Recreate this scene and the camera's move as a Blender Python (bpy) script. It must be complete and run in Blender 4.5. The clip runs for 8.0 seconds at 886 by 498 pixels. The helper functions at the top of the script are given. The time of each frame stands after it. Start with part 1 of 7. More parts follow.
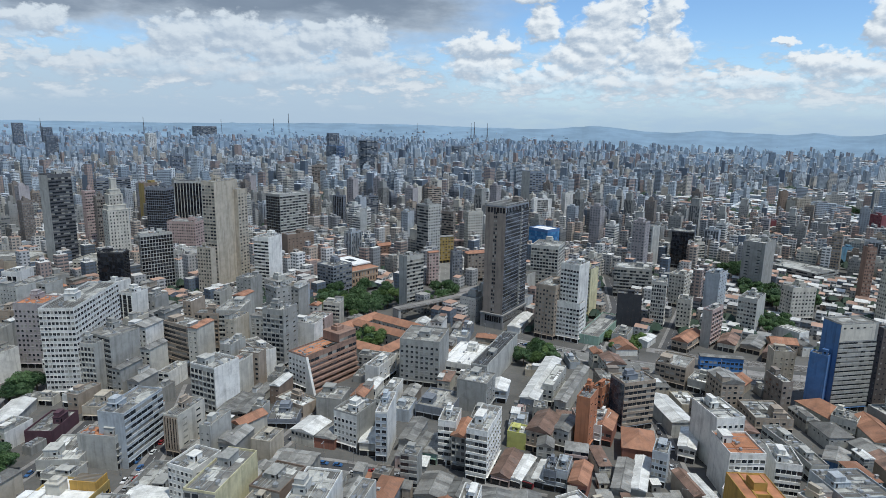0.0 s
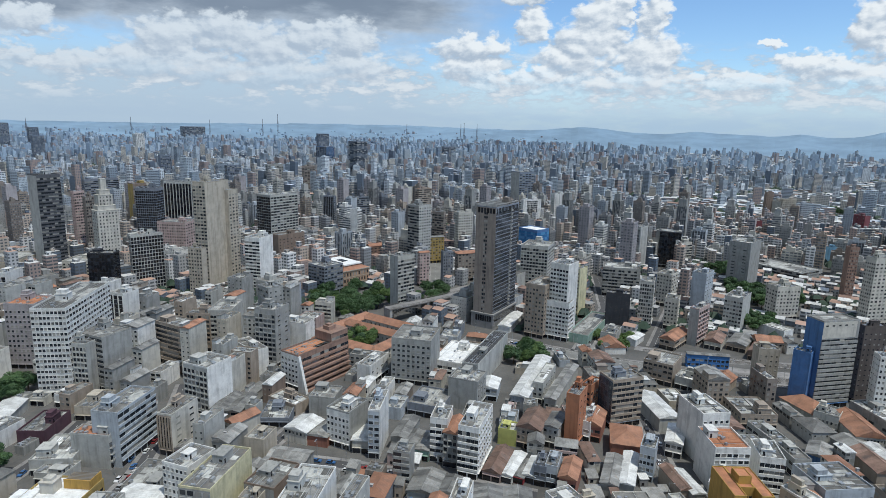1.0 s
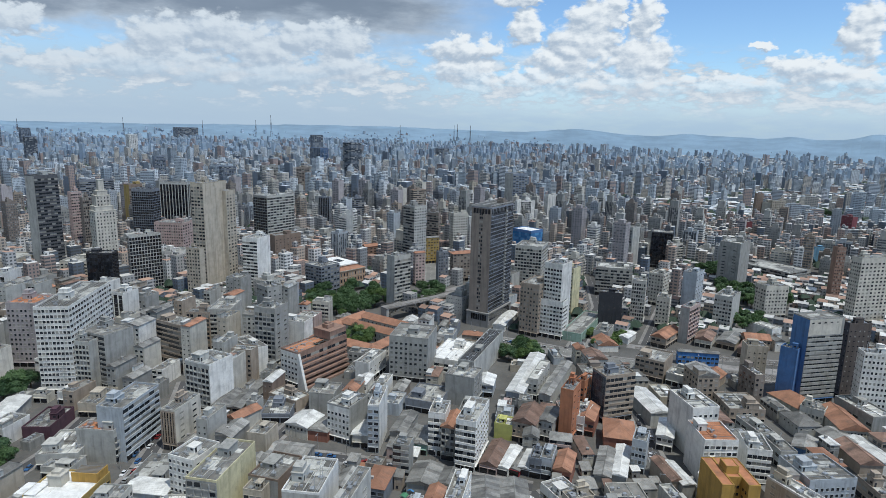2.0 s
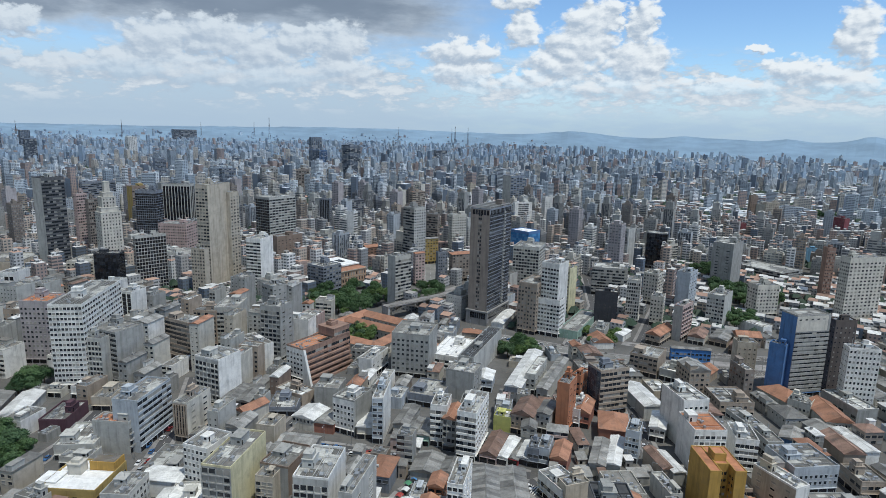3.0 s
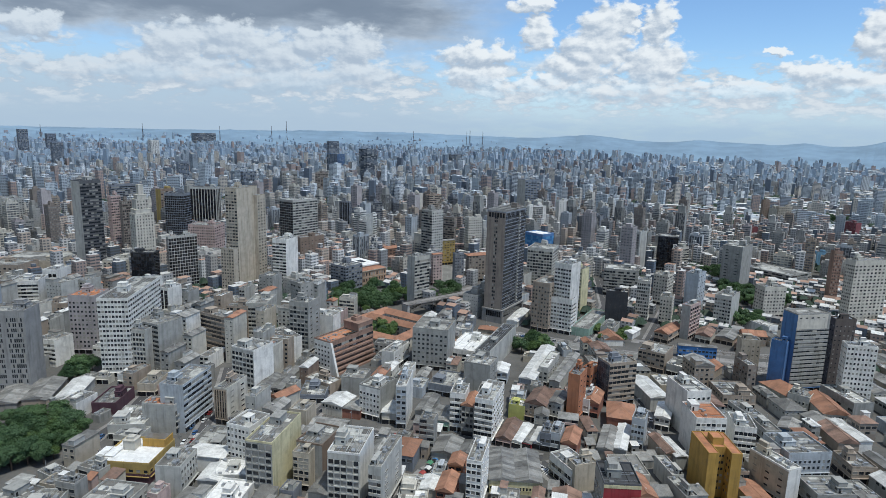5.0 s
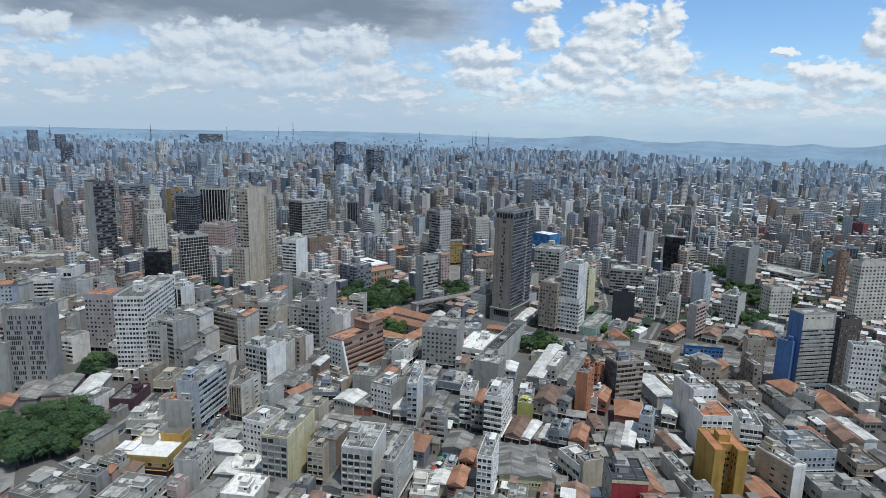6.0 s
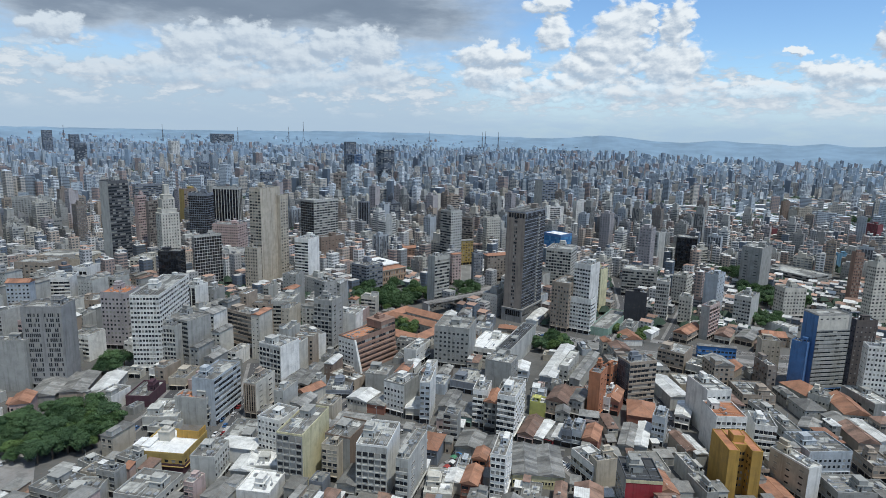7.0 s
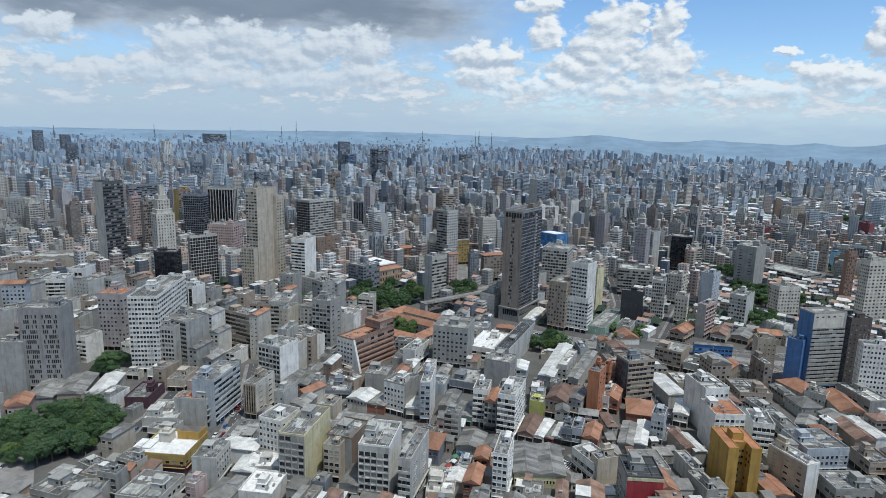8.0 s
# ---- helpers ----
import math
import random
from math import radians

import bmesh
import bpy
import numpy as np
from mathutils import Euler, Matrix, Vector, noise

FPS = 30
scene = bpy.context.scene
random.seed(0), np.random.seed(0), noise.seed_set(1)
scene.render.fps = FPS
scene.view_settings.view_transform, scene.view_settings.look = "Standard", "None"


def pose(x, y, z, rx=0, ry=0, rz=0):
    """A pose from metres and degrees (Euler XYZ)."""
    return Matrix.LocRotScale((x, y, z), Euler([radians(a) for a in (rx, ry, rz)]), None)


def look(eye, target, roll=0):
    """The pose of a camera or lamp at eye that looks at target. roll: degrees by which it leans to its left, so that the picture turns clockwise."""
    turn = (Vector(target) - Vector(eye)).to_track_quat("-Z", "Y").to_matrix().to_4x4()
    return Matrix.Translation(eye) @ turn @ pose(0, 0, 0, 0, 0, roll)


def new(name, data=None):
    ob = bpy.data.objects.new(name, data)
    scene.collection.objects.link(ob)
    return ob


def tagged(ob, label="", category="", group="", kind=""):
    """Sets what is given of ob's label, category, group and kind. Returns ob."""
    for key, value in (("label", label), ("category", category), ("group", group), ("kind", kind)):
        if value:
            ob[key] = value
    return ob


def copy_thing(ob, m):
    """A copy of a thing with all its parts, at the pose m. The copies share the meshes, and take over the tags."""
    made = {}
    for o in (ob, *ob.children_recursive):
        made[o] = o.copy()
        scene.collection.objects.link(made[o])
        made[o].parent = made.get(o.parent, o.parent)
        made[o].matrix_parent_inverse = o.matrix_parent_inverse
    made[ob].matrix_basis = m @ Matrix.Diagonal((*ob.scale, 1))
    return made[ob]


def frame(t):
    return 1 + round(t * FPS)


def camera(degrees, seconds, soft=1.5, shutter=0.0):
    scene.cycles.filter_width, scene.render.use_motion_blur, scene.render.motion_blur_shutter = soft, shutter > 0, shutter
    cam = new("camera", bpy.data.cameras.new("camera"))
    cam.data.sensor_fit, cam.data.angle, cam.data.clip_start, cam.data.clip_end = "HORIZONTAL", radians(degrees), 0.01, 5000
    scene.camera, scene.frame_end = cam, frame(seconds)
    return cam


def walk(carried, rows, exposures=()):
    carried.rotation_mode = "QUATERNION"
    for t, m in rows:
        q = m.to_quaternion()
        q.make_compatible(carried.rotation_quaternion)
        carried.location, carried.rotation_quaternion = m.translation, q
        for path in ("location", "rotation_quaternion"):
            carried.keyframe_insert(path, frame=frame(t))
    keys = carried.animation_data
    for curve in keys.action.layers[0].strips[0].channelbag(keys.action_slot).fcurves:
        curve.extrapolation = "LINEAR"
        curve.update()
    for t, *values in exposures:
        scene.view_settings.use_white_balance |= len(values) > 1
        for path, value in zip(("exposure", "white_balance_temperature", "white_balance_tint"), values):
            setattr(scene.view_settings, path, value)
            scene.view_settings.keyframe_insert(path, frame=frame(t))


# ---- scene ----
cam = camera(72.67, 8.0, soft=0.7)
PATH = [
    (0, (-0.36, 30.82, 152.93), (-13.20, 127.93, 132.78), 1.15),
    (0.5, (-0.35, 29.07, 153.25), (-12.24, 126.30, 133.15), 1.22),
    (1, (-0.75, 26.85, 153.15), (-11.90, 124.20, 133.16), 1.28),
    (1.5, (-1.48, 23.52, 153.32), (-11.98, 120.96, 133.44), 1.36),
    (3, (-2.76, 6.56, 154.48), (-12.38, 104.18, 135.08), 1.45),
    (3.5, (-2.34, -0.66, 155.16), (-12.14, 96.98, 135.93), 1.44),
    (4, (-2.07, -7.29, 156.00), (-12.64, 90.29, 136.87), 1.44),
    (4.5, (-2.58, -12.86, 156.60), (-14.10, 84.63, 137.58), 1.48),
    (6, (-5.25, -23.79, 157.88), (-18.08, 73.57, 139.00), 1.50),
    (6.5, (-6.35, -24.80, 157.99), (-20.37, 72.39, 139.06), 1.51),
    (7, (-7.29, -25.29, 157.82), (-21.61, 71.85, 138.89), 1.47),
    (7.5, (-9.18, -26.08, 157.88), (-22.01, 71.27, 138.95), 1.45),
    (8, (-10.78, -26.56, 157.99), (-23.97, 70.74, 139.04), 1.42),
]
walk(cam, [(t, look(eye, target, roll)) for t, eye, target, roll in PATH], exposures=((0.0, 0.0, 6300.0, 7.0), (8.0, 0.0, 6300.0, 7.0)))

# ---------------------------------------------------------------- light and sky
SUN_ELEVATION, SUN_AZIMUTH = 68.0, 128.0   # degrees; azimuth clockwise from +y
world = bpy.data.worlds.new("sky")
scene.world = world
world.use_nodes = True


class Nodes:
    """Short hand for building node trees."""

    def __init__(self, tree):
        self.tree = tree
        tree.nodes.clear()

    def add(self, kind, **settings):
        node = self.tree.nodes.new(kind)
        for key, value in settings.items():
            setattr(node, key, value)
        return node

    def link(self, a, b):
        self.tree.links.new(a, b)

    def feed(self, socket, value):
        if isinstance(value, bpy.types.NodeSocket):
            self.link(value, socket)
        elif isinstance(value, tuple) and len(value) == 3 and socket.type == "RGBA":
            socket.default_value = (*value, 1)
        else:
            socket.default_value = value

    def math(self, op, a, b=0.0, c=0.0, clamp=False):
        node = self.add("ShaderNodeMath", operation=op, use_clamp=clamp)
        for socket, value in zip(node.inputs, (a, b, c)):
            self.feed(socket, value)
        return node.outputs[0]

    def ramp(self, value, low, high, start=0.0, end=1.0):
        node = self.add("ShaderNodeMapRange", interpolation_type="SMOOTHSTEP")
        for socket, v in zip(node.inputs, (value, low, high, start, end)):
            self.feed(socket, v)
        return node.outputs[0]

    def noise(self, vector, scale, detail=4.0, rough=0.55, out=0, distortion=0.0):
        node = self.add("ShaderNodeTexNoise")
        self.feed(node.inputs["Vector"], vector)
        node.inputs["Scale"].default_value = scale
        node.inputs["Detail"].default_value = detail
        node.inputs["Roughness"].default_value = rough
        node.inputs["Distortion"].default_value = distortion
        return node.outputs[out]

    def mix(self, factor, a, b, blend="MIX"):
        node = self.add("ShaderNodeMix", data_type="RGBA", blend_type=blend)
        self.feed(node.inputs[0], factor)
        self.feed(node.inputs[6], a)
        self.feed(node.inputs[7], b)
        return node.outputs[2]

    def vector(self, x, y, z):
        node = self.add("ShaderNodeCombineXYZ")
        for socket, value in zip(node.inputs, (x, y, z)):
            self.feed(socket, value)
        return node.outputs[0]

    def split(self, vector):
        node = self.add("ShaderNodeSeparateXYZ")
        self.link(vector, node.inputs[0])
        return node.outputs


sky_nodes = Nodes(world.node_tree)
sky = sky_nodes.add("ShaderNodeTexSky", sky_type="NISHITA", sun_disc=False, altitude=760.0,
                    sun_elevation=radians(SUN_ELEVATION), sun_rotation=radians(SUN_AZIMUTH),
                    air_density=1.0, dust_density=0.6, ozone_density=2.0)
way = sky_nodes.split(sky_nodes.add("ShaderNodeTexCoord").outputs["Generated"])
azimuth = sky_nodes.math("MULTIPLY", sky_nodes.math("ARCTAN2", way[0], way[1]), 57.29578)
elevation = sky_nodes.math("MULTIPLY", sky_nodes.math("ARCSINE", way[2]), 57.29578)
def sum_of(values):
    total = values[0]
    for value in values[1:]:
        total = sky_nodes.math("ADD", total, value)
    return total


def cloud_field(az, el):
    """How thick the cumulus stands at an azimuth and elevation, in degrees: banks broken up into billows."""
    spot = sky_nodes.vector(az, sky_nodes.math("MULTIPLY", el, 1.5), 3.0)
    swell = sky_nodes.split(sky_nodes.noise(spot, 0.7, 4.0, 0.52, out=1))
    wx = sky_nodes.math("ADD", az, sky_nodes.math("MULTIPLY", sky_nodes.math("SUBTRACT", swell[0], 0.5), 3.6))
    wy = sky_nodes.math("ADD", el, sky_nodes.math("MULTIPLY", sky_nodes.math("SUBTRACT", swell[1], 0.5), 2.6))

    def bank(at, up, wide, high, amount=1.0):
        dx = sky_nodes.math("MULTIPLY", sky_nodes.math("SUBTRACT", wx, at), 1.0 / wide)
        dy = sky_nodes.math("MULTIPLY", sky_nodes.math("SUBTRACT", wy, up), 1.0 / high)
        r2 = sky_nodes.math("MULTIPLY_ADD", dx, dx, sky_nodes.math("MULTIPLY", dy, dy))
        return sky_nodes.math("MULTIPLY", sky_nodes.math("SUBTRACT", 1.0, r2), amount)

    banks = [
        bank(-40.9, 4.5, 1.5, 1.1), bank(-40.5, 7.2, 2.4, 1.1), bank(-38.1, 4.1, 1.9, 1.0), bank(-35.8, 4.4, 2.5, 1.3), bank(-33.3, 4.8, 2.4, 1.5),
        bank(-30.5, 6.8, 2.9, 1.9), bank(-25.8, 7.2, 3.4, 2.0), bank(-22.4, 6.3, 3.5, 2.2), bank(-18.7, 7.4, 2.6, 1.5), bank(-15.4, 7.3, 2.8, 2.0),
        bank(-28.9, 4.5, 5.9, 1.7), bank(-22.0, 4.2, 8.0, 1.4), bank(-15.0, 5.0, 3.4, 1.7), bank(-4.3, 7.0, 4.1, 1.2), bank(-4.3, 5.2, 3.4, 1.4),
        bank(-3.1, 3.9, 2.7, 1.0), bank(6.3, 7.6, 3.4, 2.2), bank(7.1, 9.6, 2.4, 1.9), bank(8.8, 9.8, 1.3, 1.7), bank(11.4, 9.5, 1.4, 2.2),
        bank(11.2, 6.4, 3.1, 2.2), bank(1.0, 8.7, 1.8, 1.8), bank(1.5, 4.3, 2.9, 1.3), bank(4.9, 5.8, 3.5, 1.5), bank(20.6, 7.0, 1.0, 0.5),
        bank(23.0, 5.3, 2.0, 1.1), bank(25.5, 4.9, 2.7, 1.1), bank(27.9, 4.3, 2.0, 1.1), bank(18.2, 3.9, 5.4, 1.1), bank(27.3, 7.9, 1.7, 2.4),
        bank(0.6, 11.2, 2.2, 0.8), bank(8.8, 4.0, 6.5, 1.2),
    ]
    thick = banks[0]
    for other in banks[1:]:
        thick = sky_nodes.math("MAXIMUM", thick, other)
    return thick, sky_nodes.math("ADD", swell[2], 0.0)


thick, swell = cloud_field(azimuth, elevation)
above, swell_above = cloud_field(sky_nodes.math("ADD", azimuth, 0.25), sky_nodes.math("ADD", elevation, 0.45))
drift = sky_nodes.vector(azimuth, sky_nodes.math("MULTIPLY", elevation, 1.6), 3.0)
billow = sky_nodes.noise(drift, 0.85, 5.0, 0.52)
sheets = sky_nodes.noise(sky_nodes.vector(azimuth, sky_nodes.math("MULTIPLY", elevation, 3.2), 9.0), 0.13, 6.0, 0.58)
streaks = sky_nodes.noise(sky_nodes.vector(azimuth, sky_nodes.math("MULTIPLY", elevation, 4.5), 5.0), 0.28, 6.0, 0.6)
white = sky_nodes.ramp(sky_nodes.math("MULTIPLY_ADD", sky_nodes.math("SUBTRACT", billow, 0.5), 1.7, thick), -0.2, 0.5)
white = sky_nodes.math("MULTIPLY", white, sky_nodes.ramp(elevation, 2.2, 6.0, 0.35, 1.0))
lit = sky_nodes.ramp(sky_nodes.math("ADD", sky_nodes.math("SUBTRACT", thick, above), sky_nodes.math("MULTIPLY", sky_nodes.math("SUBTRACT", swell, swell_above), 1.6)), -0.55, 0.55)
# the grey sheet overhead, and the bright broken cloud behind the view
lean = sky_nodes.math("MULTIPLY_ADD", sky_nodes.math("SUBTRACT", sheets, 0.5), 6.5, elevation)
cover = sky_nodes.math("MULTIPLY", sky_nodes.ramp(lean, 5.8, 8.6), sky_nodes.ramp(sky_nodes.math("MULTIPLY_ADD", sheets, 14.0, azimuth), 9.0, -3.0))
dark = sky_nodes.math("MULTIPLY", sky_nodes.ramp(lean, 7.6, 9.8), sky_nodes.ramp(sky_nodes.math("MULTIPLY_ADD", streaks, 12.0, azimuth), 3.0, -8.0))
low = sky_nodes.ramp(elevation, 6.0, 0.6)
veil = sky_nodes.math("MULTIPLY", low, sky_nodes.ramp(streaks, 0.28, 0.62, 0.82, 1.0))
broken = sky_nodes.math("MULTIPLY", sky_nodes.ramp(elevation, 14.0, 24.0), sky_nodes.ramp(sky_nodes.noise(drift, 0.06, 5.0, 0.6), 0.47, 0.62))
clear = sky_nodes.mix(1.0, sky.outputs[0], (1.16, 1.34, 1.52), "MULTIPLY")
shade = sky_nodes.mix(veil, clear, sky_nodes.mix(sky_nodes.ramp(elevation, 0.0, 3.4), (4.2, 5.5, 6.9), (5.6, 6.8, 8.0)))
murk = sky_nodes.math("MULTIPLY", sky_nodes.ramp(elevation, 8.6, 2.6, 0.0, 0.8), sky_nodes.ramp(azimuth, 2.0, -14.0))
shade = sky_nodes.mix(murk, shade, (4.4, 5.45, 6.7))
shade = sky_nodes.mix(broken, shade, (6.4, 6.7, 7.2))
rows = sky_nodes.noise(sky_nodes.vector(azimuth, sky_nodes.math("MULTIPLY", elevation, 2.8), 15.0), 0.38, 7.0, 0.62)
belt = sky_nodes.math("MULTIPLY", sky_nodes.ramp(elevation, 0.8, 3.0), sky_nodes.ramp(elevation, 7.6, 5.0))
puff = sky_nodes.math("MULTIPLY", belt, sky_nodes.ramp(rows, 0.44, 0.58))
shade = sky_nodes.mix(puff, shade, sky_nodes.mix(sky_nodes.ramp(rows, 0.46, 0.66), (4.5, 5.4, 6.5), (7.0, 7.45, 8.0)))
shade = sky_nodes.mix(cover, shade, sky_nodes.mix(billow, (3.5, 4.3, 5.4), (5.6, 6.2, 7.0)))
shade = sky_nodes.mix(dark, shade, sky_nodes.mix(sheets, (1.7, 2.2, 3.0), (2.8, 3.4, 4.3)))
shade = sky_nodes.mix(white, shade, sky_nodes.mix(lit, (4.3, 5.1, 6.2), sky_nodes.mix(sky_nodes.ramp(azimuth, -2.0, -18.0), (8.4, 8.7, 9.05), (6.7, 7.3, 8.0))))
background = sky_nodes.add("ShaderNodeBackground")
sky_nodes.link(shade, background.inputs[0])
background.inputs[1].default_value = 0.10
sky_nodes.link(background.outputs[0], sky_nodes.add("ShaderNodeOutputWorld").inputs[0])

sun = new("sun", bpy.data.lights.new("sun", "SUN"))
sun.data.energy, sun.data.angle, sun.data.color = 2.95, radians(0.6), (1.0, 0.965, 0.885)
sun_way = Vector((math.sin(radians(SUN_AZIMUTH)) * math.cos(radians(SUN_ELEVATION)), math.cos(radians(SUN_AZIMUTH)) * math.cos(radians(SUN_ELEVATION)), math.sin(radians(SUN_ELEVATION))))
sun.matrix_world = look(sun_way * 3000, (0, 0, 0))

# ---------------------------------------------------------------- materials
MATERIALS = {}


def surface(name, colour, rough=0.8, metal=0.0, patch=0.18, patch_scale=0.09, grain=0.10, grain_scale=1.4, streak=0.0, tint=0.10, bump=0.0, ribs=0.0, island=0.0, stain=0.0):
    """A weathered surface: broad patches, fine grain, rain streaks, ribs of sheeting, and a shade of its own for each thing."""
    if name in MATERIALS:
        return MATERIALS[name]
    m = MATERIALS[name] = bpy.data.materials.new(name)
    m.use_nodes = True
    n = Nodes(m.node_tree)
    place = n.add("ShaderNodeTexCoord").outputs["Object"]
    own = n.add("ShaderNodeObjectInfo").outputs["Random"]
    seat = n.add("ShaderNodeVectorMath", operation="ADD")
    n.link(place, seat.inputs[0])
    n.link(n.vector(n.math("MULTIPLY", own, 91.0), n.math("MULTIPLY", own, 57.0), 0.0), seat.inputs[1])
    spot = seat.outputs[0]
    wide = n.noise(spot, patch_scale, 5.0, 0.6)
    fine = n.noise(spot, grain_scale, 4.0, 0.6)
    value = n.math("ADD", 1.0 - 0.5 * patch - 0.5 * grain, n.math("ADD", n.math("MULTIPLY", n.ramp(wide, 0.3, 0.7), patch), n.math("MULTIPLY", fine, grain)))
    if tint:
        value = n.math("MULTIPLY", value, n.math("ADD", 1.0 - tint, n.math("MULTIPLY", own, 2.0 * tint)))
    if island:
        isle = n.add("ShaderNodeNewGeometry").outputs["Random Per Island"]
        value = n.math("MULTIPLY", value, n.math("ADD", 1.0 - island, n.math("MULTIPLY", isle, 2.0 * island)))
    if streak:
        axes = n.split(spot)
        runs = n.noise(n.vector(axes[0], axes[1], n.math("MULTIPLY", axes[2], 0.07)), 0.5, 4.0, 0.6)
        value = n.math("MULTIPLY", value, n.ramp(runs, 0.70, 0.46, 1.0 - streak, 1.0))
    if ribs:
        axes = n.split(place)
        wave = n.math("SINE", n.math("MULTIPLY", axes[0], 6.28318 / ribs))
        value = n.math("MULTIPLY", value, n.math("ADD", 0.95, n.math("MULTIPLY", wave, 0.05)))
    base = tuple(colour)
    if stain:
        # brown and grey stains in blots of their own shape
        blots = n.noise(spot, 0.55, 6.0, 0.68, distortion=0.6)
        soot = n.noise(spot, 0.21, 5.0, 0.62)
        base = n.mix(n.ramp(blots, 0.52, 0.70, 0.0, stain), base, (0.20, 0.145, 0.105))
        base = n.mix(n.ramp(soot, 0.50, 0.66, 0.0, stain), base, (0.085, 0.083, 0.08))
    shader = n.add("ShaderNodeBsdfPrincipled")
    tinted = n.add("ShaderNodeMix", data_type="RGBA", blend_type="MULTIPLY")
    tinted.inputs[0].default_value = 1.0
    n.feed(tinted.inputs[6], base)
    grey = n.add("ShaderNodeCombineColor")
    for socket in grey.inputs:
        n.link(value, socket)
    n.link(grey.outputs[0], tinted.inputs[7])
    n.link(tinted.outputs[2], shader.inputs["Base Color"])
    shader.inputs["Roughness"].default_value = rough
    shader.inputs["Metallic"].default_value = metal
    if bump:
        lift = n.add("ShaderNodeBump")
        lift.inputs["Strength"].default_value = bump
        lift.inputs["Distance"].default_value = 0.1
        n.link(n.noise(place, 3.0, 4.0, 0.6), lift.inputs["Height"])
        n.link(lift.outputs[0], shader.inputs["Normal"])
    n.link(shader.outputs[0], n.add("ShaderNodeOutputMaterial").inputs[0])
    return m


def pane_material(name, dark, pale, share=0.3, rough=0.12):
    """Window glass: most panes dark, some with blinds drawn."""
    if name in MATERIALS:
        return MATERIALS[name]
    m = MATERIALS[name] = bpy.data.materials.new(name)
    m.use_nodes = True
    n = Nodes(m.node_tree)
    isle = n.add("ShaderNodeNewGeometry").outputs["Random Per Island"]
    own = n.add("ShaderNodeObjectInfo").outputs["Random"]
    mixed = n.math("FRACT", n.math("ADD", n.math("MULTIPLY", isle, 7.31), n.math("MULTIPLY", own, 13.7)))
    drawn = n.ramp(mixed, 1.0 - share - 0.08, 1.0 - share + 0.08)
    colour = n.mix(drawn, dark, pale)
    shader = n.add("ShaderNodeBsdfPrincipled")
    n.link(colour, shader.inputs["Base Color"])
    shader.inputs["Roughness"].default_value = rough
    shader.inputs["IOR"].default_value = 1.5
    n.link(shader.outputs[0], n.add("ShaderNodeOutputMaterial").inputs[0])
    return m


# steel is near-black cladding lifted to blue grey, haze painted onto distant towers.
PAINTS = {
    "white": (0.73, 0.72, 0.68), "cream": (0.55, 0.525, 0.46), "beige": (0.47, 0.42, 0.34), "grey": (0.32, 0.32, 0.30), "pale": (0.45, 0.447, 0.415),
    "dark": (0.10, 0.105, 0.115), "brown": (0.24, 0.18, 0.14), "tan": (0.36, 0.30, 0.24), "pink": (0.47, 0.36, 0.33), "orange": (0.42, 0.175, 0.09), "brick": (0.30, 0.13, 0.09),
    "stone": (0.27, 0.267, 0.26), "golden": (0.40, 0.29, 0.10), "plum": (0.085, 0.04, 0.055), "yellow": (0.62, 0.57, 0.36), "ochre": (0.43, 0.26, 0.06), "blue": (0.085, 0.19, 0.39), "ice": (0.42, 0.455, 0.485), "green": (0.28, 0.40, 0.33), "olive": (0.50, 0.50, 0.16), "black": (0.035, 0.038, 0.045), "red": (0.33, 0.035, 0.045), "slate": (0.20, 0.22, 0.25), "taupe": (0.25, 0.215, 0.185), "russet": (0.29, 0.185, 0.14), "terracotta": (0.40, 0.27, 0.18), "crimson": (0.24, 0.075, 0.085), "steel": (0.19, 0.225, 0.275), "cobalt": (0.11, 0.19, 0.33), "umber": (0.115, 0.095, 0.085), "mauve": (0.40, 0.37, 0.37), "teal": (0.13, 0.30, 0.31), "sky": (0.20, 0.40, 0.56), "azure": (0.07, 0.22, 0.52),
}


def paint(name):
    """Weathered painted render."""
    return surface("paint_" + name, PAINTS[name], rough=0.85, patch=0.22, patch_scale=0.16, grain=0.14, grain_scale=1.1, streak=0.28, tint=0.07, stain=0.16)


GLASS = pane_material("window_glass", (0.025, 0.03, 0.036), (0.32, 0.31, 0.28), 0.32)
# Paler panes for the middle distance: haze put into the glass colour.
GLASS_HAZED = pane_material("distant_window_glass", (0.075, 0.085, 0.098), (0.30, 0.31, 0.31), 0.25, 0.3)
GLASS_BLUE = pane_material("tinted_glass", (0.03, 0.042, 0.06), (0.055, 0.075, 0.10), 0.3, 0.08)
GLASS_DARK = pane_material("smoked_glass", (0.012, 0.013, 0.016), (0.03, 0.033, 0.04), 0.3, 0.08)
GLASS_AZURE = pane_material("azure_glass", (0.05, 0.17, 0.36), (0.10, 0.28, 0.50), 0.4, 0.15)
CONCRETE = surface("concrete", (0.38, 0.37, 0.35), 0.9, patch=0.35, grain=0.2, streak=0.25, bump=0.2)
DECK = surface("roof_deck", (0.165, 0.162, 0.15), 0.92, patch=0.5, patch_scale=0.3, grain=0.4, grain_scale=1.6, tint=0.32, island=0.2, stain=0.5)
TAR = surface("tarred_roof", (0.055, 0.057, 0.06), 0.85, patch=0.4, patch_scale=0.3, grain=0.3)
BRIGHT = surface("white_roof_membrane", (0.80, 0.80, 0.78), 0.7, patch=0.22, patch_scale=0.35, grain=0.16, grain_scale=1.8, tint=0.04, stain=0.16)
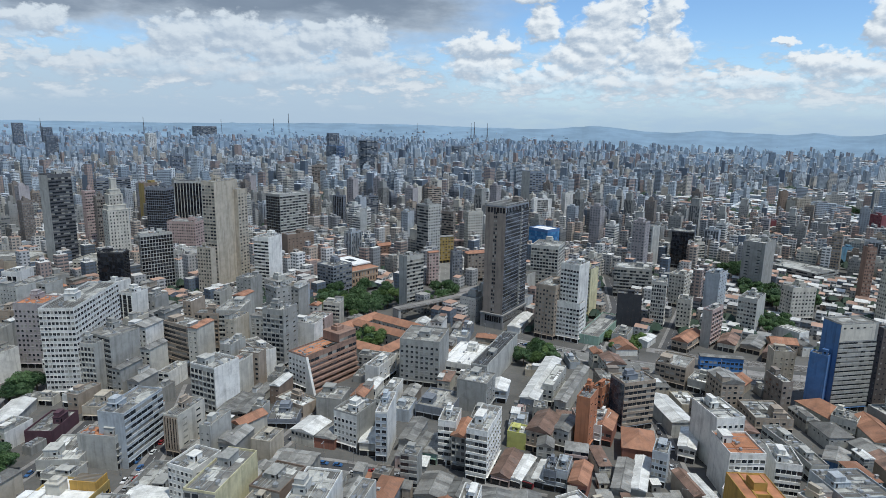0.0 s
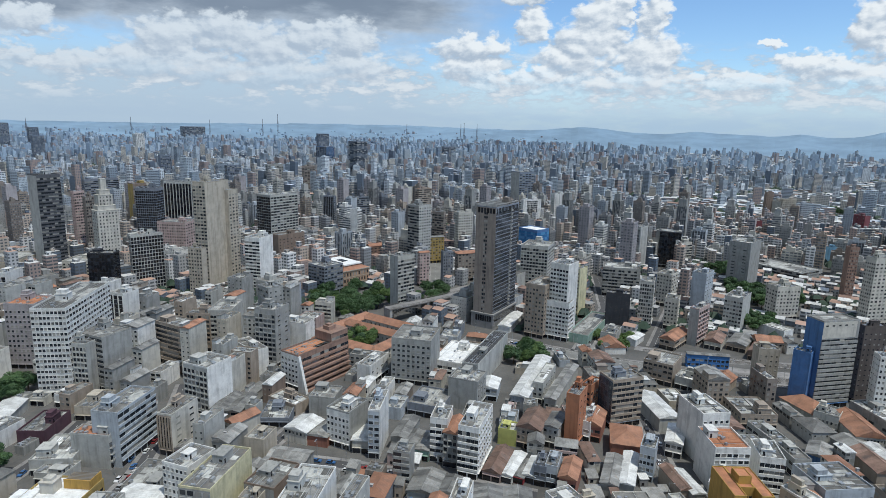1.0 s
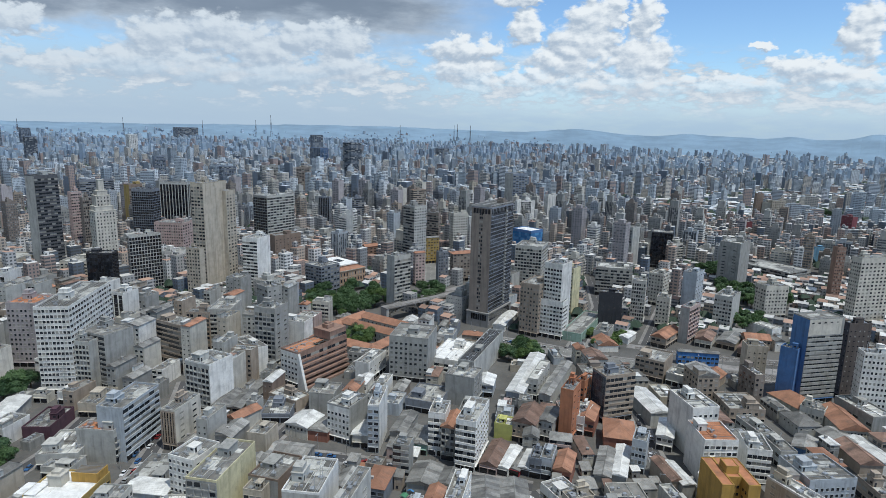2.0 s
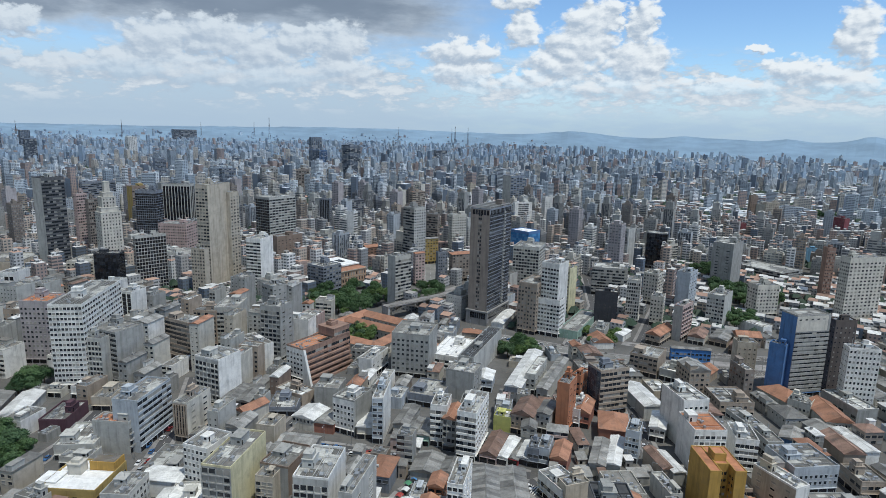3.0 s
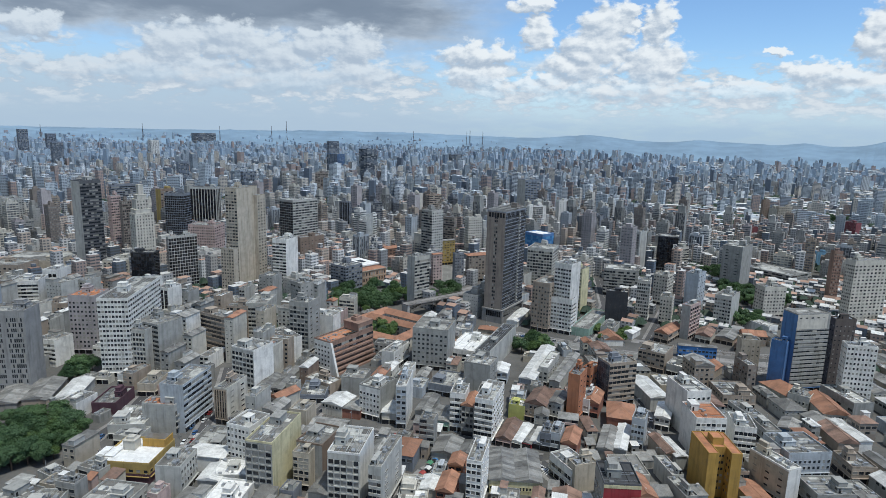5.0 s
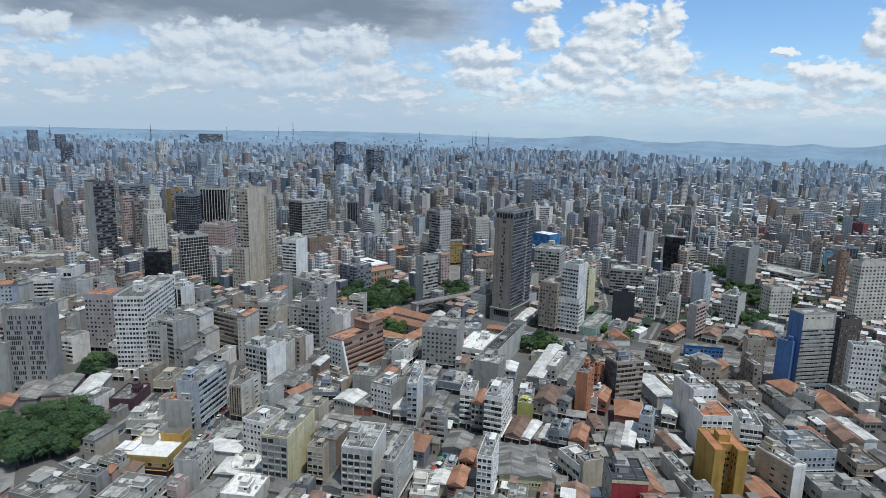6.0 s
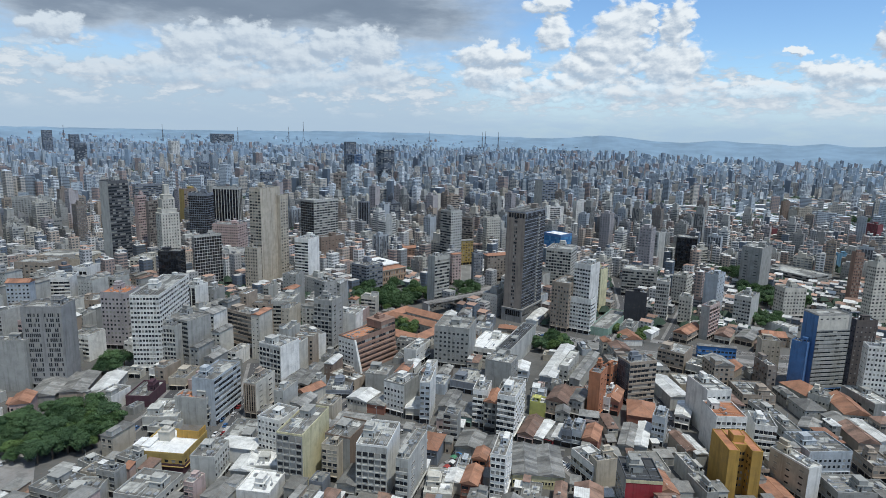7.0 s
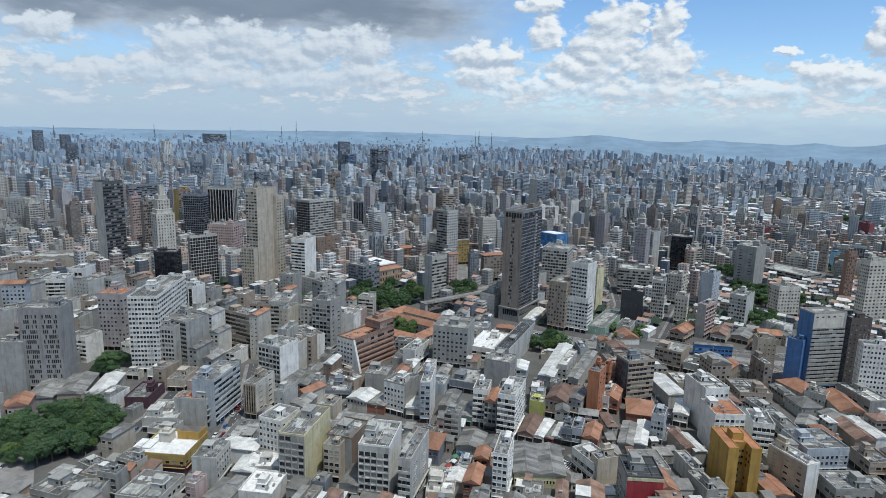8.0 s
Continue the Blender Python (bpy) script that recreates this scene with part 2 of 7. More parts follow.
DECK_PALE = surface("pale_roof_deck", (0.43, 0.43, 0.40), 0.9, patch=0.4, patch_scale=0.3, grain=0.3, tint=0.18, island=0.16, stain=0.42)
TILES = surface("clay_tiles", (0.235, 0.15, 0.115), 0.9, patch=0.5, patch_scale=0.22, grain=0.35, grain_scale=2.2, tint=0.22, ribs=0.5, island=0.2, stain=0.5)
TILES_RED = surface("bright_clay_tiles", (0.345, 0.175, 0.11), 0.9, patch=0.35, patch_scale=0.2, grain=0.3, grain_scale=2.2, tint=0.1, ribs=0.5, island=0.18, stain=0.3)
SHEET = surface("roof_sheeting", (0.225, 0.222, 0.207), 0.6, patch=0.35, patch_scale=0.35, grain=0.3, tint=0.3, ribs=0.7, island=0.34, stain=0.5)
SHEET_WHITE = surface("white_roof_sheeting", (0.66, 0.66, 0.635), 0.6, patch=0.25, patch_scale=0.35, grain=0.2, tint=0.1, ribs=0.9, island=0.14, stain=0.25)
TERRACE = surface("clay_terrace", (0.42, 0.185, 0.095), 0.9, patch=0.4, patch_scale=0.2, grain=0.25, tint=0.1, stain=0.25)
AVENUE = surface("worn_concrete_road", (0.20, 0.197, 0.185), 0.9, patch=0.35, patch_scale=0.08, grain=0.25, tint=0.0)
ASPHALT = surface("asphalt", (0.075, 0.075, 0.078), 0.9, patch=0.3, patch_scale=0.05, grain=0.2, tint=0.0, stain=0.3)
PAVING = surface("paving", (0.26, 0.25, 0.24), 0.9, patch=0.35, patch_scale=0.08, grain=0.25, tint=0.1, stain=0.35)
MARKING = surface("road_paint", (0.62, 0.62, 0.60), 0.8, patch=0.3, grain=0.3, tint=0.0)
METAL = surface("galvanised_metal", (0.45, 0.46, 0.47), 0.45, 0.6, tint=0.15)
BARK = surface("bark", (0.12, 0.09, 0.065), 0.95, patch=0.3, grain=0.4, grain_scale=4.0)


def foliage(name, dark, light):
    """Leaves: each clump its own green, darker and lighter."""
    m = MATERIALS[name] = bpy.data.materials.new(name)
    m.use_nodes = True
    n = Nodes(m.node_tree)
    isle = n.add("ShaderNodeNewGeometry").outputs["Random Per Island"]
    own = n.add("ShaderNodeObjectInfo").outputs["Random"]
    shader = n.add("ShaderNodeBsdfPrincipled")
    both = n.math("ADD", n.math("MULTIPLY", isle, 0.32), n.math("MULTIPLY", own, 0.68))
    n.link(n.mix(both, dark, light), shader.inputs["Base Color"])
    shader.inputs["Roughness"].default_value = 0.7
    n.link(shader.outputs[0], n.add("ShaderNodeOutputMaterial").inputs[0])
    return m


LEAVES = foliage("leaves", (0.027, 0.064, 0.025), (0.082, 0.150, 0.050))
WOODS = foliage("far_woods", (0.016, 0.038, 0.024), (0.04, 0.075, 0.04))
LEAVES_PALE = foliage("pale_leaves", (0.045, 0.09, 0.02), (0.12, 0.19, 0.05))


def tower_block(name, low, high, turn, bright, warm, glass):
    """Far housing blocks: a colour for each, storeys of windows in rows."""
    m = MATERIALS[name] = bpy.data.materials.new(name)
    m.use_nodes = True
    n = Nodes(m.node_tree)
    place = n.add("ShaderNodeTexCoord").outputs["Object"]
    axes = n.split(place)
    isle = n.add("ShaderNodeNewGeometry").outputs["Random Per Island"]
    c, s = math.cos(radians(turn)), math.sin(radians(turn))
    along = n.math("ADD", n.math("MULTIPLY", axes[0], c - s), n.math("MULTIPLY", axes[1], s + c))
    pick = n.math("FRACT", n.math("MULTIPLY", isle, 17.3))
    bay = n.math("ADD", 2.6, n.math("MULTIPLY", pick, 3.0))
    gap = n.math("LESS_THAN", n.math("FRACT", n.math("DIVIDE", along, bay)), n.math("ADD", 0.42, n.math("MULTIPLY", pick, 0.5)))
    row = n.math("LESS_THAN", n.math("FRACT", n.math("DIVIDE", axes[2], 3.1)), 0.5)
    up = n.split(n.add("ShaderNodeNewGeometry").outputs["True Normal"])[2]
    side = n.math("LESS_THAN", n.math("ABSOLUTE", up), 0.5)
    window = n.math("MULTIPLY", n.math("MULTIPLY", gap, row), side)
    hue = n.math("FRACT", n.math("MULTIPLY", isle, 41.7))
    wall = n.mix(hue, low, high)
    wall = n.mix(n.math("LESS_THAN", n.math("FRACT", n.math("MULTIPLY", isle, 27.3)), 0.22), wall, bright)
    wall = n.mix(n.math("LESS_THAN", n.math("FRACT", n.math("MULTIPLY", isle, 77.7)), 0.24), wall, warm)
    wall = n.mix(n.math("LESS_THAN", n.math("FRACT", n.math("MULTIPLY", isle, 91.1)), 0.10), wall, (0.13, 0.17, 0.22))
    wall = n.mix(n.math("LESS_THAN", n.math("FRACT", n.math("MULTIPLY", isle, 63.9)), 0.10), wall, (0.40, 0.31, 0.27))
    worn = n.mix(n.ramp(n.noise(place, 0.05, 4.0), 0.35, 0.7, 0.0, 0.25), wall, (0.12, 0.12, 0.13))
    shader = n.add("ShaderNodeBsdfPrincipled")
    n.link(n.mix(window, worn, glass), shader.inputs["Base Color"])
    shader.inputs["Roughness"].default_value = 0.8
    n.link(shader.outputs[0], n.add("ShaderNodeOutputMaterial").inputs[0])
    return m


# Walls tinted blue and low in contrast: distance haze mixed into the colour.
FAR_HAZE_WALLS = tower_block("far_blocks", (0.28, 0.335, 0.38), (0.54, 0.61, 0.66), -28.0, (0.76, 0.80, 0.82), (0.55, 0.51, 0.44), (0.11, 0.13, 0.16))
# Farthest ring: bluer still, panes near wall tone; the haze is painted in.
RIDGE_HAZE_WALLS = tower_block("ridge_blocks", (0.31, 0.40, 0.50), (0.48, 0.60, 0.71), -28.0, (0.62, 0.72, 0.80), (0.44, 0.49, 0.52), (0.23, 0.30, 0.38))
# Last colour of the town houses: panes lightened to carry haze too.
TOWN_WALLS = tower_block("town_houses", (0.29, 0.30, 0.305), (0.56, 0.565, 0.56), -28.0, (0.68, 0.68, 0.66), (0.50, 0.43, 0.36), (0.10, 0.108, 0.118))
TOWN_ROOF = surface("town_roofs", (0.38, 0.375, 0.36), 0.9, patch=0.4, patch_scale=0.2, grain=0.3, tint=0.0, island=0.5)
# The bluish cast of these roofs is haze put into their colour.
FAR_HAZE_ROOF = surface("far_roofs", (0.38, 0.415, 0.45), 0.9, patch=0.3, patch_scale=0.05, grain=0.2, tint=0.0, island=0.5)
FAR_TILES = surface("far_tiles", (0.36, 0.235, 0.18), 0.9, patch=0.3, patch_scale=0.05, grain=0.2, tint=0.0, island=0.35)

# ---------------------------------------------------------------- building blocks
CORNERS = ((0, 0, 0), (1, 0, 0), (1, 1, 0), (0, 1, 0), (0, 0, 1), (1, 0, 1), (1, 1, 1), (0, 1, 1))
SIDES = ((0, 3, 2, 1), (4, 5, 6, 7), (0, 1, 5, 4), (1, 2, 6, 5), (2, 3, 7, 6), (3, 0, 4, 7))


def boxes(name, blocks, *materials):
    """One mesh of boxes: (x0, y0, z0, x1, y1, z1) or with a material's index after them."""
    verts, faces, slots = [], [], []
    for x0, y0, z0, x1, y1, z1, *slot in blocks:
        at = len(verts)
        low, far = (min(x0, x1), min(y0, y1), min(z0, z1)), (max(x0, x1), max(y0, y1), max(z0, z1))
        verts += [tuple((low, far)[c[k]][k] for k in range(3)) for c in CORNERS]
        faces += [tuple(at + k for k in side) for side in SIDES]
        slots += [slot[0] if slot else 0] * 6
    me = bpy.data.meshes.new(name)
    me.from_pydata(verts, [], faces)
    for m in materials:
        me.materials.append(m)
    me.polygons.foreach_set("material_index", slots)
    return me


def solid(name, verts, faces, *materials):
    me = bpy.data.meshes.new(name)
    me.from_pydata(verts, [], faces)
    for m in materials:
        me.materials.append(m)
    return me


def part(name, me, parent, label="", at=None):
    ob = new(name, me)
    ob.parent = parent
    if at:
        ob.location = at
    return tagged(ob, label) if label else ob


def stuff(name, me, parent):
    """A part of many small pieces that cannot be picked apart from so far."""
    return tagged(part(name, me, parent), kind="stuff")


ROWS_MADE = {}


def facade_row(side, length, style, wall, floor, only=None):
    """The mesh of one storey of a facade, shared by all its storeys. style: kind:bays, such as win:7. only: 0 panes, 1 masonry; panes come one by one."""
    kind, _, count = style.partition(":")
    bays = int(count) if count else max(2, round(length / 3.2))
    key = (side, round(length, 1), kind, bays, wall.name, floor, only)
    if key in ROWS_MADE:
        return ROWS_MADE[key]
    blocks, bay = [], length / bays
    glass = GLASS

    def put(s0, s1, n0, n1, z0, z1, slot):
        blocks.append((s0, -n0, z0, s1, -n1, z1, slot) if side == "right" else (-n0, s0, z0, -n1, s1, z1, slot))

    if kind in ("win", "wide", "small"):
        share = {"win": 0.5, "wide": 0.74, "small": 0.3}[kind]
        tall = {"win": 1.45, "wide": 1.55, "small": 0.9}[kind]
        for k in range(bays):
            c = (k + 0.5) * bay
            half = 0.5 * share * bay
            put(c - half, c + half, -0.05, 0.03, 1.0, 1.0 + tall, 0)
            put(c - half - 0.1, c + half + 0.1, -0.05, 0.16, 0.86, 1.0, 1)
            put(c - half - 0.1, c + half + 0.1, -0.05, 0.14, 1.0 + tall, 1.12 + tall, 1)
    elif kind == "band":
        glass = GLASS
        put(0.15, length - 0.15, -0.05, 0.34, -0.35, 0.95, 1)
        for k in range(bays):
            put(k * bay + 0.18, (k + 1) * bay - 0.02, -0.05, 0.03, 0.95, floor - 0.35, 0)
    elif kind == "grid":
        put(0.0, length, -0.05, 0.42, -0.28, 0.28, 1)
        for k in range(bays + 1):
            c = min(max(k * bay, 0.2), length - 0.2)
            put(c - 0.2, c + 0.2, -0.05, 0.38, 0.28, floor - 0.28, 1)
        for k in range(bays):
            put(k * bay + 0.25, (k + 1) * bay - 0.25, -0.05, 0.03, 0.9, floor - 0.28, 0)
    elif kind == "fins":
        glass = GLASS_DARK
        for k in range(bays):
            put(k * bay + 0.3, (k + 1) * bay - 0.3, -0.05, 0.03, 0.1, floor - 0.1, 0)
        for k in range(bays + 1):
            c = min(max(k * bay, 0.25), length - 0.25)
            put(c - 0.25, c + 0.25, -0.05, 0.55, 0.0, floor, 1)
    elif kind in ("curtain", "smoke"):
        glass = GLASS_BLUE if kind == "curtain" else GLASS_DARK
        for k in range(bays):
            put(k * bay + 0.06, (k + 1) * bay - 0.06, -0.05, 0.05, 0.08, floor - 0.55, 0)
            put(k * bay + 0.06, (k + 1) * bay - 0.06, -0.05, 0.03, floor - 0.5, floor, 0)
    elif kind == "balcony":
        for k in range(bays):
            put(k * bay + 0.4, (k + 1) * bay - 0.4, -0.05, 0.03, 0.15, 2.35, 0)
            put(k * bay + 0.15, (k + 1) * bay - 0.15, -0.05, 1.2, -0.12, 0.05, 1)
            put(k * bay + 0.15, (k + 1) * bay - 0.15, 1.08, 1.2, 0.05, 1.0, 1)
    elif kind == "strips":
        # two strips of narrow windows between blank piers
        for k in range(bays):
            for start in (0.06, 0.56):
                a = length * (start + 0.38 * k / bays)
                put(a, a + length * 0.38 / bays - 0.35, -0.05, 0.03, 0.7, floor - 0.25, 0)
    elif kind == "lattice":
        # dark panes behind a pale net of thin bars
        glass = GLASS_DARK
        for k in range(bays):
            put(k * bay + 0.22, (k + 1) * bay - 0.22, -0.05, 0.04, 0.3, floor - 0.35, 0)
    elif kind == "stripe":
        # black glass from top to bottom between far-apart pale piers
        glass = GLASS_DARK
        for k in range(bays):
            put(k * bay + 0.55, (k + 1) * bay - 0.55, -0.05, 0.05, 0.0, floor - 0.02, 0)
        for k in range(bays + 1):
            c = min(max(k * bay, 0.3), length - 0.3)
            put(c - 0.3, c + 0.3, -0.05, 0.6, 0.0, floor, 1)
    elif kind == "inset":
        # one glazed field inside a broad plain frame
        for k in range(8):
            a = length * (0.2 + 0.6 * k / 8)
            put(a + 0.1, a + length * 0.075 - 0.1, -0.05, 0.04, 0.5, floor - 0.2, 0)
    elif kind == "azure":
        glass = GLASS_AZURE
        for k in range(bays):
            put(k * bay + 0.05, (k + 1) * bay - 0.05, -0.05, 0.05, 0.08, floor - 0.3, 0)
    elif kind == "core":
        # a strip of windows up the middle of a plain wall
        for k in range(2):
            a = length * (0.42 + 0.09 * k)
            put(a, a + length * 0.075, -0.05, 0.03, 0.7, floor - 0.5, 0)
    elif kind == "louver":
        # broad pale sills with a narrow dark strip of glass over each
        put(0.0, length, -0.05, 0.4, -0.15, 1.5, 1)
        for k in range(bays):
            put(k * bay + 0.05, (k + 1) * bay - 0.05, -0.05, 0.03, 1.48, floor - 0.15, 0)
    elif kind == "slab":
        put(0.0, length, -0.05, 0.4, -0.1, 1.0, 1)
        for k in range(bays):
            put(k * bay + 0.05, (k + 1) * bay - 0.05, -0.05, 0.03, 0.95, floor - 0.1, 0)
    if only == 0:
        ROWS_MADE[key] = [boxes("window", [b[:6]], glass) for b in blocks if b[6] == 0]
    elif only == 1:
        masonry = [b[:6] for b in blocks if b[6] == 1]
        ROWS_MADE[key] = boxes("storey_masonry", masonry, wall) if masonry else None
    else:
        ROWS_MADE[key] = boxes("facade_storey", blocks, glass, wall) if blocks else None
    return ROWS_MADE[key]


ROW_NAMES = {"win": "facade_storey", "wide": "facade_storey", "small": "facade_storey", "band": "facade_storey", "grid": "facade_storey", "fins": "finned_storey", "curtain": "glazed_storey", "smoke": "glazed_storey", "balcony": "balcony_storey", "strips": "facade_storey", "lattice": "glazed_storey", "stripe": "finned_storey", "inset": "glazed_storey", "azure": "glazed_storey", "core": "facade_storey", "louver": "slab_storey", "slab": "slab_storey"}


def stacked(side, length, base, top, style, wall, floor):
    """The storeys of one face of a distant building, as blocks and their materials."""
    blocks, z = [], base
    row = facade_row(side, length, style, wall, floor)
    data = [tuple(v.co) for v in row.vertices]
    while z + floor <= top + 0.3:
        for b in range(len(data) // 8):
            lo, hi = data[8 * b], data[8 * b + 6]
            blocks.append((lo[0], lo[1], lo[2] + z, hi[0], hi[1], hi[2] + z, row.polygons[6 * b].material_index))
        z += floor
    return blocks, row.materials


def facade(thing, side, length, base, top, style, wall, floor, near=False, joined=False):
    """Storey by storey, windows on one face; near ones pane by pane, distant ones joined."""
    if style == "blank":
        return
    if joined:
        blocks, skins = stacked(side, length, base, top, style, wall, floor)
        if blocks:
            stuff("glazing", boxes("glazing", blocks, *skins), thing)
        return
    name = ROW_NAMES[style.partition(":")[0]]
    z = base
    while z + floor <= top + 0.3:
        if near:
            masonry = facade_row(side, length, style, wall, floor, 1)
            if masonry:
                tagged(part("storey_trim", masonry, thing, at=(0, 0, z)), kind="stuff")
            for k, pane in enumerate(facade_row(side, length, style, wall, floor, 0)):
                part("window", pane, thing, at=(0, 0, z))
                if (k * 5 + int(z) * 3 + int(length)) % 7 == 0 and style.startswith(("win", "wide", "grid", "band", "small")):
                    # a cooling unit hung under the sill
                    u, v, q = pane.vertices[0].co
                    unit = (u + 0.2, v, 0.35, u + 0.95, -0.42, 0.85) if side == "right" else (u, v + 0.2, 0.35, -0.42, v + 0.95, 0.85)
                    part("cooling_unit", boxes("cooling_unit", [unit], METAL), thing, at=(0, 0, z))
        else:
            tagged(part(name, facade_row(side, length, style, wall, floor), thing, at=(0, 0, z)), kind="stuff")
        z += floor


FOOTPRINTS, PLOTS = [], {}


def claim(x, y, rot, w, d):
    """Notes ground as built on: a corner, a turn and two lengths."""
    a = radians(rot)
    c, s = math.cos(a), math.sin(a)
    plot = (x, y, c, s, w, d)
    FOOTPRINTS.append(plot)
    xs, ys = [x, x + w * c, x - d * s, x + w * c - d * s], [y, y + w * s, y + d * c, y + w * s + d * c]
    for i in range(int((min(xs) - 4) // 40), int((max(xs) + 4) // 40) + 1):
        for j in range(int((min(ys) - 4) // 40), int((max(ys) + 4) // 40) + 1):
            PLOTS.setdefault((i, j), []).append(plot)


def roof_clutter(thing, rng, w, d, z, wall, amount, patches, *covers):
    """Stair house, tank, plant boxes and pipes on a flat roof."""
    if amount >= 1 and w > 5 and d > 5:
        pw, pd, ph = min(w * rng.uniform(0.25, 0.5), 7.0), min(d * rng.uniform(0.25, 0.5), 6.0), rng.uniform(2.3, 3.8)
        px, py = rng.uniform(0.8, max(0.9, w - pw - 0.8)), rng.uniform(0.6, max(0.7, d - pd - 0.6))
        house = part("stair_house", boxes("stair_house", [(px, py, z, px + pw, py + pd, z + ph), (px - 0.25, py - 0.25, z + ph, px + pw + 0.25, py + pd + 0.25, z + ph + 0.25)], wall), thing)
        part("door", boxes("door", [(px + 0.6, py - 0.04, z + 0.1, px + 1.5, py, z + 2.1)], GLASS_DARK), house)
        part("window", boxes("window", [(px - 0.04, py + 0.6, z + 1.2, px, py + 1.8, z + 2.1)], GLASS_DARK), house)
        if amount >= 2 and rng.random() < 0.5:
            part("water_tank", boxes("water_tank", [(px + 0.4, py + 0.4, z + ph + 0.25, px + pw * 0.7, py + pd - 0.4, z + ph + 2.2), (px + 0.3, py + 0.3, z + ph + 2.2, px + pw * 0.7 + 0.1, py + pd - 0.3, z + ph + 2.35)], wall), thing)
    units, pipes = [], []
    for _ in range(int(amount * 4)):
        bw, bd, bh = rng.uniform(0.7, 2.2), rng.uniform(0.7, 1.8), rng.uniform(0.6, 1.5)
        if w < bw + 1.5 or d < bd + 1.5:
            continue
        px, py = rng.uniform(0.6, w - bw - 0.6), rng.uniform(0.6, d - bd - 0.6)
        units += [(px, py, z + 0.15, px + bw, py + bd, z + bh), (px + 0.1, py + 0.1, z, px + 0.25, py + 0.25, z + 0.2), (px + bw - 0.25, py + bd - 0.25, z, px + bw - 0.1, py + bd - 0.1, z + 0.2)]
        if rng.random() < 0.5 and w > 6:
            q = rng.uniform(0.5, d - 0.8)
            pipes.append((0.5, q, z + 0.1, w - 0.5, q + 0.14, z + 0.26))
        if rng.random() < 0.3:
            pipes.append((px, py, z, px + 0.1, py + 0.1, z + rng.uniform(3.0, 6.0)))
    if units or pipes or patches:
        stuff("roof_clutter", boxes("roof_clutter", units + pipes + patches, METAL, *covers), thing)


def shell(name, w, d, top, h, rim, *materials):
    """A flat-roofed body in one piece: walls, parapet and the deck inside it."""
    verts = [(0, 0, 0), (w, 0, 0), (w, d, 0), (0, d, 0), (0, 0, h), (w, 0, h), (w, d, h), (0, d, h)]
    verts += [(rim, rim, h), (w - rim, rim, h), (w - rim, d - rim, h), (rim, d - rim, h), (rim, rim, top), (w - rim, rim, top), (w - rim, d - rim, top), (rim, d - rim, top)]
    faces = [(0, 1, 5, 4), (1, 2, 6, 5), (2, 3, 7, 6), (3, 0, 4, 7)]
    faces += [(4 + k, 4 + (k + 1) % 4, 8 + (k + 1) % 4, 8 + k) for k in range(4)] + [(8 + k, 8 + (k + 1) % 4, 12 + (k + 1) % 4, 12 + k) for k in range(4)] + [(12, 13, 14, 15)]
    me = solid(name, verts, faces, *materials)
    me.polygons[12].material_index = 1
    return me


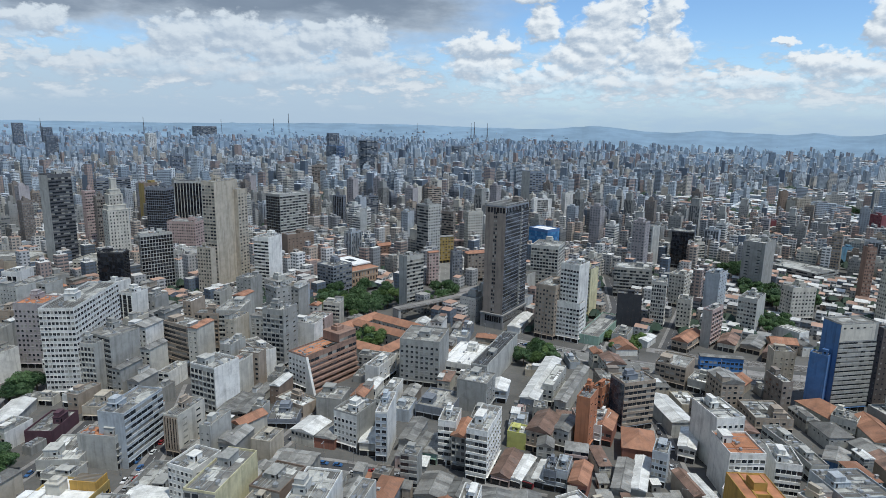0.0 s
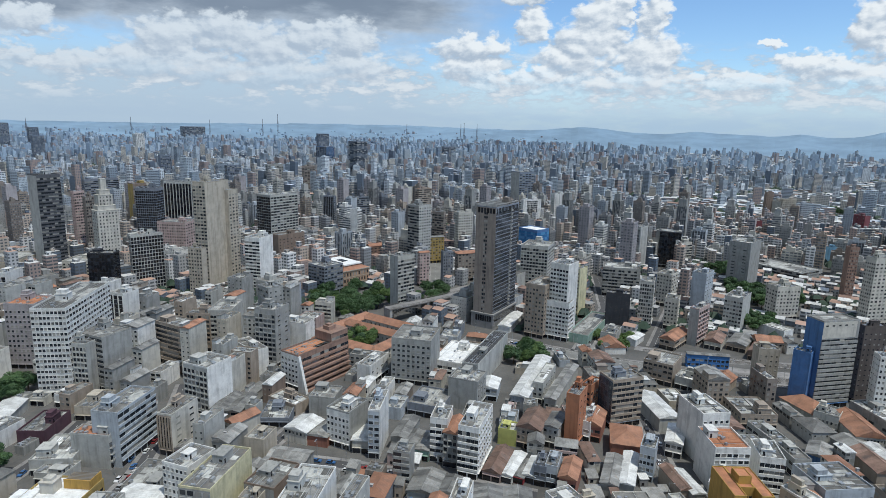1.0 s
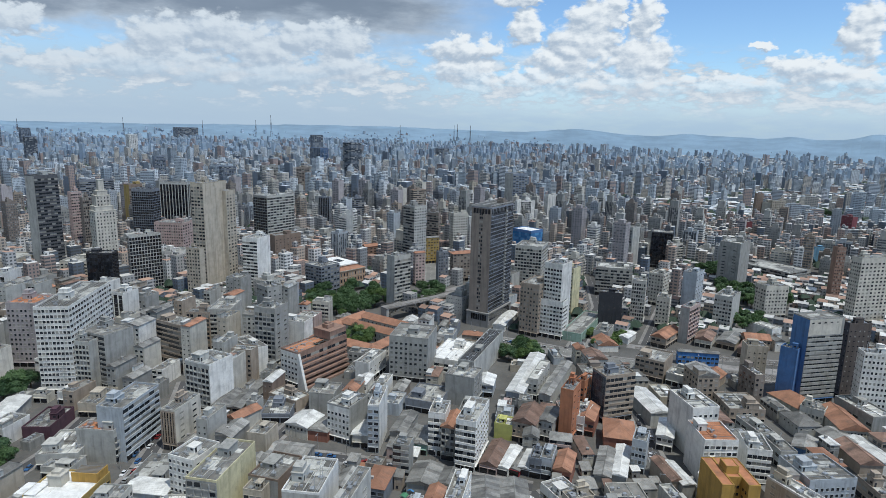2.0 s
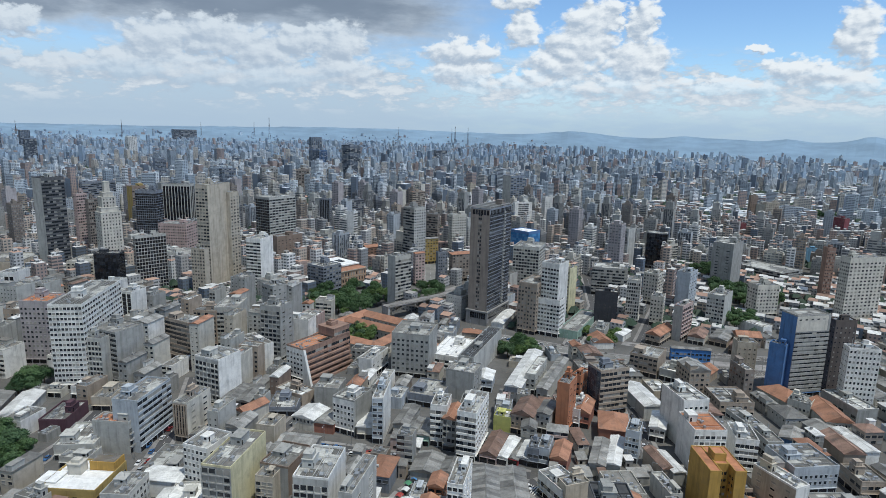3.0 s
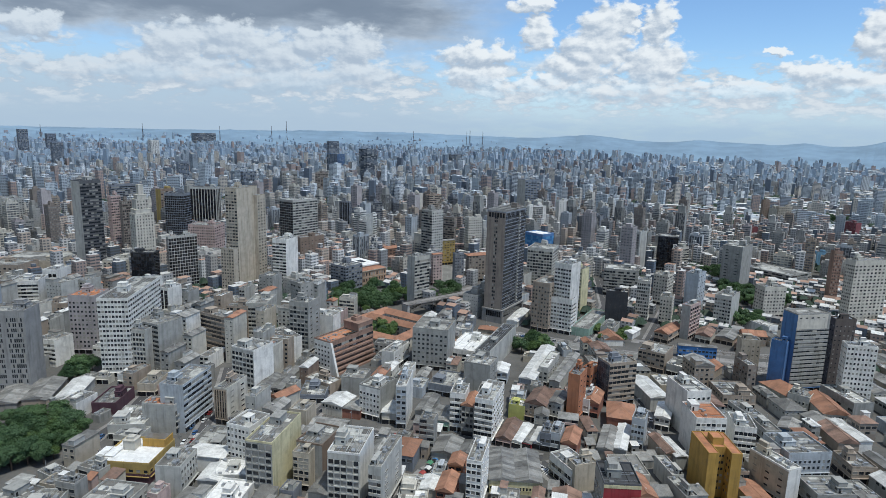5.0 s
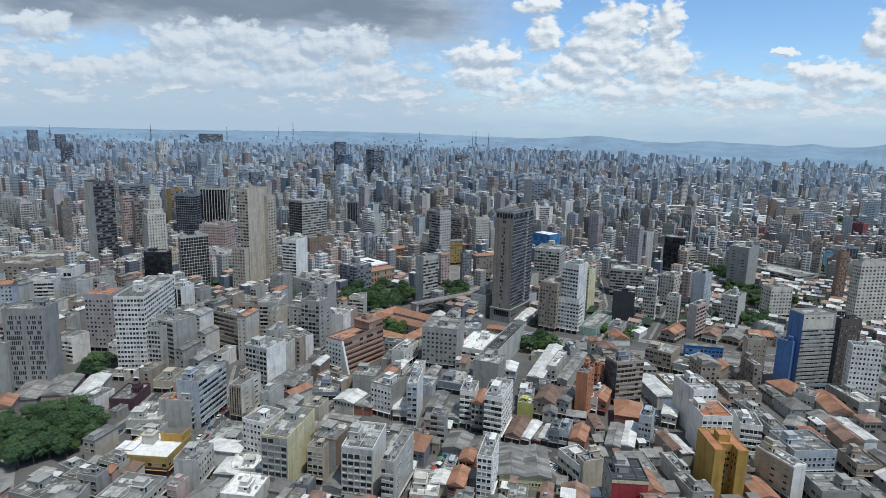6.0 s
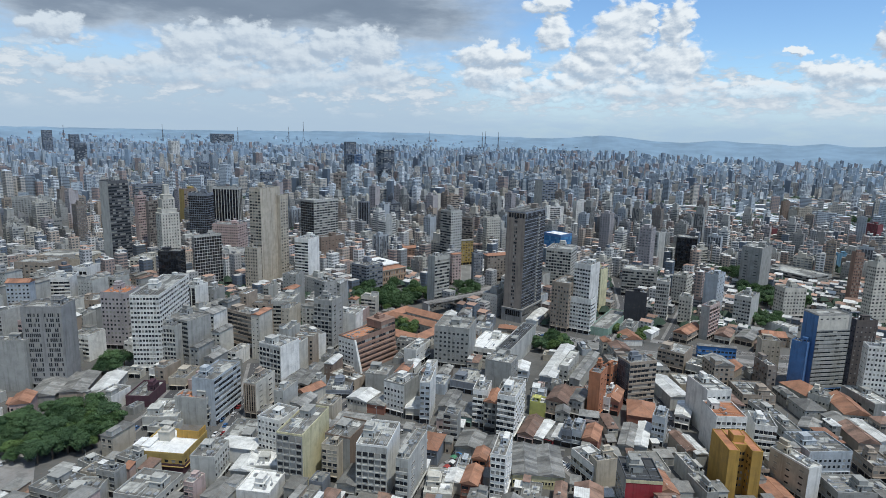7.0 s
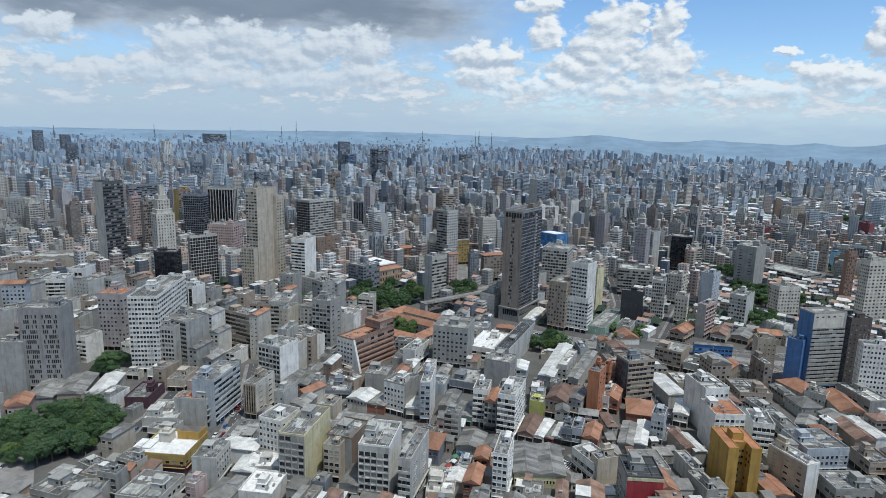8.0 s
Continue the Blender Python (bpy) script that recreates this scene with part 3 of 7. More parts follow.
def pitched(name, w, d, z, rise, material, hip=False, over=0.5):
    """A pitched roof with eaves, ridge along the longer side; broad roofs of sheeting come in parallel gables, laid in strips."""
    x0, y0, x1, y1 = -over, -over, w + over, d + over
    low, t = z - 0.1, 0.18
    if hip:
        if w >= d:
            ridge = ((x0 + d / 2, d / 2), (x1 - d / 2, d / 2))
        else:
            ridge = ((w / 2, y0 + w / 2), (w / 2, y1 - w / 2))
        verts = [(x0, y0, low), (x1, y0, low), (x1, y1, low), (x0, y1, low), (*ridge[0], z + rise), (*ridge[1], z + rise)]
        verts += [(vx, vy, vz - t) for vx, vy, vz in verts[:4]]
        top = [(0, 1, 5, 4), (2, 3, 4, 5), (1, 2, 5), (3, 0, 4)] if w >= d else [(1, 2, 5, 4), (3, 0, 4, 5), (0, 1, 4), (2, 3, 5)]
        return solid(name, verts, top + [(0, 6, 7, 1), (1, 7, 8, 2), (2, 8, 9, 3), (3, 9, 6, 0), (6, 9, 8, 7)], material)
    along, across = max(x1 - x0, y1 - y0), min(x1 - x0, y1 - y0)
    gables = max(1, round(across / 11.0)) if material in (SHEET, SHEET_WHITE) else 1
    count = max(3, round(along / 2.3))
    span, step, peak = across / gables, along / count, low + rise / gables
    verts, faces = [], []

    def put(*corners):
        at = len(verts)
        for u, v, q in corners:
            verts.append((x0 + u, y0 + v, q) if w >= d else (x1 - v, y0 + u, q))
        faces.append(tuple(range(at, at + len(corners))))

    for g in range(gables):
        v0, v1, v2 = g * span, (g + 0.5) * span, (g + 1) * span
        for k in range(count):
            lift = 0.035 * ((k * 7 + g * 3) % 4)
            u0, u1 = k * step, (k + 1) * step + 0.04
            put((u0, v0, low + lift), (u1, v0, low + lift), (u1, v1, peak + lift), (u0, v1, peak + lift))
            put((u0, v1, peak + lift), (u1, v1, peak + lift), (u1, v2, low + lift), (u0, v2, low + lift))
        put((0, v2, low), (0, v0, low), (0, v1, peak))
        put((along, v0, low), (along, v2, low), (along, v1, peak))
        # ridge cap
        put((0, v1 - 0.3, peak + 0.06), (along, v1 - 0.3, peak + 0.06), (along, v1, peak + 0.2), (0, v1, peak + 0.2))
        put((0, v1, peak + 0.2), (along, v1, peak + 0.2), (along, v1 + 0.3, peak + 0.06), (0, v1 + 0.3, peak + 0.06))
    q = low - t
    put((0, 0, q), (along, 0, q), (along, 0, low + 0.1), (0, 0, low + 0.1))
    put((along, across, q), (0, across, q), (0, across, low + 0.1), (along, across, low + 0.1))
    put((0, across, q), (0, 0, q), (0, 0, low), (0, across, low))
    put((along, 0, q), (along, across, q), (along, across, low), (along, 0, low))
    put((0, 0, q), (0, across, q), (along, across, q), (along, 0, q))
    return solid(name, verts, faces, material)


def deck_patches(rng, w, d, top, rim):
    """What lies on a flat roof: patches of newer membrane, low kerbs between its fields."""
    blocks, lift = [], 0.06
    for _ in range(int(2 + w * d / 45)):
        pw, pd = rng.uniform(1.0, max(1.2, w * 0.4)), rng.uniform(1.0, max(1.2, d * 0.4))
        if pw > w - 1.2 or pd > d - 1.2:
            continue
        px, py = rng.uniform(0.5, w - pw - 0.5), rng.uniform(0.5, d - pd - 0.5)
        lift += 0.008
        blocks.append((px, py, top + 0.03, px + pw, py + pd, top + lift, rng.choice((1, 1, 2))))
    if w > 8:
        q = w * rng.uniform(0.3, 0.7)
        blocks.append((q, rim, top, q + 0.2, d - rim, top + 0.38, 1))
    if d > 8:
        q = d * rng.uniform(0.3, 0.7)
        blocks.append((rim, q, top, w - rim, q + 0.2, top + 0.34, 1))
    return blocks


def tower(x, y, rot, w, d, h, left="win", right="win", walls="pale", right_walls="", roof="deck", floor=3.1, base=4.0, clutter=2, seed=1, label="", name="building", crown=0.0, crown_paint="cream", rim_paint=""):
    """A building: its nearest corner, the turn of its right face, the lengths of its right and left faces, its height."""
    rng = random.Random(seed * 7 + int(x * 3 + y))
    thing = new(name)
    thing.matrix_world = pose(x, y, 0, 0, 0, rot)
    tagged(thing, label or "city building with rows of windows", "building")
    claim(x, y, rot, w, d)
    wall, side = paint(walls), paint(right_walls or walls)
    flat = roof in ("deck", "pale", "terrace", "tar", "bright")
    top = h - 0.9 if flat else h
    part("wall", boxes("wall", [(0, 0, 0, w, d, top if flat else top - 0.3)], wall), thing)
    if right_walls:
        part("side_wall", boxes("side_wall", [(0.0, -0.014, 0, w, 0.02, top if flat else top - 0.3)], side), thing)
    if flat:
        rim = 0.3
        part("parapet", boxes("parapet", [(0, 0, top, w, rim, h), (0, d - rim, top, w, d, h), (0, rim, top, rim, d - rim, h), (w - rim, rim, top, w, d - rim, h)], paint(rim_paint) if rim_paint else side if right_walls else wall), thing)
        cover = {"deck": DECK, "pale": DECK_PALE, "terrace": TERRACE, "tar": TAR, "bright": BRIGHT}[roof]
        part("roof_deck", boxes("roof_deck", [(rim, rim, top - 0.05, w - rim, d - rim, top + 0.05)], cover), thing)
        roof_clutter(thing, rng, w, d, top + 0.05, wall, clutter, deck_patches(rng, w, d, top, rim), {"deck": DECK_PALE, "pale": DECK, "terrace": TERRACE, "tar": TAR, "bright": BRIGHT}[roof], {"deck": SHEET, "pale": BRIGHT}.get(roof, cover))
    else:
        cover = {"tiles": TILES, "clay": TILES_RED, "sheet": SHEET, "white": SHEET_WHITE}[roof.split("-")[0]]
        tagged(part("roof", pitched("roof", w, d, h, min(w, d) * (0.26 if roof.startswith(("t", "c")) else 0.13), cover, roof.endswith("hip")), thing), kind="" if roof.endswith("hip") else "stuff")
    stop = top - 0.4
    near = math.hypot(x, y) < 285
    if crown:
        stop -= crown
        part("crown_wall", boxes("crown_wall", [(-0.02, -0.14, stop + 0.6, w - (2.0 if crown > 5 else 0.0), 0.0, top)], paint(crown_paint)), thing)
        pane = boxes("window", [(0, -0.2, 0, 1.6, -0.1, 0.8)], GLASS)
        for k in range(5 if crown > 5 else 0):
            part("window", pane, thing, at=(1.5 + 4.2 * k, 0, top - 2.4))
    joined = math.hypot(x, y) > 440
    facade(thing, "left", d, base, stop, left, wall, floor, near, joined)
    facade(thing, "right", w, base, stop, right, side, floor, near, joined)
    if base >= 3.5:
        # the open ground floor with its shops
        for face, length, style in (("left", d, left), ("right", w, right)):
            if style != "blank":
                n = max(1, round(length / 4.5))
                bay = length / n
                put = [(k * bay + 0.35, 0.05, 0.2, (k + 1) * bay - 0.35, -0.04, 3.0) for k in range(n)] + [(0.2, 0.05, 3.1, length - 0.2, -0.7, 3.3, 1)]
                if face == "left":
                    put = [(b[1], b[0], b[2], b[4], b[3], b[5], *b[6:]) for b in put]
                part("shop_front", boxes("shop_front", put, GLASS_DARK, wall), thing)
    return thing

# ---------------------------------------------------------------- the ground
def land(x, y):
    """Height of the ground: all but level through the city, rising to the far ridge."""
    r = math.hypot(x, y)
    t = min(max((r - 1600.0) / 2300.0, 0.0), 1.0)
    far = min(max((r - 3900.0) / 900.0, 0.0), 1.0)
    east = min(max((math.degrees(math.atan2(x, y)) + 2.0) / 16.0, 0.0), 1.0)
    return 20.0 * t * t * (3 - 2 * t) + (88.0 - 50.0 * east * east * (3 - 2 * east)) * far * far * (3 - 2 * far)


rings = [0, 60, 120, 200, 300, 450, 650, 900, 1200, 1500, 1900, 2300, 2700, 3100, 3500, 3900, 4300, 4600, 4800]
spokes = 96
verts, faces = [(0.0, 0.0, 0.0)], []
for r in rings[1:]:
    for k in range(spokes):
        a = 2 * math.pi * k / spokes
        gx, gy = r * math.sin(a), r * math.cos(a)
        verts.append((gx, gy, land(gx, gy)))
for k in range(spokes):
    faces.append((0, 1 + (k + 1) % spokes, 1 + k))
for j in range(len(rings) - 2):
    for k in range(spokes):
        a, b = 1 + j * spokes + k, 1 + j * spokes + (k + 1) % spokes
        faces.append((a, b, b + spokes, a + spokes))
GROUND = surface("worn_ground", (0.115, 0.113, 0.107), 0.95, patch=0.5, patch_scale=0.02, grain=0.45, grain_scale=0.6, tint=0.0, stain=0.45)
ground = tagged(new("ground", solid("ground", verts, faces, GROUND)), "grey paved and asphalted city ground", "ground", kind="structure")

# ---------------------------------------------------------------- streets, trees and cars
def road(kind, wide, *points):
    """A strip of asphalt laid on the ground through these points, with raised pavements along it."""
    lift = 0.02 + 0.004 * len([o for o in scene.objects if o.name.startswith("road")])
    across = []
    for k, p in enumerate(points):
        a, b = Vector(points[max(k - 1, 0)]), Vector(points[min(k + 1, len(points) - 1)])
        t = (b - a).normalized()
        across.append((Vector(p), Vector((-t.y, t.x))))
    verts, faces = [], []
    for p, n in across:
        verts += [(*(p + n * wide / 2), lift), (*(p - n * wide / 2), lift)]
    for k in range(len(points) - 1):
        faces.append((2 * k, 2 * k + 1, 2 * k + 3, 2 * k + 2))
    name = "pavement" if kind == "square" else "road"
    ob = tagged(new(name, solid(name, verts, faces, PAVING if kind in ("square", "railway") else AVENUE if kind == "avenue" else ASPHALT)), {"avenue": "broad grey asphalt avenue", "street": "narrow grey asphalt street", "railway": "pale concrete strip beside the tracks", "square": "paved public square beside the trees"}[kind], "road", kind="structure")
    for k in range(len(points) - 1):
        a, b = Vector(points[k]), Vector(points[k + 1])
        t = (b - a)
        length, t = t.length, t.normalized()
        n = Vector((-t.y, t.x))
        corner = a - n * wide / 2
        claim(corner.x, corner.y, math.degrees(math.atan2(t.y, t.x)), length, wide)
        if kind in ("avenue", "street"):
            # kerbs are real steps, lane dashes lie on the asphalt
            turn = pose(a.x, a.y, 0, 0, 0, math.degrees(math.atan2(t.y, t.x)))
            for side in (-1, 1):
                kerb = tagged(new("pavement", boxes("pavement", [(0, side * (wide / 2 - 1.6), 0, length, side * (wide / 2 + 0.6), 0.16)], PAVING)), "raised concrete pavement along the street", "pavement", kind="structure")
                kerb.matrix_world = turn
            dashes = [(s, -0.09, lift, s + 2.2, 0.09, lift + 0.015) for s in np.arange(2.0, length - 3.0, 6.0)]
            if kind == "avenue":
                dashes += [(s, o - 0.09, lift, s + 2.2, o + 0.09, lift + 0.015) for s in np.arange(2.0, length - 3.0, 6.0) for o in (-5.5, 5.5)]
            if dashes:
                marks = tagged(new("lane_marking", boxes("lane_marking", dashes, MARKING)), "white lane dashes on the asphalt", "road marking", kind="stuff")
                marks.matrix_world = turn
    return ob


TREE_KINDS = {}


def tree_kind(seed, high, wide, leaves):
    """A tree: tapered trunk, limbs, and a crown of leaf clumps with gaps."""
    rng = random.Random(seed)
    thing = new("tree")
    verts, faces = [], []

    def limb(a, b, ra, rb):
        a, b = Vector(a), Vector(b)
        t = (b - a).normalized()
        u = t.orthogonal().normalized()
        v = t.cross(u)
        at = len(verts)
        for p, r in ((a, ra), (b, rb)):
            for k in range(6):
                g = k * math.pi / 3
                verts.append(tuple(p + u * (r * math.cos(g)) + v * (r * math.sin(g))))
        faces.extend((at + k, at + (k + 1) % 6, at + 6 + (k + 1) % 6, at + 6 + k) for k in range(6))

    fork = high * 0.38
    limb((0, 0, -0.2), (0.1, 0.05, fork), 0.04 * high, 0.026 * high)
    lobes = []
    for k in range(8):
        g = k * 2.4 + rng.uniform(-0.3, 0.3)
        reach = wide * 0.5 * rng.uniform(0.35, 0.72)
        tip = (reach * math.cos(g), reach * math.sin(g), high * rng.uniform(0.42, 0.84))
        limb((0.1, 0.05, fork), tip, 0.016 * high, 0.005 * high)
        lobes.append((tip, wide * rng.uniform(0.17, 0.26)))
    lobes.append(((0, 0, high * 0.82), wide * 0.25))
    part("trunk", solid("trunk", verts, faces, BARK), thing)
    verts, faces = [], []
    for tip, size in lobes:
        for _ in range(430):
            way = Vector((rng.gauss(0, 1), rng.gauss(0, 1), rng.gauss(0.25, 0.9))).normalized()
            p = Vector(tip) + Vector((way.x, way.y, way.z * 0.75)) * size * rng.uniform(0.55, 1.08)
            n = (way + Vector((rng.gauss(0, 0.5), rng.gauss(0, 0.5), rng.gauss(0.3, 0.5)))).normalized()
            u = n.orthogonal().normalized()
            v = n.cross(u)
            s = rng.uniform(0.20, 0.40) * (0.6 + high / 24)
            at = len(verts)
            verts += [tuple(p + u * s), tuple(p + v * s * 0.8), tuple(p - u * s + n * 0.15), tuple(p - v * s * 0.8 + n * 0.1)]
            faces.append((at, at + 1, at + 2, at + 3))
    part("crown", solid("crown", verts, faces, leaves), thing)
    return thing


def tree_kinds():
    made = []
    for seed, (high, wide, leaves) in enumerate(((13, 12, LEAVES), (11, 11, LEAVES), (9, 9, LEAVES_PALE), (15, 14, LEAVES), (7, 6, LEAVES_PALE), (12, 13, LEAVES_PALE))):
        made.append(tree_kind(seed + 11, high, wide, leaves))
    return made


TREES = tree_kinds()
TREE_USED = [False] * len(TREES)
tree_rng = random.Random(77)


def plant(x, y, kind=None, size=1.0, label="broad leafy green city tree", group=""):
    k = tree_rng.randrange(len(TREES)) if kind is None else kind
    at = pose(x, y, land(x, y), 0, 0, tree_rng.uniform(0, 360)) @ Matrix.Scale(size * tree_rng.uniform(0.85, 1.15), 4)
    if TREE_USED[k]:
        ob = copy_thing(TREES[k], at)
    else:
        ob, TREE_USED[k] = TREES[k], True
        ob.matrix_world = at
    return tagged(ob, label, "tree", group)


def grove(x0, y0, x1, y1, count, label, group, kinds=(0, 1, 3, 5), shape=1.0, size=1.0):
    """Trees standing close in an oval stretch."""
    done, tries = [], 0
    while len(done) < count and tries < count * 40:
        tries += 1
        u, v = tree_rng.uniform(-1, 1), tree_rng.uniform(-1, 1)
        if u * u + v * v > shape:
            continue
        px, py = (x0 + x1) / 2 + u * (x1 - x0) / 2, (y0 + y1) / 2 + v * (y1 - y0) / 2
        if any((px - a) ** 2 + (py - b) ** 2 < 19 for a, b in done):
            continue
        done.append((px, py))
        plant(px, py, tree_rng.choice(kinds), size, label, group)
    claim(min(x0, x1), min(y0, y1), 0, abs(x1 - x0), abs(y1 - y0))


CARS = {}


def car(x, y, rot, colour="white", long=4.3, high=1.45):
    """A parked car: body, glasshouse, four wheels."""
    key = (colour, long)
    at = pose(x, y, 0.04, 0, 0, rot)
    label = {"white": "white parked car", "silver": "silver grey parked car", "black": "black parked car", "red": "dark red parked car", "blue": "blue parked van"}[colour] + " on the asphalt street"
    if key in CARS:
        return tagged(copy_thing(CARS[key], at), label, "car", "cars along the streets")
    thing = CARS[key] = new("car")
    shell = surface("car_" + colour, {"white": (0.75, 0.75, 0.75), "silver": (0.42, 0.43, 0.45), "black": (0.03, 0.03, 0.035), "red": (0.28, 0.03, 0.03), "blue": (0.05, 0.14, 0.32)}[colour], 0.3, 0.2, patch=0.05, grain=0.02, tint=0.1)
    h, w = long / 2, 0.88
    hood = 0.92
    body = [(-h, -w, 0.3), (h, -w, 0.3), (h, w, 0.3), (-h, w, 0.3), (-h, -w, 0.85), (h, -w, 0.75), (h, w, 0.75), (-h, w, 0.85), (-h * 0.9, -w, hood), (h * 0.45, -w, hood), (h * 0.45, w, hood), (-h * 0.9, w, hood)]
    part("body", solid("body", body, [(0, 3, 2, 1), (0, 1, 5, 9, 8, 4), (2, 3, 7, 11, 10, 6), (1, 2, 6, 5), (3, 0, 4, 7), (4, 8, 11, 7), (8, 9, 10, 11), (9, 5, 6, 10)], shell), thing)
    cab = [(-h * 0.82, -w * 0.95, hood), (h * 0.4, -w * 0.95, hood), (h * 0.4, w * 0.95, hood), (-h * 0.82, w * 0.95, hood), (-h * 0.62, -w * 0.78, high), (h * 0.1, -w * 0.78, high), (h * 0.1, w * 0.78, high), (-h * 0.62, w * 0.78, high)]
    part("glasshouse", solid("glasshouse", cab, [(0, 1, 5, 4), (1, 2, 6, 5), (2, 3, 7, 6), (3, 0, 4, 7)], GLASS_DARK), thing)
    part("roof", boxes("roof", [(-h * 0.63, -w * 0.79, high - 0.02, h * 0.11, w * 0.79, high + 0.04)], shell), thing)
    ring = [(0.31 * math.cos(k * math.pi / 5), 0.31 * math.sin(k * math.pi / 5)) for k in range(10)]
    tyre = solid("wheel", [(a, -0.1, b) for a, b in ring] + [(a, 0.1, b) for a, b in ring], [tuple(range(10)), tuple(range(19, 9, -1))] + [(k, 10 + k, 10 + (k + 1) % 10, (k + 1) % 10) for k in range(10)], surface("tyre", (0.02, 0.02, 0.02), 0.9))
    for sx in (-0.62, 0.62):
        for sy in (-1, 1):
            wheel = part("wheel", tyre, thing, at=(sx * h, sy * (w - 0.08), 0.31))
    thing.matrix_world = at
    return tagged(thing, label, "car", "cars along the streets")

road("avenue", 17, (-31, 454), (24, 438), (73, 419), (123, 410), (184, 402))
road("street", 13, (51, 435), (85, 546), (92, 664))
road("street", 9, (-112, 273), (-75, 271), (-22, 265), (15, 260))
road("street", 11, (13, 256), (22, 243), (31, 228))
road("street", 9, (-158, 197), (-160, 249), (-170, 291), (-189, 341))
road("street", 8, (73, 236), (76, 282), (75, 339))
road("street", 10, (-25, 257), (-39, 238), (-49, 212))
road("railway", 9, (91, 451), (146, 435), (198, 435))
road("square", 22, (-226, 178), (-257, 215), (-274, 241))
road("street", 9, (-211, 236), (-210, 258), (-216, 290))
road("street", 8, (-76, 263), (-86, 244), (-84, 205))
road("street", 10, (105, 454), (143, 560), (167, 713))
road("street", 8, (-94, 352), (-106, 313), (-112, 278))
road("railway", 12, (121, 425), (156, 417), (189, 415))
road("railway", 9, (123, 410), (155, 404), (183, 400))
road("square", 36, (-62, 545), (-28, 590))
road("avenue", 13, (-68, 560), (-74, 604), (-80, 656), (-92, 740))



def railway_track(ax, ay, bx, by):
    """A bed of pale ballast with two steel rails and its sleepers."""
    long = math.hypot(bx - ax, by - ay)
    thing = tagged(new("railway_track"), "straight railway track on pale gravel ballast", "railway track", "tracks of the rail yard")
    thing.matrix_world = pose(ax, ay, 0, 0, 0, math.degrees(math.atan2(by - ay, bx - ax)))
    part("ballast", boxes("ballast", [(0, -1.9, 0, long, 1.9, 0.32)], PAVING), thing)
    for y in (-0.8, 0.7):
        part("rail", boxes("rail", [(0, y, 0.44, long, y + 0.12, 0.6)], surface("rail_steel", (0.10, 0.08, 0.07), 0.5, 0.6)), thing)
    stuff("sleepers", boxes("sleepers", [(q, -1.3, 0.3, q + 0.25, 1.3, 0.44) for q in np.arange(0.2, long, 0.9)], CONCRETE), thing)
    claim(ax, ay - 2, math.degrees(math.atan2(by - ay, bx - ax)), long, 4)


for line in ((96, 447, 206, 432), (98, 442, 206, 427), (112, 414.5, 200, 405), (112, 409.5, 200, 400), (110, 403, 196, 394)):
    railway_track(*line)

# ---------------------------------------------------------------- the buildings, one by one
tower(-101.2, 205.4, 85.6, 28.8, 12.3, 27.1, left="grid:4", right="blank", walls="grey", right_walls="yellow", label="grey office block with a faded yellow side wall")
tower(-119.0, 221.8, 76.2, 15.3, 12.5, 24.0, left="win:6", right="small:3", walls="white", label="white apartment block with small square windows")
tower(-63.1, 204.8, 88.7, 23.0, 13.8, 26.1, left="grid:5", right="blank", walls="pale", right_walls="white", label="concrete apartment block with deep window grid")
tower(-53.1, 201.0, 82.9, 27.3, 5.5, 23.3, left="band:3", right="small:2", walls="pale", label="narrow pale block stepping back at the top")
tower(-88.3, 214.2, 84.9, 11.6, 7.7, 18.5, left="wide:3", right="blank", walls="beige", label="small beige office block with wide windows")
tower(-84.1, 219.7, 79.7, 18.4, 13.0, 20.0, left="blank", right="blank", walls="grey", right_walls="brown", label="grey block with a dark brown side wall")
tower(-151.6, 265.2, 82.3, 19.2, 7.5, 21.2, left="fins:5", right="small:2", walls="tan", right_walls="cream", label="slim block with brown fins and a white side wall")
tower(-173.0, 251.3, 89.9, 8.2, 18.1, 16.5, left="blank", right="balcony:2", walls="pale", roof="terrace", clutter=1, label="block with a blank pale wall and clay roof terrace")
tower(-169.1, 253.3, 88.0, 27.0, 13.0, 26.7, left="blank", right="band:7", walls="ice", label="pale blue block with long window bands")
tower(-239.9, 315.1, 103.4, 56.9, 18.2, 51.8, left="wide:9", right="wide:16", walls="white", label="long white office block with a glazed front")
tower(-226.1, 322.9, 72.2, 19.1, 20.6, 33.0, left="band:5", right="blank", walls="grey", label="grey block with a blank rendered side")
tower(-231.2, 317.0, 89.7, 10.8, 10.7, 31.1, left="grid:5", right="blank", walls="pale", label="old block with a grid of windows and roof terrace")
tower(-279.8, 280.1, 104.1, 16.9, 22.7, 51.4, left="strips:8", right="blank", walls="stone", label="tall pale slab with two dark window strips")
tower(-318.8, 342.8, 96.3, 15.1, 9.8, 23.8, left="wide:3", right="blank", walls="pale", label="small pale block with wide windows")
tower(-286.7, 346.6, 97.6, 18.9, 18.2, 42.1, left="win:7", right="win:4", walls="mauve", roof="terrace", label="mauve grey apartment block with a clay coloured roof terrace")
tower(-340.2, 385.8, 108.5, 21.0, 12.6, 22.5, left="win:5", right="win:4", walls="tan", label="tan apartment block with square windows")
tower(-267.6, 402.8, 77.6, 13.8, 13.5, 34.0, left="fins:3", right="blank", walls="white", label="white block with a tall blank side wall")
tower(-225.4, 535.9, 79.3, 21.3, 15.5, 51.1, left="band:4", right="blank", walls="white", label="white tower with dark window strips")
tower(-265.8, 660.0, 61.5, 38.9, 23.4, 74.7, left="lattice:6", right="grid:9", walls="grey", right_walls="pale", label="pale framed office tower with greenish glass")
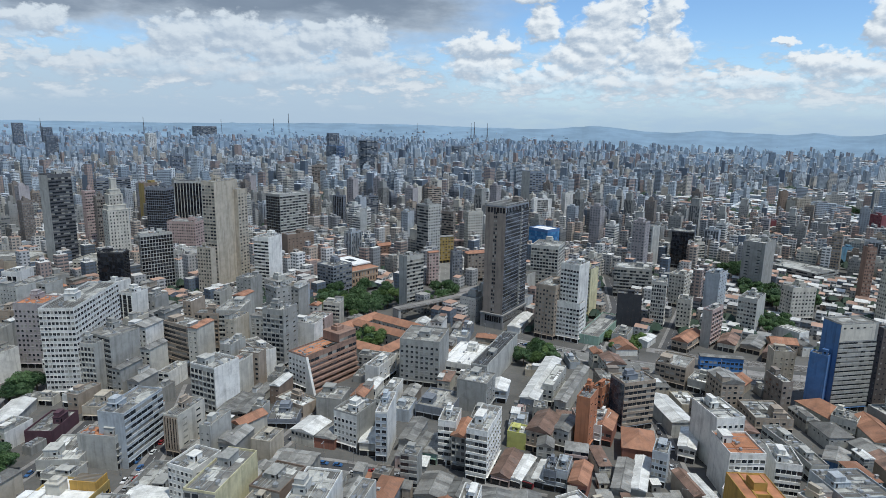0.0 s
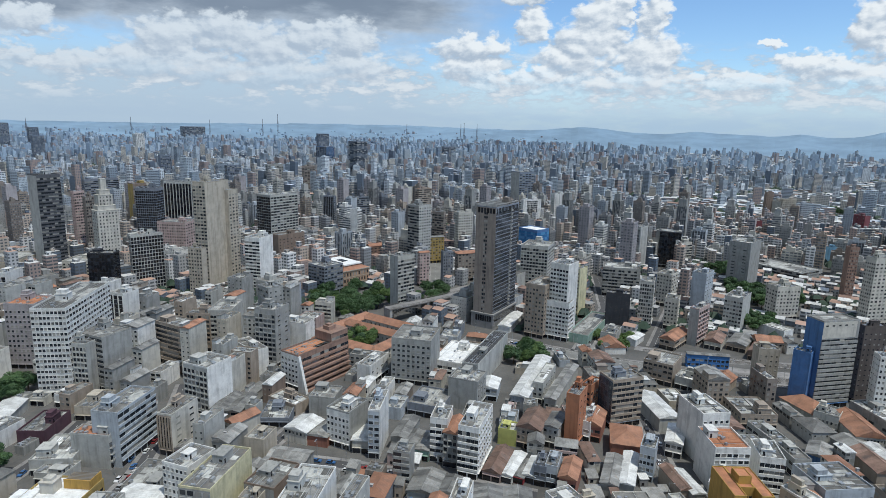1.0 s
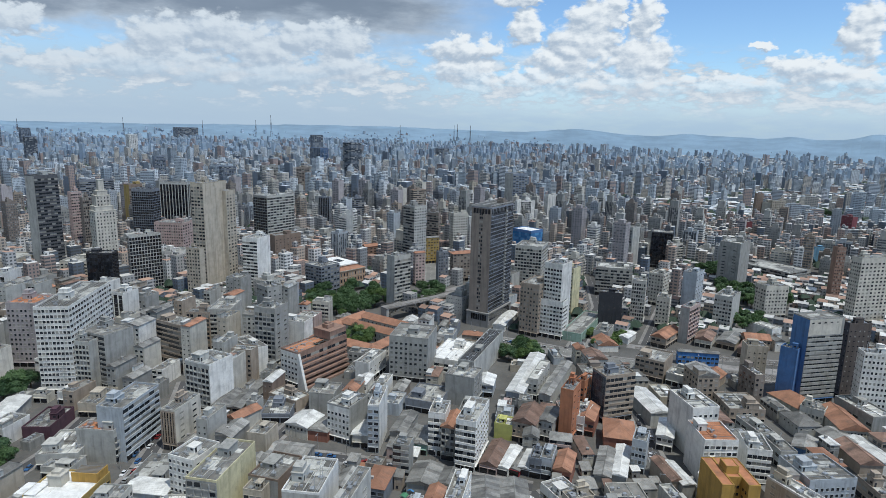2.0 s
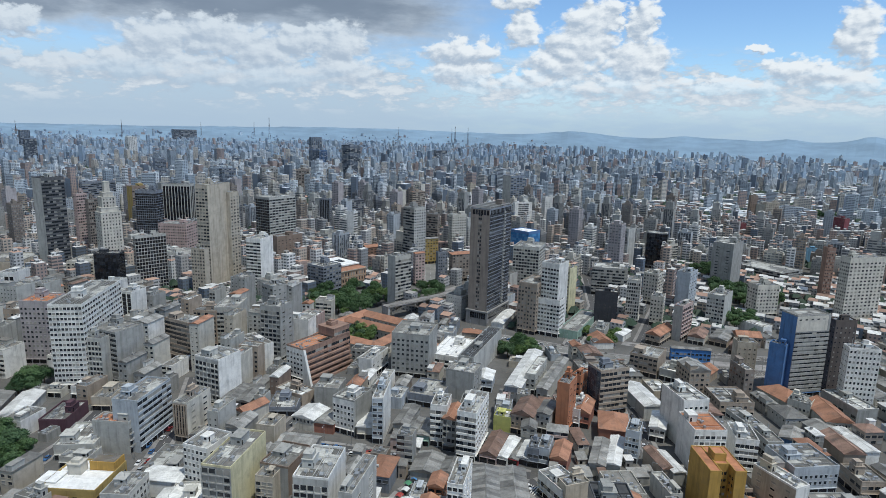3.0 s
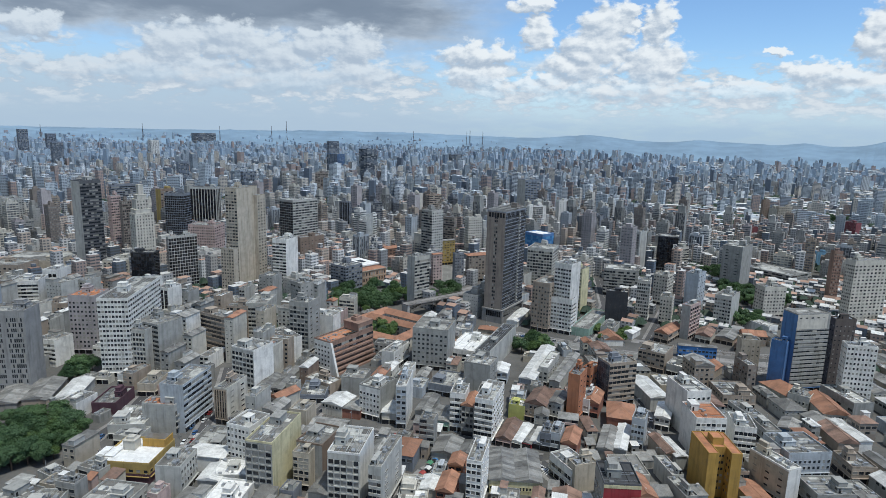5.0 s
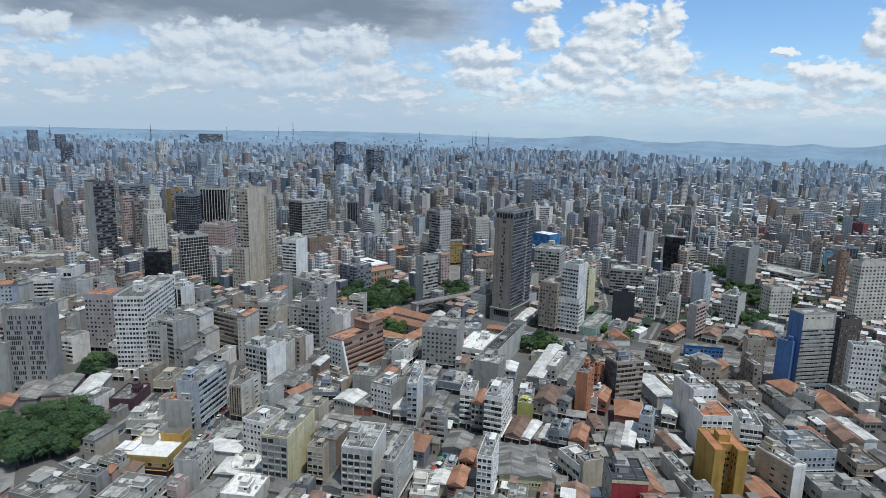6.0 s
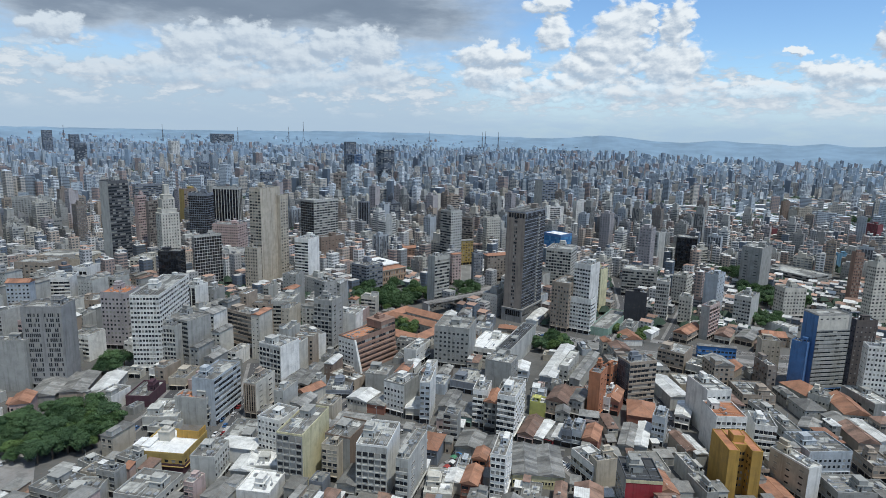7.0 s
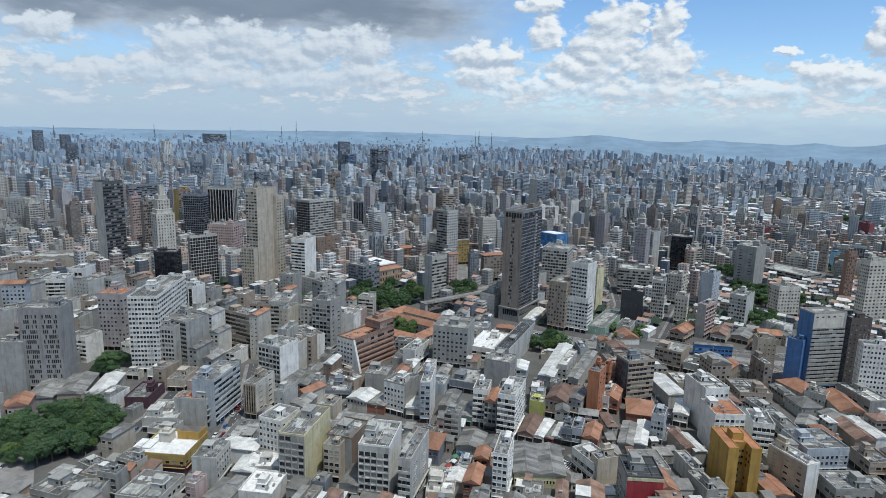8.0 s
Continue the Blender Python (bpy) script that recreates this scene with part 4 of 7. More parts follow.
tower(-246.9, 632.5, 56.0, 33.9, 11.4, 35.6, left="blank", right="small:7", walls="brown", label="brown concrete block on a dark podium")
tower(-166.0, 537.5, 59.5, 22.5, 21.7, 27.0, left="wide:6", right="wide:6", walls="slate", roof="pale", label="slate blue office cube with a white roof")
tower(-91.9, 500.8, 52.2, 18.4, 9.8, 47.9, left="blank", right="band:6", walls="pale", label="pale slab tower with ribbon windows")
HIGH_TOWER = tower(-12.5, 473.4, 65.2, 40.0, 17.0, 95.0, left="core", right="lattice:22", walls="taupe", right_walls="slate", floor=3.0, clutter=2, label="tall dark grey tower with close vertical fins")
tower(41.4, 456.0, 60.3, 17.2, 14.2, 57.6, left="wide:6", right="blank", walls="white", label="slim white tower with rows of windows")
tower(43.2, 453.6, 66.4, 11.4, 19.8, 29.7, left="wide:8", right="wide:4", walls="white", label="lower white wing with rows of windows")
tower(25.6, 456.7, 64.6, 28.8, 15.1, 41.0, left="win:6", right="win:8", walls="tan", label="old stone tower with stepped top")
tower(33.2, 574.3, 75.2, 29.4, 25.2, 47.2, left="grid:9", right="grid:8", walls="pale", label="pale slab with a deep window grid")
tower(56.7, 516.8, 57.0, 13.3, 12.4, 41.1, left="win:4", right="blank", walls="yellow", label="yellow apartment tower with plain walls")
tower(93.0, 490.4, 80.3, 9.1, 18.1, 28.9, left="blank", right="blank", walls="black", clutter=1, label="black clad windowless block")
tower(119.0, 584.9, 82.0, 25.5, 33.3, 27.8, left="band:12", right="band:6", walls="grey", label="long grey block with ribbon windows")
tower(112.2, 499.7, 74.8, 17.2, 10.6, 37.3, left="grid:6", right="win:5", walls="pale", label="pale apartment tower with a window grid")
tower(141.0, 559.6, 58.0, 17.7, 13.3, 29.9, left="win:5", right="win:4", walls="cream", label="cream apartment block with plain walls")
tower(130.7, 496.1, 69.6, 13.4, 10.0, 25.4, left="win:4", right="win:4", walls="cream", label="cream apartment tower with square windows")
tower(159.3, 527.4, 55.5, 19.0, 11.4, 39.8, left="blank", right="small:4", walls="ice", label="slim pale tower with a blank end")
tower(135.8, 461.1, 53.3, 20.5, 6.8, 28.4, left="blank", right="grid:5", walls="pale", right_walls="pink", label="slim block with a pink gridded front")
tower(178.3, 496.5, 57.0, 25.1, 13.4, 28.6, left="wide:6", right="blank", walls="pale", label="pale apartment tower with paired windows")
tower(232.5, 635.9, 54.1, 33.9, 20.1, 47.7, left="small:2", right="blank", walls="grey", label="grey concrete tower with a dark crown")
tower(220.4, 538.5, 15.5, 21.3, 13.3, 28.9, left="win:4", right="win:7", walls="cream", label="cream tower with small square windows")
tower(172.4, 366.2, 19.0, 24.1, 12.0, 52.6, left="blank", right="louver:8", walls="blue", right_walls="grey", clutter=0, crown=9.5, floor=2.7, label="blue flanked tower with grey banded front")
tower(167.7, 365.2, 51.3, 6.4, 9.0, 34.1, left="blank", right="blank", walls="blue", clutter=1, label="lower blue rendered block")
tower(200.6, 378.2, 10.1, 13.8, 7.1, 47.6, left="small:3", right="small:5", walls="umber", label="dark brown tower with small windows")
tower(196.3, 352.9, -4.8, 16.4, 7.9, 39.2, left="small:4", right="win:8", walls="white", label="white apartment tower with square windows")
tower(151.4, 392.4, -1.7, 12.0, 10.0, 25.7, left="blank", right="small:4", walls="beige", label="beige block with small paired windows")
tower(36.3, 207.1, 4.4, 14.7, 16.7, 22.0, left="wide:5", right="blank", walls="grey", right_walls="red", roof="tar", rim_paint="dark", crown=1.6, crown_paint="yellow", label="block with a deep red wall under a dark flat roof")
tower(90.9, 296.2, 16.1, 13.9, 20.6, 26.0, left="blank", right="win:5", walls="white", roof="pale", label="white block with a blank party wall")
tower(89.6, 273.2, 6.9, 15.2, 18.5, 22.0, left="blank", right="wide:6", walls="white", roof="terrace", clutter=1, label="white block with a clay coloured roof terrace")
tower(108.4, 274.1, -5.4, 10.1, 16.0, 19.0, left="blank", right="band:5", walls="white", label="white block with ribbon windows")
tower(128.9, 260.7, 13.1, 21.7, 19.8, 13.7, left="win:7", right="win:9", walls="ice", label="pale blue and white corner block with arched windows")
tower(118.3, 236.8, 29.1, 7.9, 20.0, 18.0, left="small:3", right="blank", walls="beige", right_walls="white", roof="pale", label="beige block with a white end wall")
tower(123.2, 336.1, 5.0, 19.4, 21.8, 8.7, left="win:6", right="win:6", walls="tan", roof="pale", label="old stone building with a white roof and a corner dome")
tower(163.3, 346.0, 22.4, 16.3, 22.0, 6.6, left="blank", right="win:5", walls="cream", roof="clay-hip", label="cream building under orange tiles")
tower(171.6, 336.7, 53.6, 13.2, 11.5, 10.4, left="win:6", right="win:4", walls="cream", roof="deck", label="ornate cream street front with tall windows")
tower(35.3, 301.7, 67.8, 14.0, 6.5, 28.2, left="blank", right="small:2", walls="orange", label="tall narrow orange brick block")
tower(45.0, 332.8, 57.3, 12.4, 5.5, 20.3, left="win:2", right="win:4", walls="orange", label="orange block with white framed windows")
tower(54.7, 324.8, 25.2, 18.5, 12.7, 27.2, left="curtain:6", right="band:7", walls="slate", right_walls="tan", label="office block with dark glazing and tan bands")
tower(-10.9, 267.6, 78.1, 25.2, 9.4, 25.2, left="slab:5", right="win:8", walls="white", label="white apartment block with banded balconies")
tower(-20.8, 275.6, 80.4, 16.0, 6.7, 17.2, left="grid:3", right="blank", walls="grey", roof="clay", label="grey gridded block under orange tiles")
tower(-25.8, 279.5, 85.4, 14.0, 8.2, 22.3, left="band:3", right="blank", walls="white", label="narrow white block with ribbon windows")
tower(-12.9, 211.4, 83.0, 19.3, 6.4, 23.7, left="wide:3", right="small:3", walls="white", label="narrow white block with blue grey windows")
tower(6.1, 299.1, 77.6, 9.2, 9.2, 8.6, left="blank", right="blank", walls="olive", roof="pale", clutter=1, label="small olive green block with a white roof")
tower(26.3, 233.9, 32.4, 11.4, 16.6, 10.7, left="band:7", right="blank", walls="white", label="white block with curved balconies")
tower(27.7, 232.5, 25.0, 11.4, 5.9, 13.7, left="blank", right="blank", walls="beige", label="beige block with a blank rendered wall")
tower(13.4, 228.0, 93.1, 26.8, 23.2, 6.7, left="win:16", right="win:6", walls="yellow", roof="sheet", base=1.0, floor=3.6, label="yellow market hall under ribbed sheeting")
tower(-79.9, 354.9, 75.0, 23.3, 9.3, 13.4, left="blank", right="small:4", walls="white", label="plain white block with few windows")
STEPPED = tower(-119.3, 341.4, 62.2, 41.8, 14.4, 22.5, left="win:5", right="band:12", walls="white", right_walls="russet", label="stepped block with white end and brown bands")
tower(-138.6, 409.0, 81.1, 13.1, 19.7, 18.1, left="blank", right="blank", walls="white", label="white rendered block with plain walls")
tower(-144.9, 372.7, 80.6, 16.9, 14.8, 38.5, left="grid:5", right="small:2", walls="grey", label="dark gridded old office tower")
tower(-158.1, 394.0, 53.9, 11.4, 13.4, 46.1, left="wide:4", right="small:3", walls="grey", label="weathered grey tower with stepped roof")
tower(-153.5, 302.9, 72.3, 17.2, 16.9, 28.5, left="grid:6", right="blank", walls="pale", right_walls="white", label="corner block with grid windows and white side")
tower(-152.2, 354.4, 50.1, 10.1, 26.0, 17.9, left="small:5", right="blank", walls="white", label="white block with small windows")
tower(-199.5, 360.4, 68.1, 14.6, 25.7, 27.7, left="slab:5", right="blank", walls="tan", label="tan block with stepped balconies")
tower(-184.7, 394.4, 97.3, 24.5, 15.6, 29.6, left="band:4", right="blank", walls="pale", label="light tower with ribbon windows")
tower(-198.4, 391.3, 94.7, 10.9, 16.0, 27.2, left="grid:6", right="blank", walls="tan", label="old tan office block with a window grid")
tower(-44.9, 360.6, 84.6, 25.5, 24.2, 29.1, left="win:8", right="blank", walls="grey", label="grey block with rows of square windows")
tower(-19.9, 373.1, 76.5, 37.2, 27.1, 10.4, left="band:8", right="blank", walls="white", roof="bright", base=1.0, label="low hall under a broad white roof")
tower(-16.8, 359.4, 74.3, 62.2, 10.0, 17.0, left="blank", right="blank", walls="grey", right_walls="pale", roof="tar", clutter=2, label="long grey block with a dark flat roof")
tower(-15.2, 332.3, 75.4, 16.1, 17.0, 18.0, left="blank", right="small:3", walls="grey", label="grey rendered party wall block")
tower(-323.7, 562.6, 66.6, 22.3, 15.8, 28.4, left="small:3", right="win:5", walls="white", label="white stepped block with plain walls")
tower(188.8, 719.2, 72.7, 25.4, 23.0, 42.3, left="smoke:8", right="smoke:5", walls="dark", label="dark glass slab among apartment blocks")
tower(450.6, 1097.4, 31.3, 24.0, 19.1, 40.9, left="blank", right="small:5", walls="cream", label="cream apartment slab with plain walls")
tower(300.7, 678.0, 36.5, 41.8, 58.7, 11.2, left="band:14", right="band:6", walls="grey", label="long low terminal with ribbon windows")
tower(289.3, 533.3, 19.9, 37.5, 9.4, 57.6, left="win:5", right="win:9", walls="cream", label="cream apartment block with many windows")
tower(-72.8, 282.8, 70.7, 16.8, 13.2, 19.9, left="win:6", right="blank", walls="white", right_walls="grey", label="white office block with stepped roof house")
tower(-57.2, 278.1, 90.8, 22.0, 5.5, 24.8, left="wide:2", right="blank", walls="ice", right_walls="white", label="slim block with dark windows and white side")
tower(-94.6, 284.4, 73.9, 14.8, 13.0, 6.9, left="win:6", right="blank", walls="cream", roof="white", base=3.4, label="old cream shop row with arched windows")
tower(-84.2, 283.8, 83.8, 11.7, 10.6, 5.8, left="win:5", right="blank", walls="brick", roof="sheet", base=3.4, label="old red shop house")
tower(-90.1, 314.7, 88.1, 15.1, 13.9, 11.1, left="blank", right="blank", walls="grey", clutter=1, label="grey blank walled block")
tower(20.8, 348.0, 73.3, 31.3, 6.1, 13.0, left="win:2", right="small:5", walls="pale", roof="pale", clutter=0, label="raised white hall with a flat roof")
tower(27.3, 336.4, 71.7, 54.8, 6.5, 9.0, left="win:2", right="blank", walls="pale", roof="sheet", base=3.0, label="long hall under grey curved sheeting")
tower(12.1, 336.6, 75.5, 64.1, 9.6, 9.0, left="win:3", right="blank", walls="ice", roof="white", base=3.0, label="long hall under white sheeting")
tower(-217.1, 266.4, 99.0, 21.8, 13.1, 7.0, left="blank", right="blank", walls="plum", roof="deck", label="low hall with a purple wall")
tower(-186.2, 245.0, 102.5, 22.4, 17.9, 8.0, left="wide:4", right="wide:4", walls="pale", roof="pale", label="low block with a cluttered pale roof")
YELLOW = tower(-159.9, 208.5, 92.9, 22.4, 23.8, 9.9, left="win:7", right="win:6", walls="golden", roof="bright", clutter=0, label="yellow corner building with a white roof")
tower(-140.1, 200.7, 94.6, 15.6, 11.2, 15.0, left="blank", right="win:6", walls="pale", roof="deck", label="pale block with a blank wall")
tower(-177.5, 185.4, 84.2, 6.8, 9.4, 12.4, left="wide:3", right="blank", walls="grey", label="grey block with a flat roof")
tower(-179.1, 201.6, 78.1, 9.5, 12.3, 8.4, left="wide:2", right="blank", walls="pale", label="pale narrow block with plain walls")
tower(-199.7, 199.8, 70.1, 7.6, 11.8, 4.2, left="blank", right="wide:3", walls="pale", label="low pale block beside the trees")
tower(-115.3, 210.3, 100.3, 14.3, 15.4, 8.0, left="blank", right="blank", walls="pale", roof="bright", label="low shed under white sheeting")
tower(-109.8, 189.8, 90.1, 17.0, 14.9, 8.0, left="blank", right="blank", walls="white", roof="bright", label="shed under a bright white roof")
tower(-24.3, 207.4, 84.1, 14.1, 7.1, 11.0, left="wide:2", right="win:3", walls="brick", roof="clay", label="brick house under orange tiles")
tower(-22.2, 228.4, 83.2, 9.8, 6.4, 11.0, left="wide:2", right="win:3", walls="orange", roof="clay", label="orange brick house under clay tiles")
tower(23.5, 266.2, 76.5, 12.6, 5.5, 10.9, left="band:2", right="blank", walls="ice", label="narrow pale blue shop block")
tower(18.9, 266.9, 77.8, 10.9, 5.5, 10.0, left="wide:2", right="blank", walls="slate", label="narrow slate shop block")
tower(66.2, 277.5, 70.6, 11.6, 6.4, 16.7, left="wide:4", right="blank", walls="ice", label="grey blue block with gridded windows")
tower(65.4, 294.3, 82.7, 20.0, 14.8, 8.0, left="blank", right="blank", walls="brick", roof="clay-hip", label="low building under orange hip tiles")
tower(91.4, 262.6, 61.8, 19.8, 6.7, 10.0, left="blank", right="blank", walls="white", label="plain white low block")
tower(-389.3, 374.3, 108.3, 9.2, 16.5, 36.1, left="win:6", right="blank", walls="ice", roof="clay", label="pale blue block under orange tiles")
tower(-393.8, 420.3, 110.1, 22.0, 21.7, 28.9, left="band:5", right="blank", walls="white", label="white block with stepped terraces")
tower(-475.8, 490.2, 94.2, 28.5, 36.5, 22.2, left="win:7", right="blank", walls="tan", label="tan office block with square windows")
tower(-404.6, 454.5, 95.9, 19.5, 12.8, 29.7, left="fins:3", right="blank", walls="white", label="white block with dark vertical strips")
tower(-467.9, 529.7, 98.3, 47.7, 61.8, 18.6, left="blank", right="blank", walls="beige", clutter=1, label="broad beige windowless block")
tower(-393.1, 536.4, 97.6, 30.9, 26.2, 21.6, left="win:6", right="win:4", walls="cream", label="cream block with square windows")
tower(-298.1, 272.1, 105.0, 9.9, 20.5, 32.0, left="blank", right="blank", walls="grey", roof="pale", label="pale grey windowless block with plain walls")
tower(-713.1, 740.7, 84.1, 25.8, 45.0, 50.7, left="win:8", right="win:6", walls="pale", label="pale apartment block with plain walls")
tower(-270.3, 258.8, 110.4, 34.5, 14.5, 6.0, left="blank", right="blank", walls="grey", roof="sheet", label="long shed under grey ribbed sheeting")
tower(-256.3, 265.6, 111.3, 28.4, 13.7, 7.0, left="blank", right="blank", walls="tan", roof="sheet", label="long shed under stained ribbed sheeting")
tower(-244.1, 270.4, 108.0, 28.7, 11.3, 6.0, left="blank", right="blank", walls="pale", roof="white", label="long shed under white sheeting")
tower(-279.1, 249.0, 109.6, 7.4, 9.9, 5.0, left="wide:3", right="blank", walls="pink", roof="clay", label="low pink shop under orange tiles")
tower(-247.0, 301.6, 94.0, 6.4, 7.9, 5.0, left="wide:3", right="blank", walls="cream", label="small cream block with wide windows")
tower(-233.5, 301.0, 83.2, 8.4, 7.6, 7.6, left="wide:2", right="wide:2", walls="white", label="small white block with dark openings")
tower(-209.8, 290.9, 95.2, 20.2, 10.3, 8.1, left="wide:3", right="wide:4", walls="beige", label="beige apartment block with wide windows")
tower(-183.6, 236.0, 90.3, 10.7, 13.5, 6.0, left="wide:4", right="blank", walls="pale", roof="pale", label="low pale block with a flat roof")
tower(-193.6, 172.1, 81.1, 14.5, 15.5, 9.0, left="wide:3", right="wide:3", walls="grey", label="low grey block with a dark roof")
tower(-178.4, 173.6, 101.9, 14.1, 10.8, 9.0, left="wide:3", right="blank", walls="pale", label="low pale block with roof rooms")
tower(-152.8, 176.3, 88.3, 19.4, 19.2, 9.0, left="wide:4", right="win:6", walls="pale", label="low corner block with cream window frames")
tower(-136.2, 232.6, 93.4, 20.1, 18.1, 7.0, left="blank", right="blank", walls="grey", clutter=1, label="low grey building with a stained roof")
tower(-131.4, 221.4, 89.4, 10.4, 17.7, 8.0, left="blank", right="blank", walls="white", roof="white", label="narrow shed under white sheeting")
tower(-125.2, 205.5, 92.5, 12.7, 10.2, 7.0, left="blank", right="blank", walls="pale", roof="white", label="small shed under white sheeting")
tower(-135.1, 298.8, 89.2, 21.2, 16.1, 7.3, left="wide:3", right="blank", walls="tan", roof="sheet", label="old tan building under grey sheeting")
tower(-130.3, 283.3, 64.3, 15.8, 7.5, 8.7, left="wide:2", right="blank", walls="cream", roof="clay", label="cream walled block with an orange roof")
tower(-109.3, 300.3, 98.3, 20.6, 15.3, 5.4, left="wide:5", right="blank", walls="slate", roof="deck", label="low dark grey block with a rounded end")
tower(-110.2, 312.1, 65.8, 10.8, 20.5, 6.7, left="wide:4", right="blank", walls="tan", roof="pale", label="low tan building with a white roof")
tower(-109.3, 268.7, 83.8, 12.4, 9.8, 10.6, left="blank", right="blank", walls="beige", clutter=1, label="beige windowless annexe block")
tower(-87.4, 250.9, 85.0, 18.1, 18.2, 7.0, left="wide:4", right="blank", walls="grey", roof="sheet", label="low grey building under ribbed sheeting")
tower(-62.8, 281.5, 91.8, 13.5, 8.5, 7.1, left="win:4", right="blank", walls="cream", roof="white", label="old cream shop house under white sheeting")
tower(-76.8, 203.2, 83.4, 16.1, 8.5, 7.0, left="wide:3", right="blank", walls="grey", roof="sheet", label="low grey workshop under ribbed sheeting")
tower(-34.9, 206.5, 92.8, 20.1, 12.4, 6.0, left="wide:4", right="blank", walls="cream", roof="pale", label="low cream building with a broad pale roof")
tower(-33.5, 320.2, 78.0, 22.7, 19.3, 7.4, left="wide:4", right="blank", walls="slate", roof="deck", label="low dark block with a stained roof")
tower(-46.2, 286.6, 81.4, 22.4, 7.7, 7.0, left="win:2", right="blank", walls="grey", roof="sheet", label="old shop house under grey sheeting")
tower(-41.4, 279.4, 81.2, 16.2, 6.0, 6.7, left="win:2", right="blank", walls="tan", roof="sheet", label="old tan shop house under sheeting")
tower(-34.3, 279.0, 84.2, 17.2, 6.7, 6.0, left="win:2", right="blank", walls="green", roof="sheet", label="old green shop house under sheeting")
tower(-26.6, 245.8, 82.7, 16.6, 12.3, 6.0, left="blank", right="blank", walls="grey", roof="sheet", label="market shed under grey ribbed sheeting")
tower(-18.6, 247.4, 80.3, 12.4, 7.1, 6.0, left="blank", right="blank", walls="pale", roof="sheet", label="market shed under pale sheeting")
tower(-30.5, 226.4, 86.1, 11.0, 5.5, 7.0, left="wide:2", right="blank", walls="ice", roof="pale", label="pale blue annexe with a flat roof")
tower(-31.8, 216.0, 87.7, 10.5, 7.5, 6.0, left="blank", right="blank", walls="pale", roof="white", label="small shed under a white roof")
tower(-4.8, 347.5, 83.6, 15.3, 11.0, 7.8, left="wide:3", right="blank", walls="ice", roof="white", label="small blue and white house")
tower(-0.9, 266.8, 75.2, 21.9, 8.2, 4.7, left="win:3", right="blank", walls="pink", roof="tiles", label="old pink shop house under clay tiles")
tower(4.2, 266.7, 71.2, 20.7, 5.5, 4.4, left="win:2", right="blank", walls="white", roof="white", label="old white shop house under white sheeting")
tower(9.2, 267.2, 71.3, 14.8, 5.5, 3.5, left="win:2", right="blank", walls="red", roof="sheet", label="old dark red shop house")
tower(14.3, 268.2, 74.2, 16.3, 5.5, 4.1, left="wide:2", right="blank", walls="slate", roof="white", label="slate blue shop house with a white roof")
tower(17.3, 296.0, 73.0, 19.9, 11.8, 11.2, left="win:5", right="blank", walls="tan", roof="tiles", label="weathered tan block under old tiles")
tower(25.9, 299.8, 70.0, 16.4, 7.5, 11.3, left="win:3", right="blank", walls="pale", roof="sheet", label="pale block under grey sheeting")
tower(31.0, 260.1, 75.9, 16.4, 7.5, 9.0, left="wide:3", right="blank", walls="brick", roof="clay", label="brick building under bright orange tiles")
tower(47.6, 309.1, 73.3, 18.4, 9.6, 9.0, left="wide:3", right="blank", walls="brick", roof="clay", label="brick house under bright orange tiles")
tower(42.4, 308.9, 66.9, 17.0, 7.5, 11.0, left="wide:2", right="blank", walls="white", roof="pale", label="white house with a pale flat roof")
tower(48.7, 263.5, 75.4, 25.4, 7.2, 6.0, left="blank", right="blank", walls="grey", roof="sheet", label="workshop under dark grey sheeting")
tower(55.7, 264.9, 75.8, 27.6, 6.1, 6.0, left="blank", right="blank", walls="pale", roof="white", label="workshop under pale sheeting")
tower(84.2, 299.5, 71.8, 19.9, 7.7, 8.0, left="wide:3", right="blank", walls="white", roof="white", label="white building with a pale pitched roof")
tower(77.8, 259.2, 15.2, 5.7, 17.9, 8.0, left="blank", right="blank", walls="grey", roof="white", label="narrow building under a white roof")
tower(73.8, 261.4, 14.9, 5.5, 18.3, 8.0, left="blank", right="blank", walls="tan", roof="tiles", label="narrow building under brown tiles")
tower(71.5, 240.2, 15.0, 5.5, 16.8, 9.0, left="blank", right="blank", walls="pale", roof="pale", label="narrow pale block with a flat roof")
tower(73.3, 223.9, 17.9, 5.7, 15.1, 9.0, left="blank", right="blank", walls="grey", roof="pale", label="narrow grey block with a pale roof")
tower(79.6, 325.4, 13.2, 11.4, 30.4, 8.0, left="blank", right="blank", walls="pale", roof="white", label="hall under pale ribbed sheeting")
tower(128.2, 309.9, 14.9, 8.4, 18.6, 9.0, left="wide:4", right="wide:3", walls="pale", label="pale block with roof rooms")
tower(131.2, 292.3, 8.4, 8.0, 18.3, 9.0, left="wide:4", right="wide:3", walls="pale", label="pale block with a stained roof")
tower(150.0, 299.9, 59.2, 15.0, 9.6, 6.0, left="blank", right="blank", walls="blue", roof="sheet", label="low blue shed under sheeting")
tower(166.0, 307.4, 16.8, 14.2, 16.2, 6.0, left="blank", right="blank", walls="grey", roof="sheet", label="low shed under weathered sheeting")
tower(166.2, 291.6, 4.2, 10.6, 21.1, 6.0, left="blank", right="blank", walls="tan", roof="tiles", label="low building under old tiles")
tower(176.9, 293.0, 8.8, 7.1, 24.1, 7.0, left="blank", right="blank", walls="white", roof="white", label="long shed under a bright white roof")
tower(172.6, 321.8, -0.0, 14.3, 25.4, 8.0, left="blank", right="win:9", walls="cream", roof="clay", label="long building under orange tiles")
tower(193.8, 332.7, 14.1, 13.0, 26.2, 11.0, left="wide:6", right="blank", walls="grey", roof="pale", label="grey block with a white stained roof")
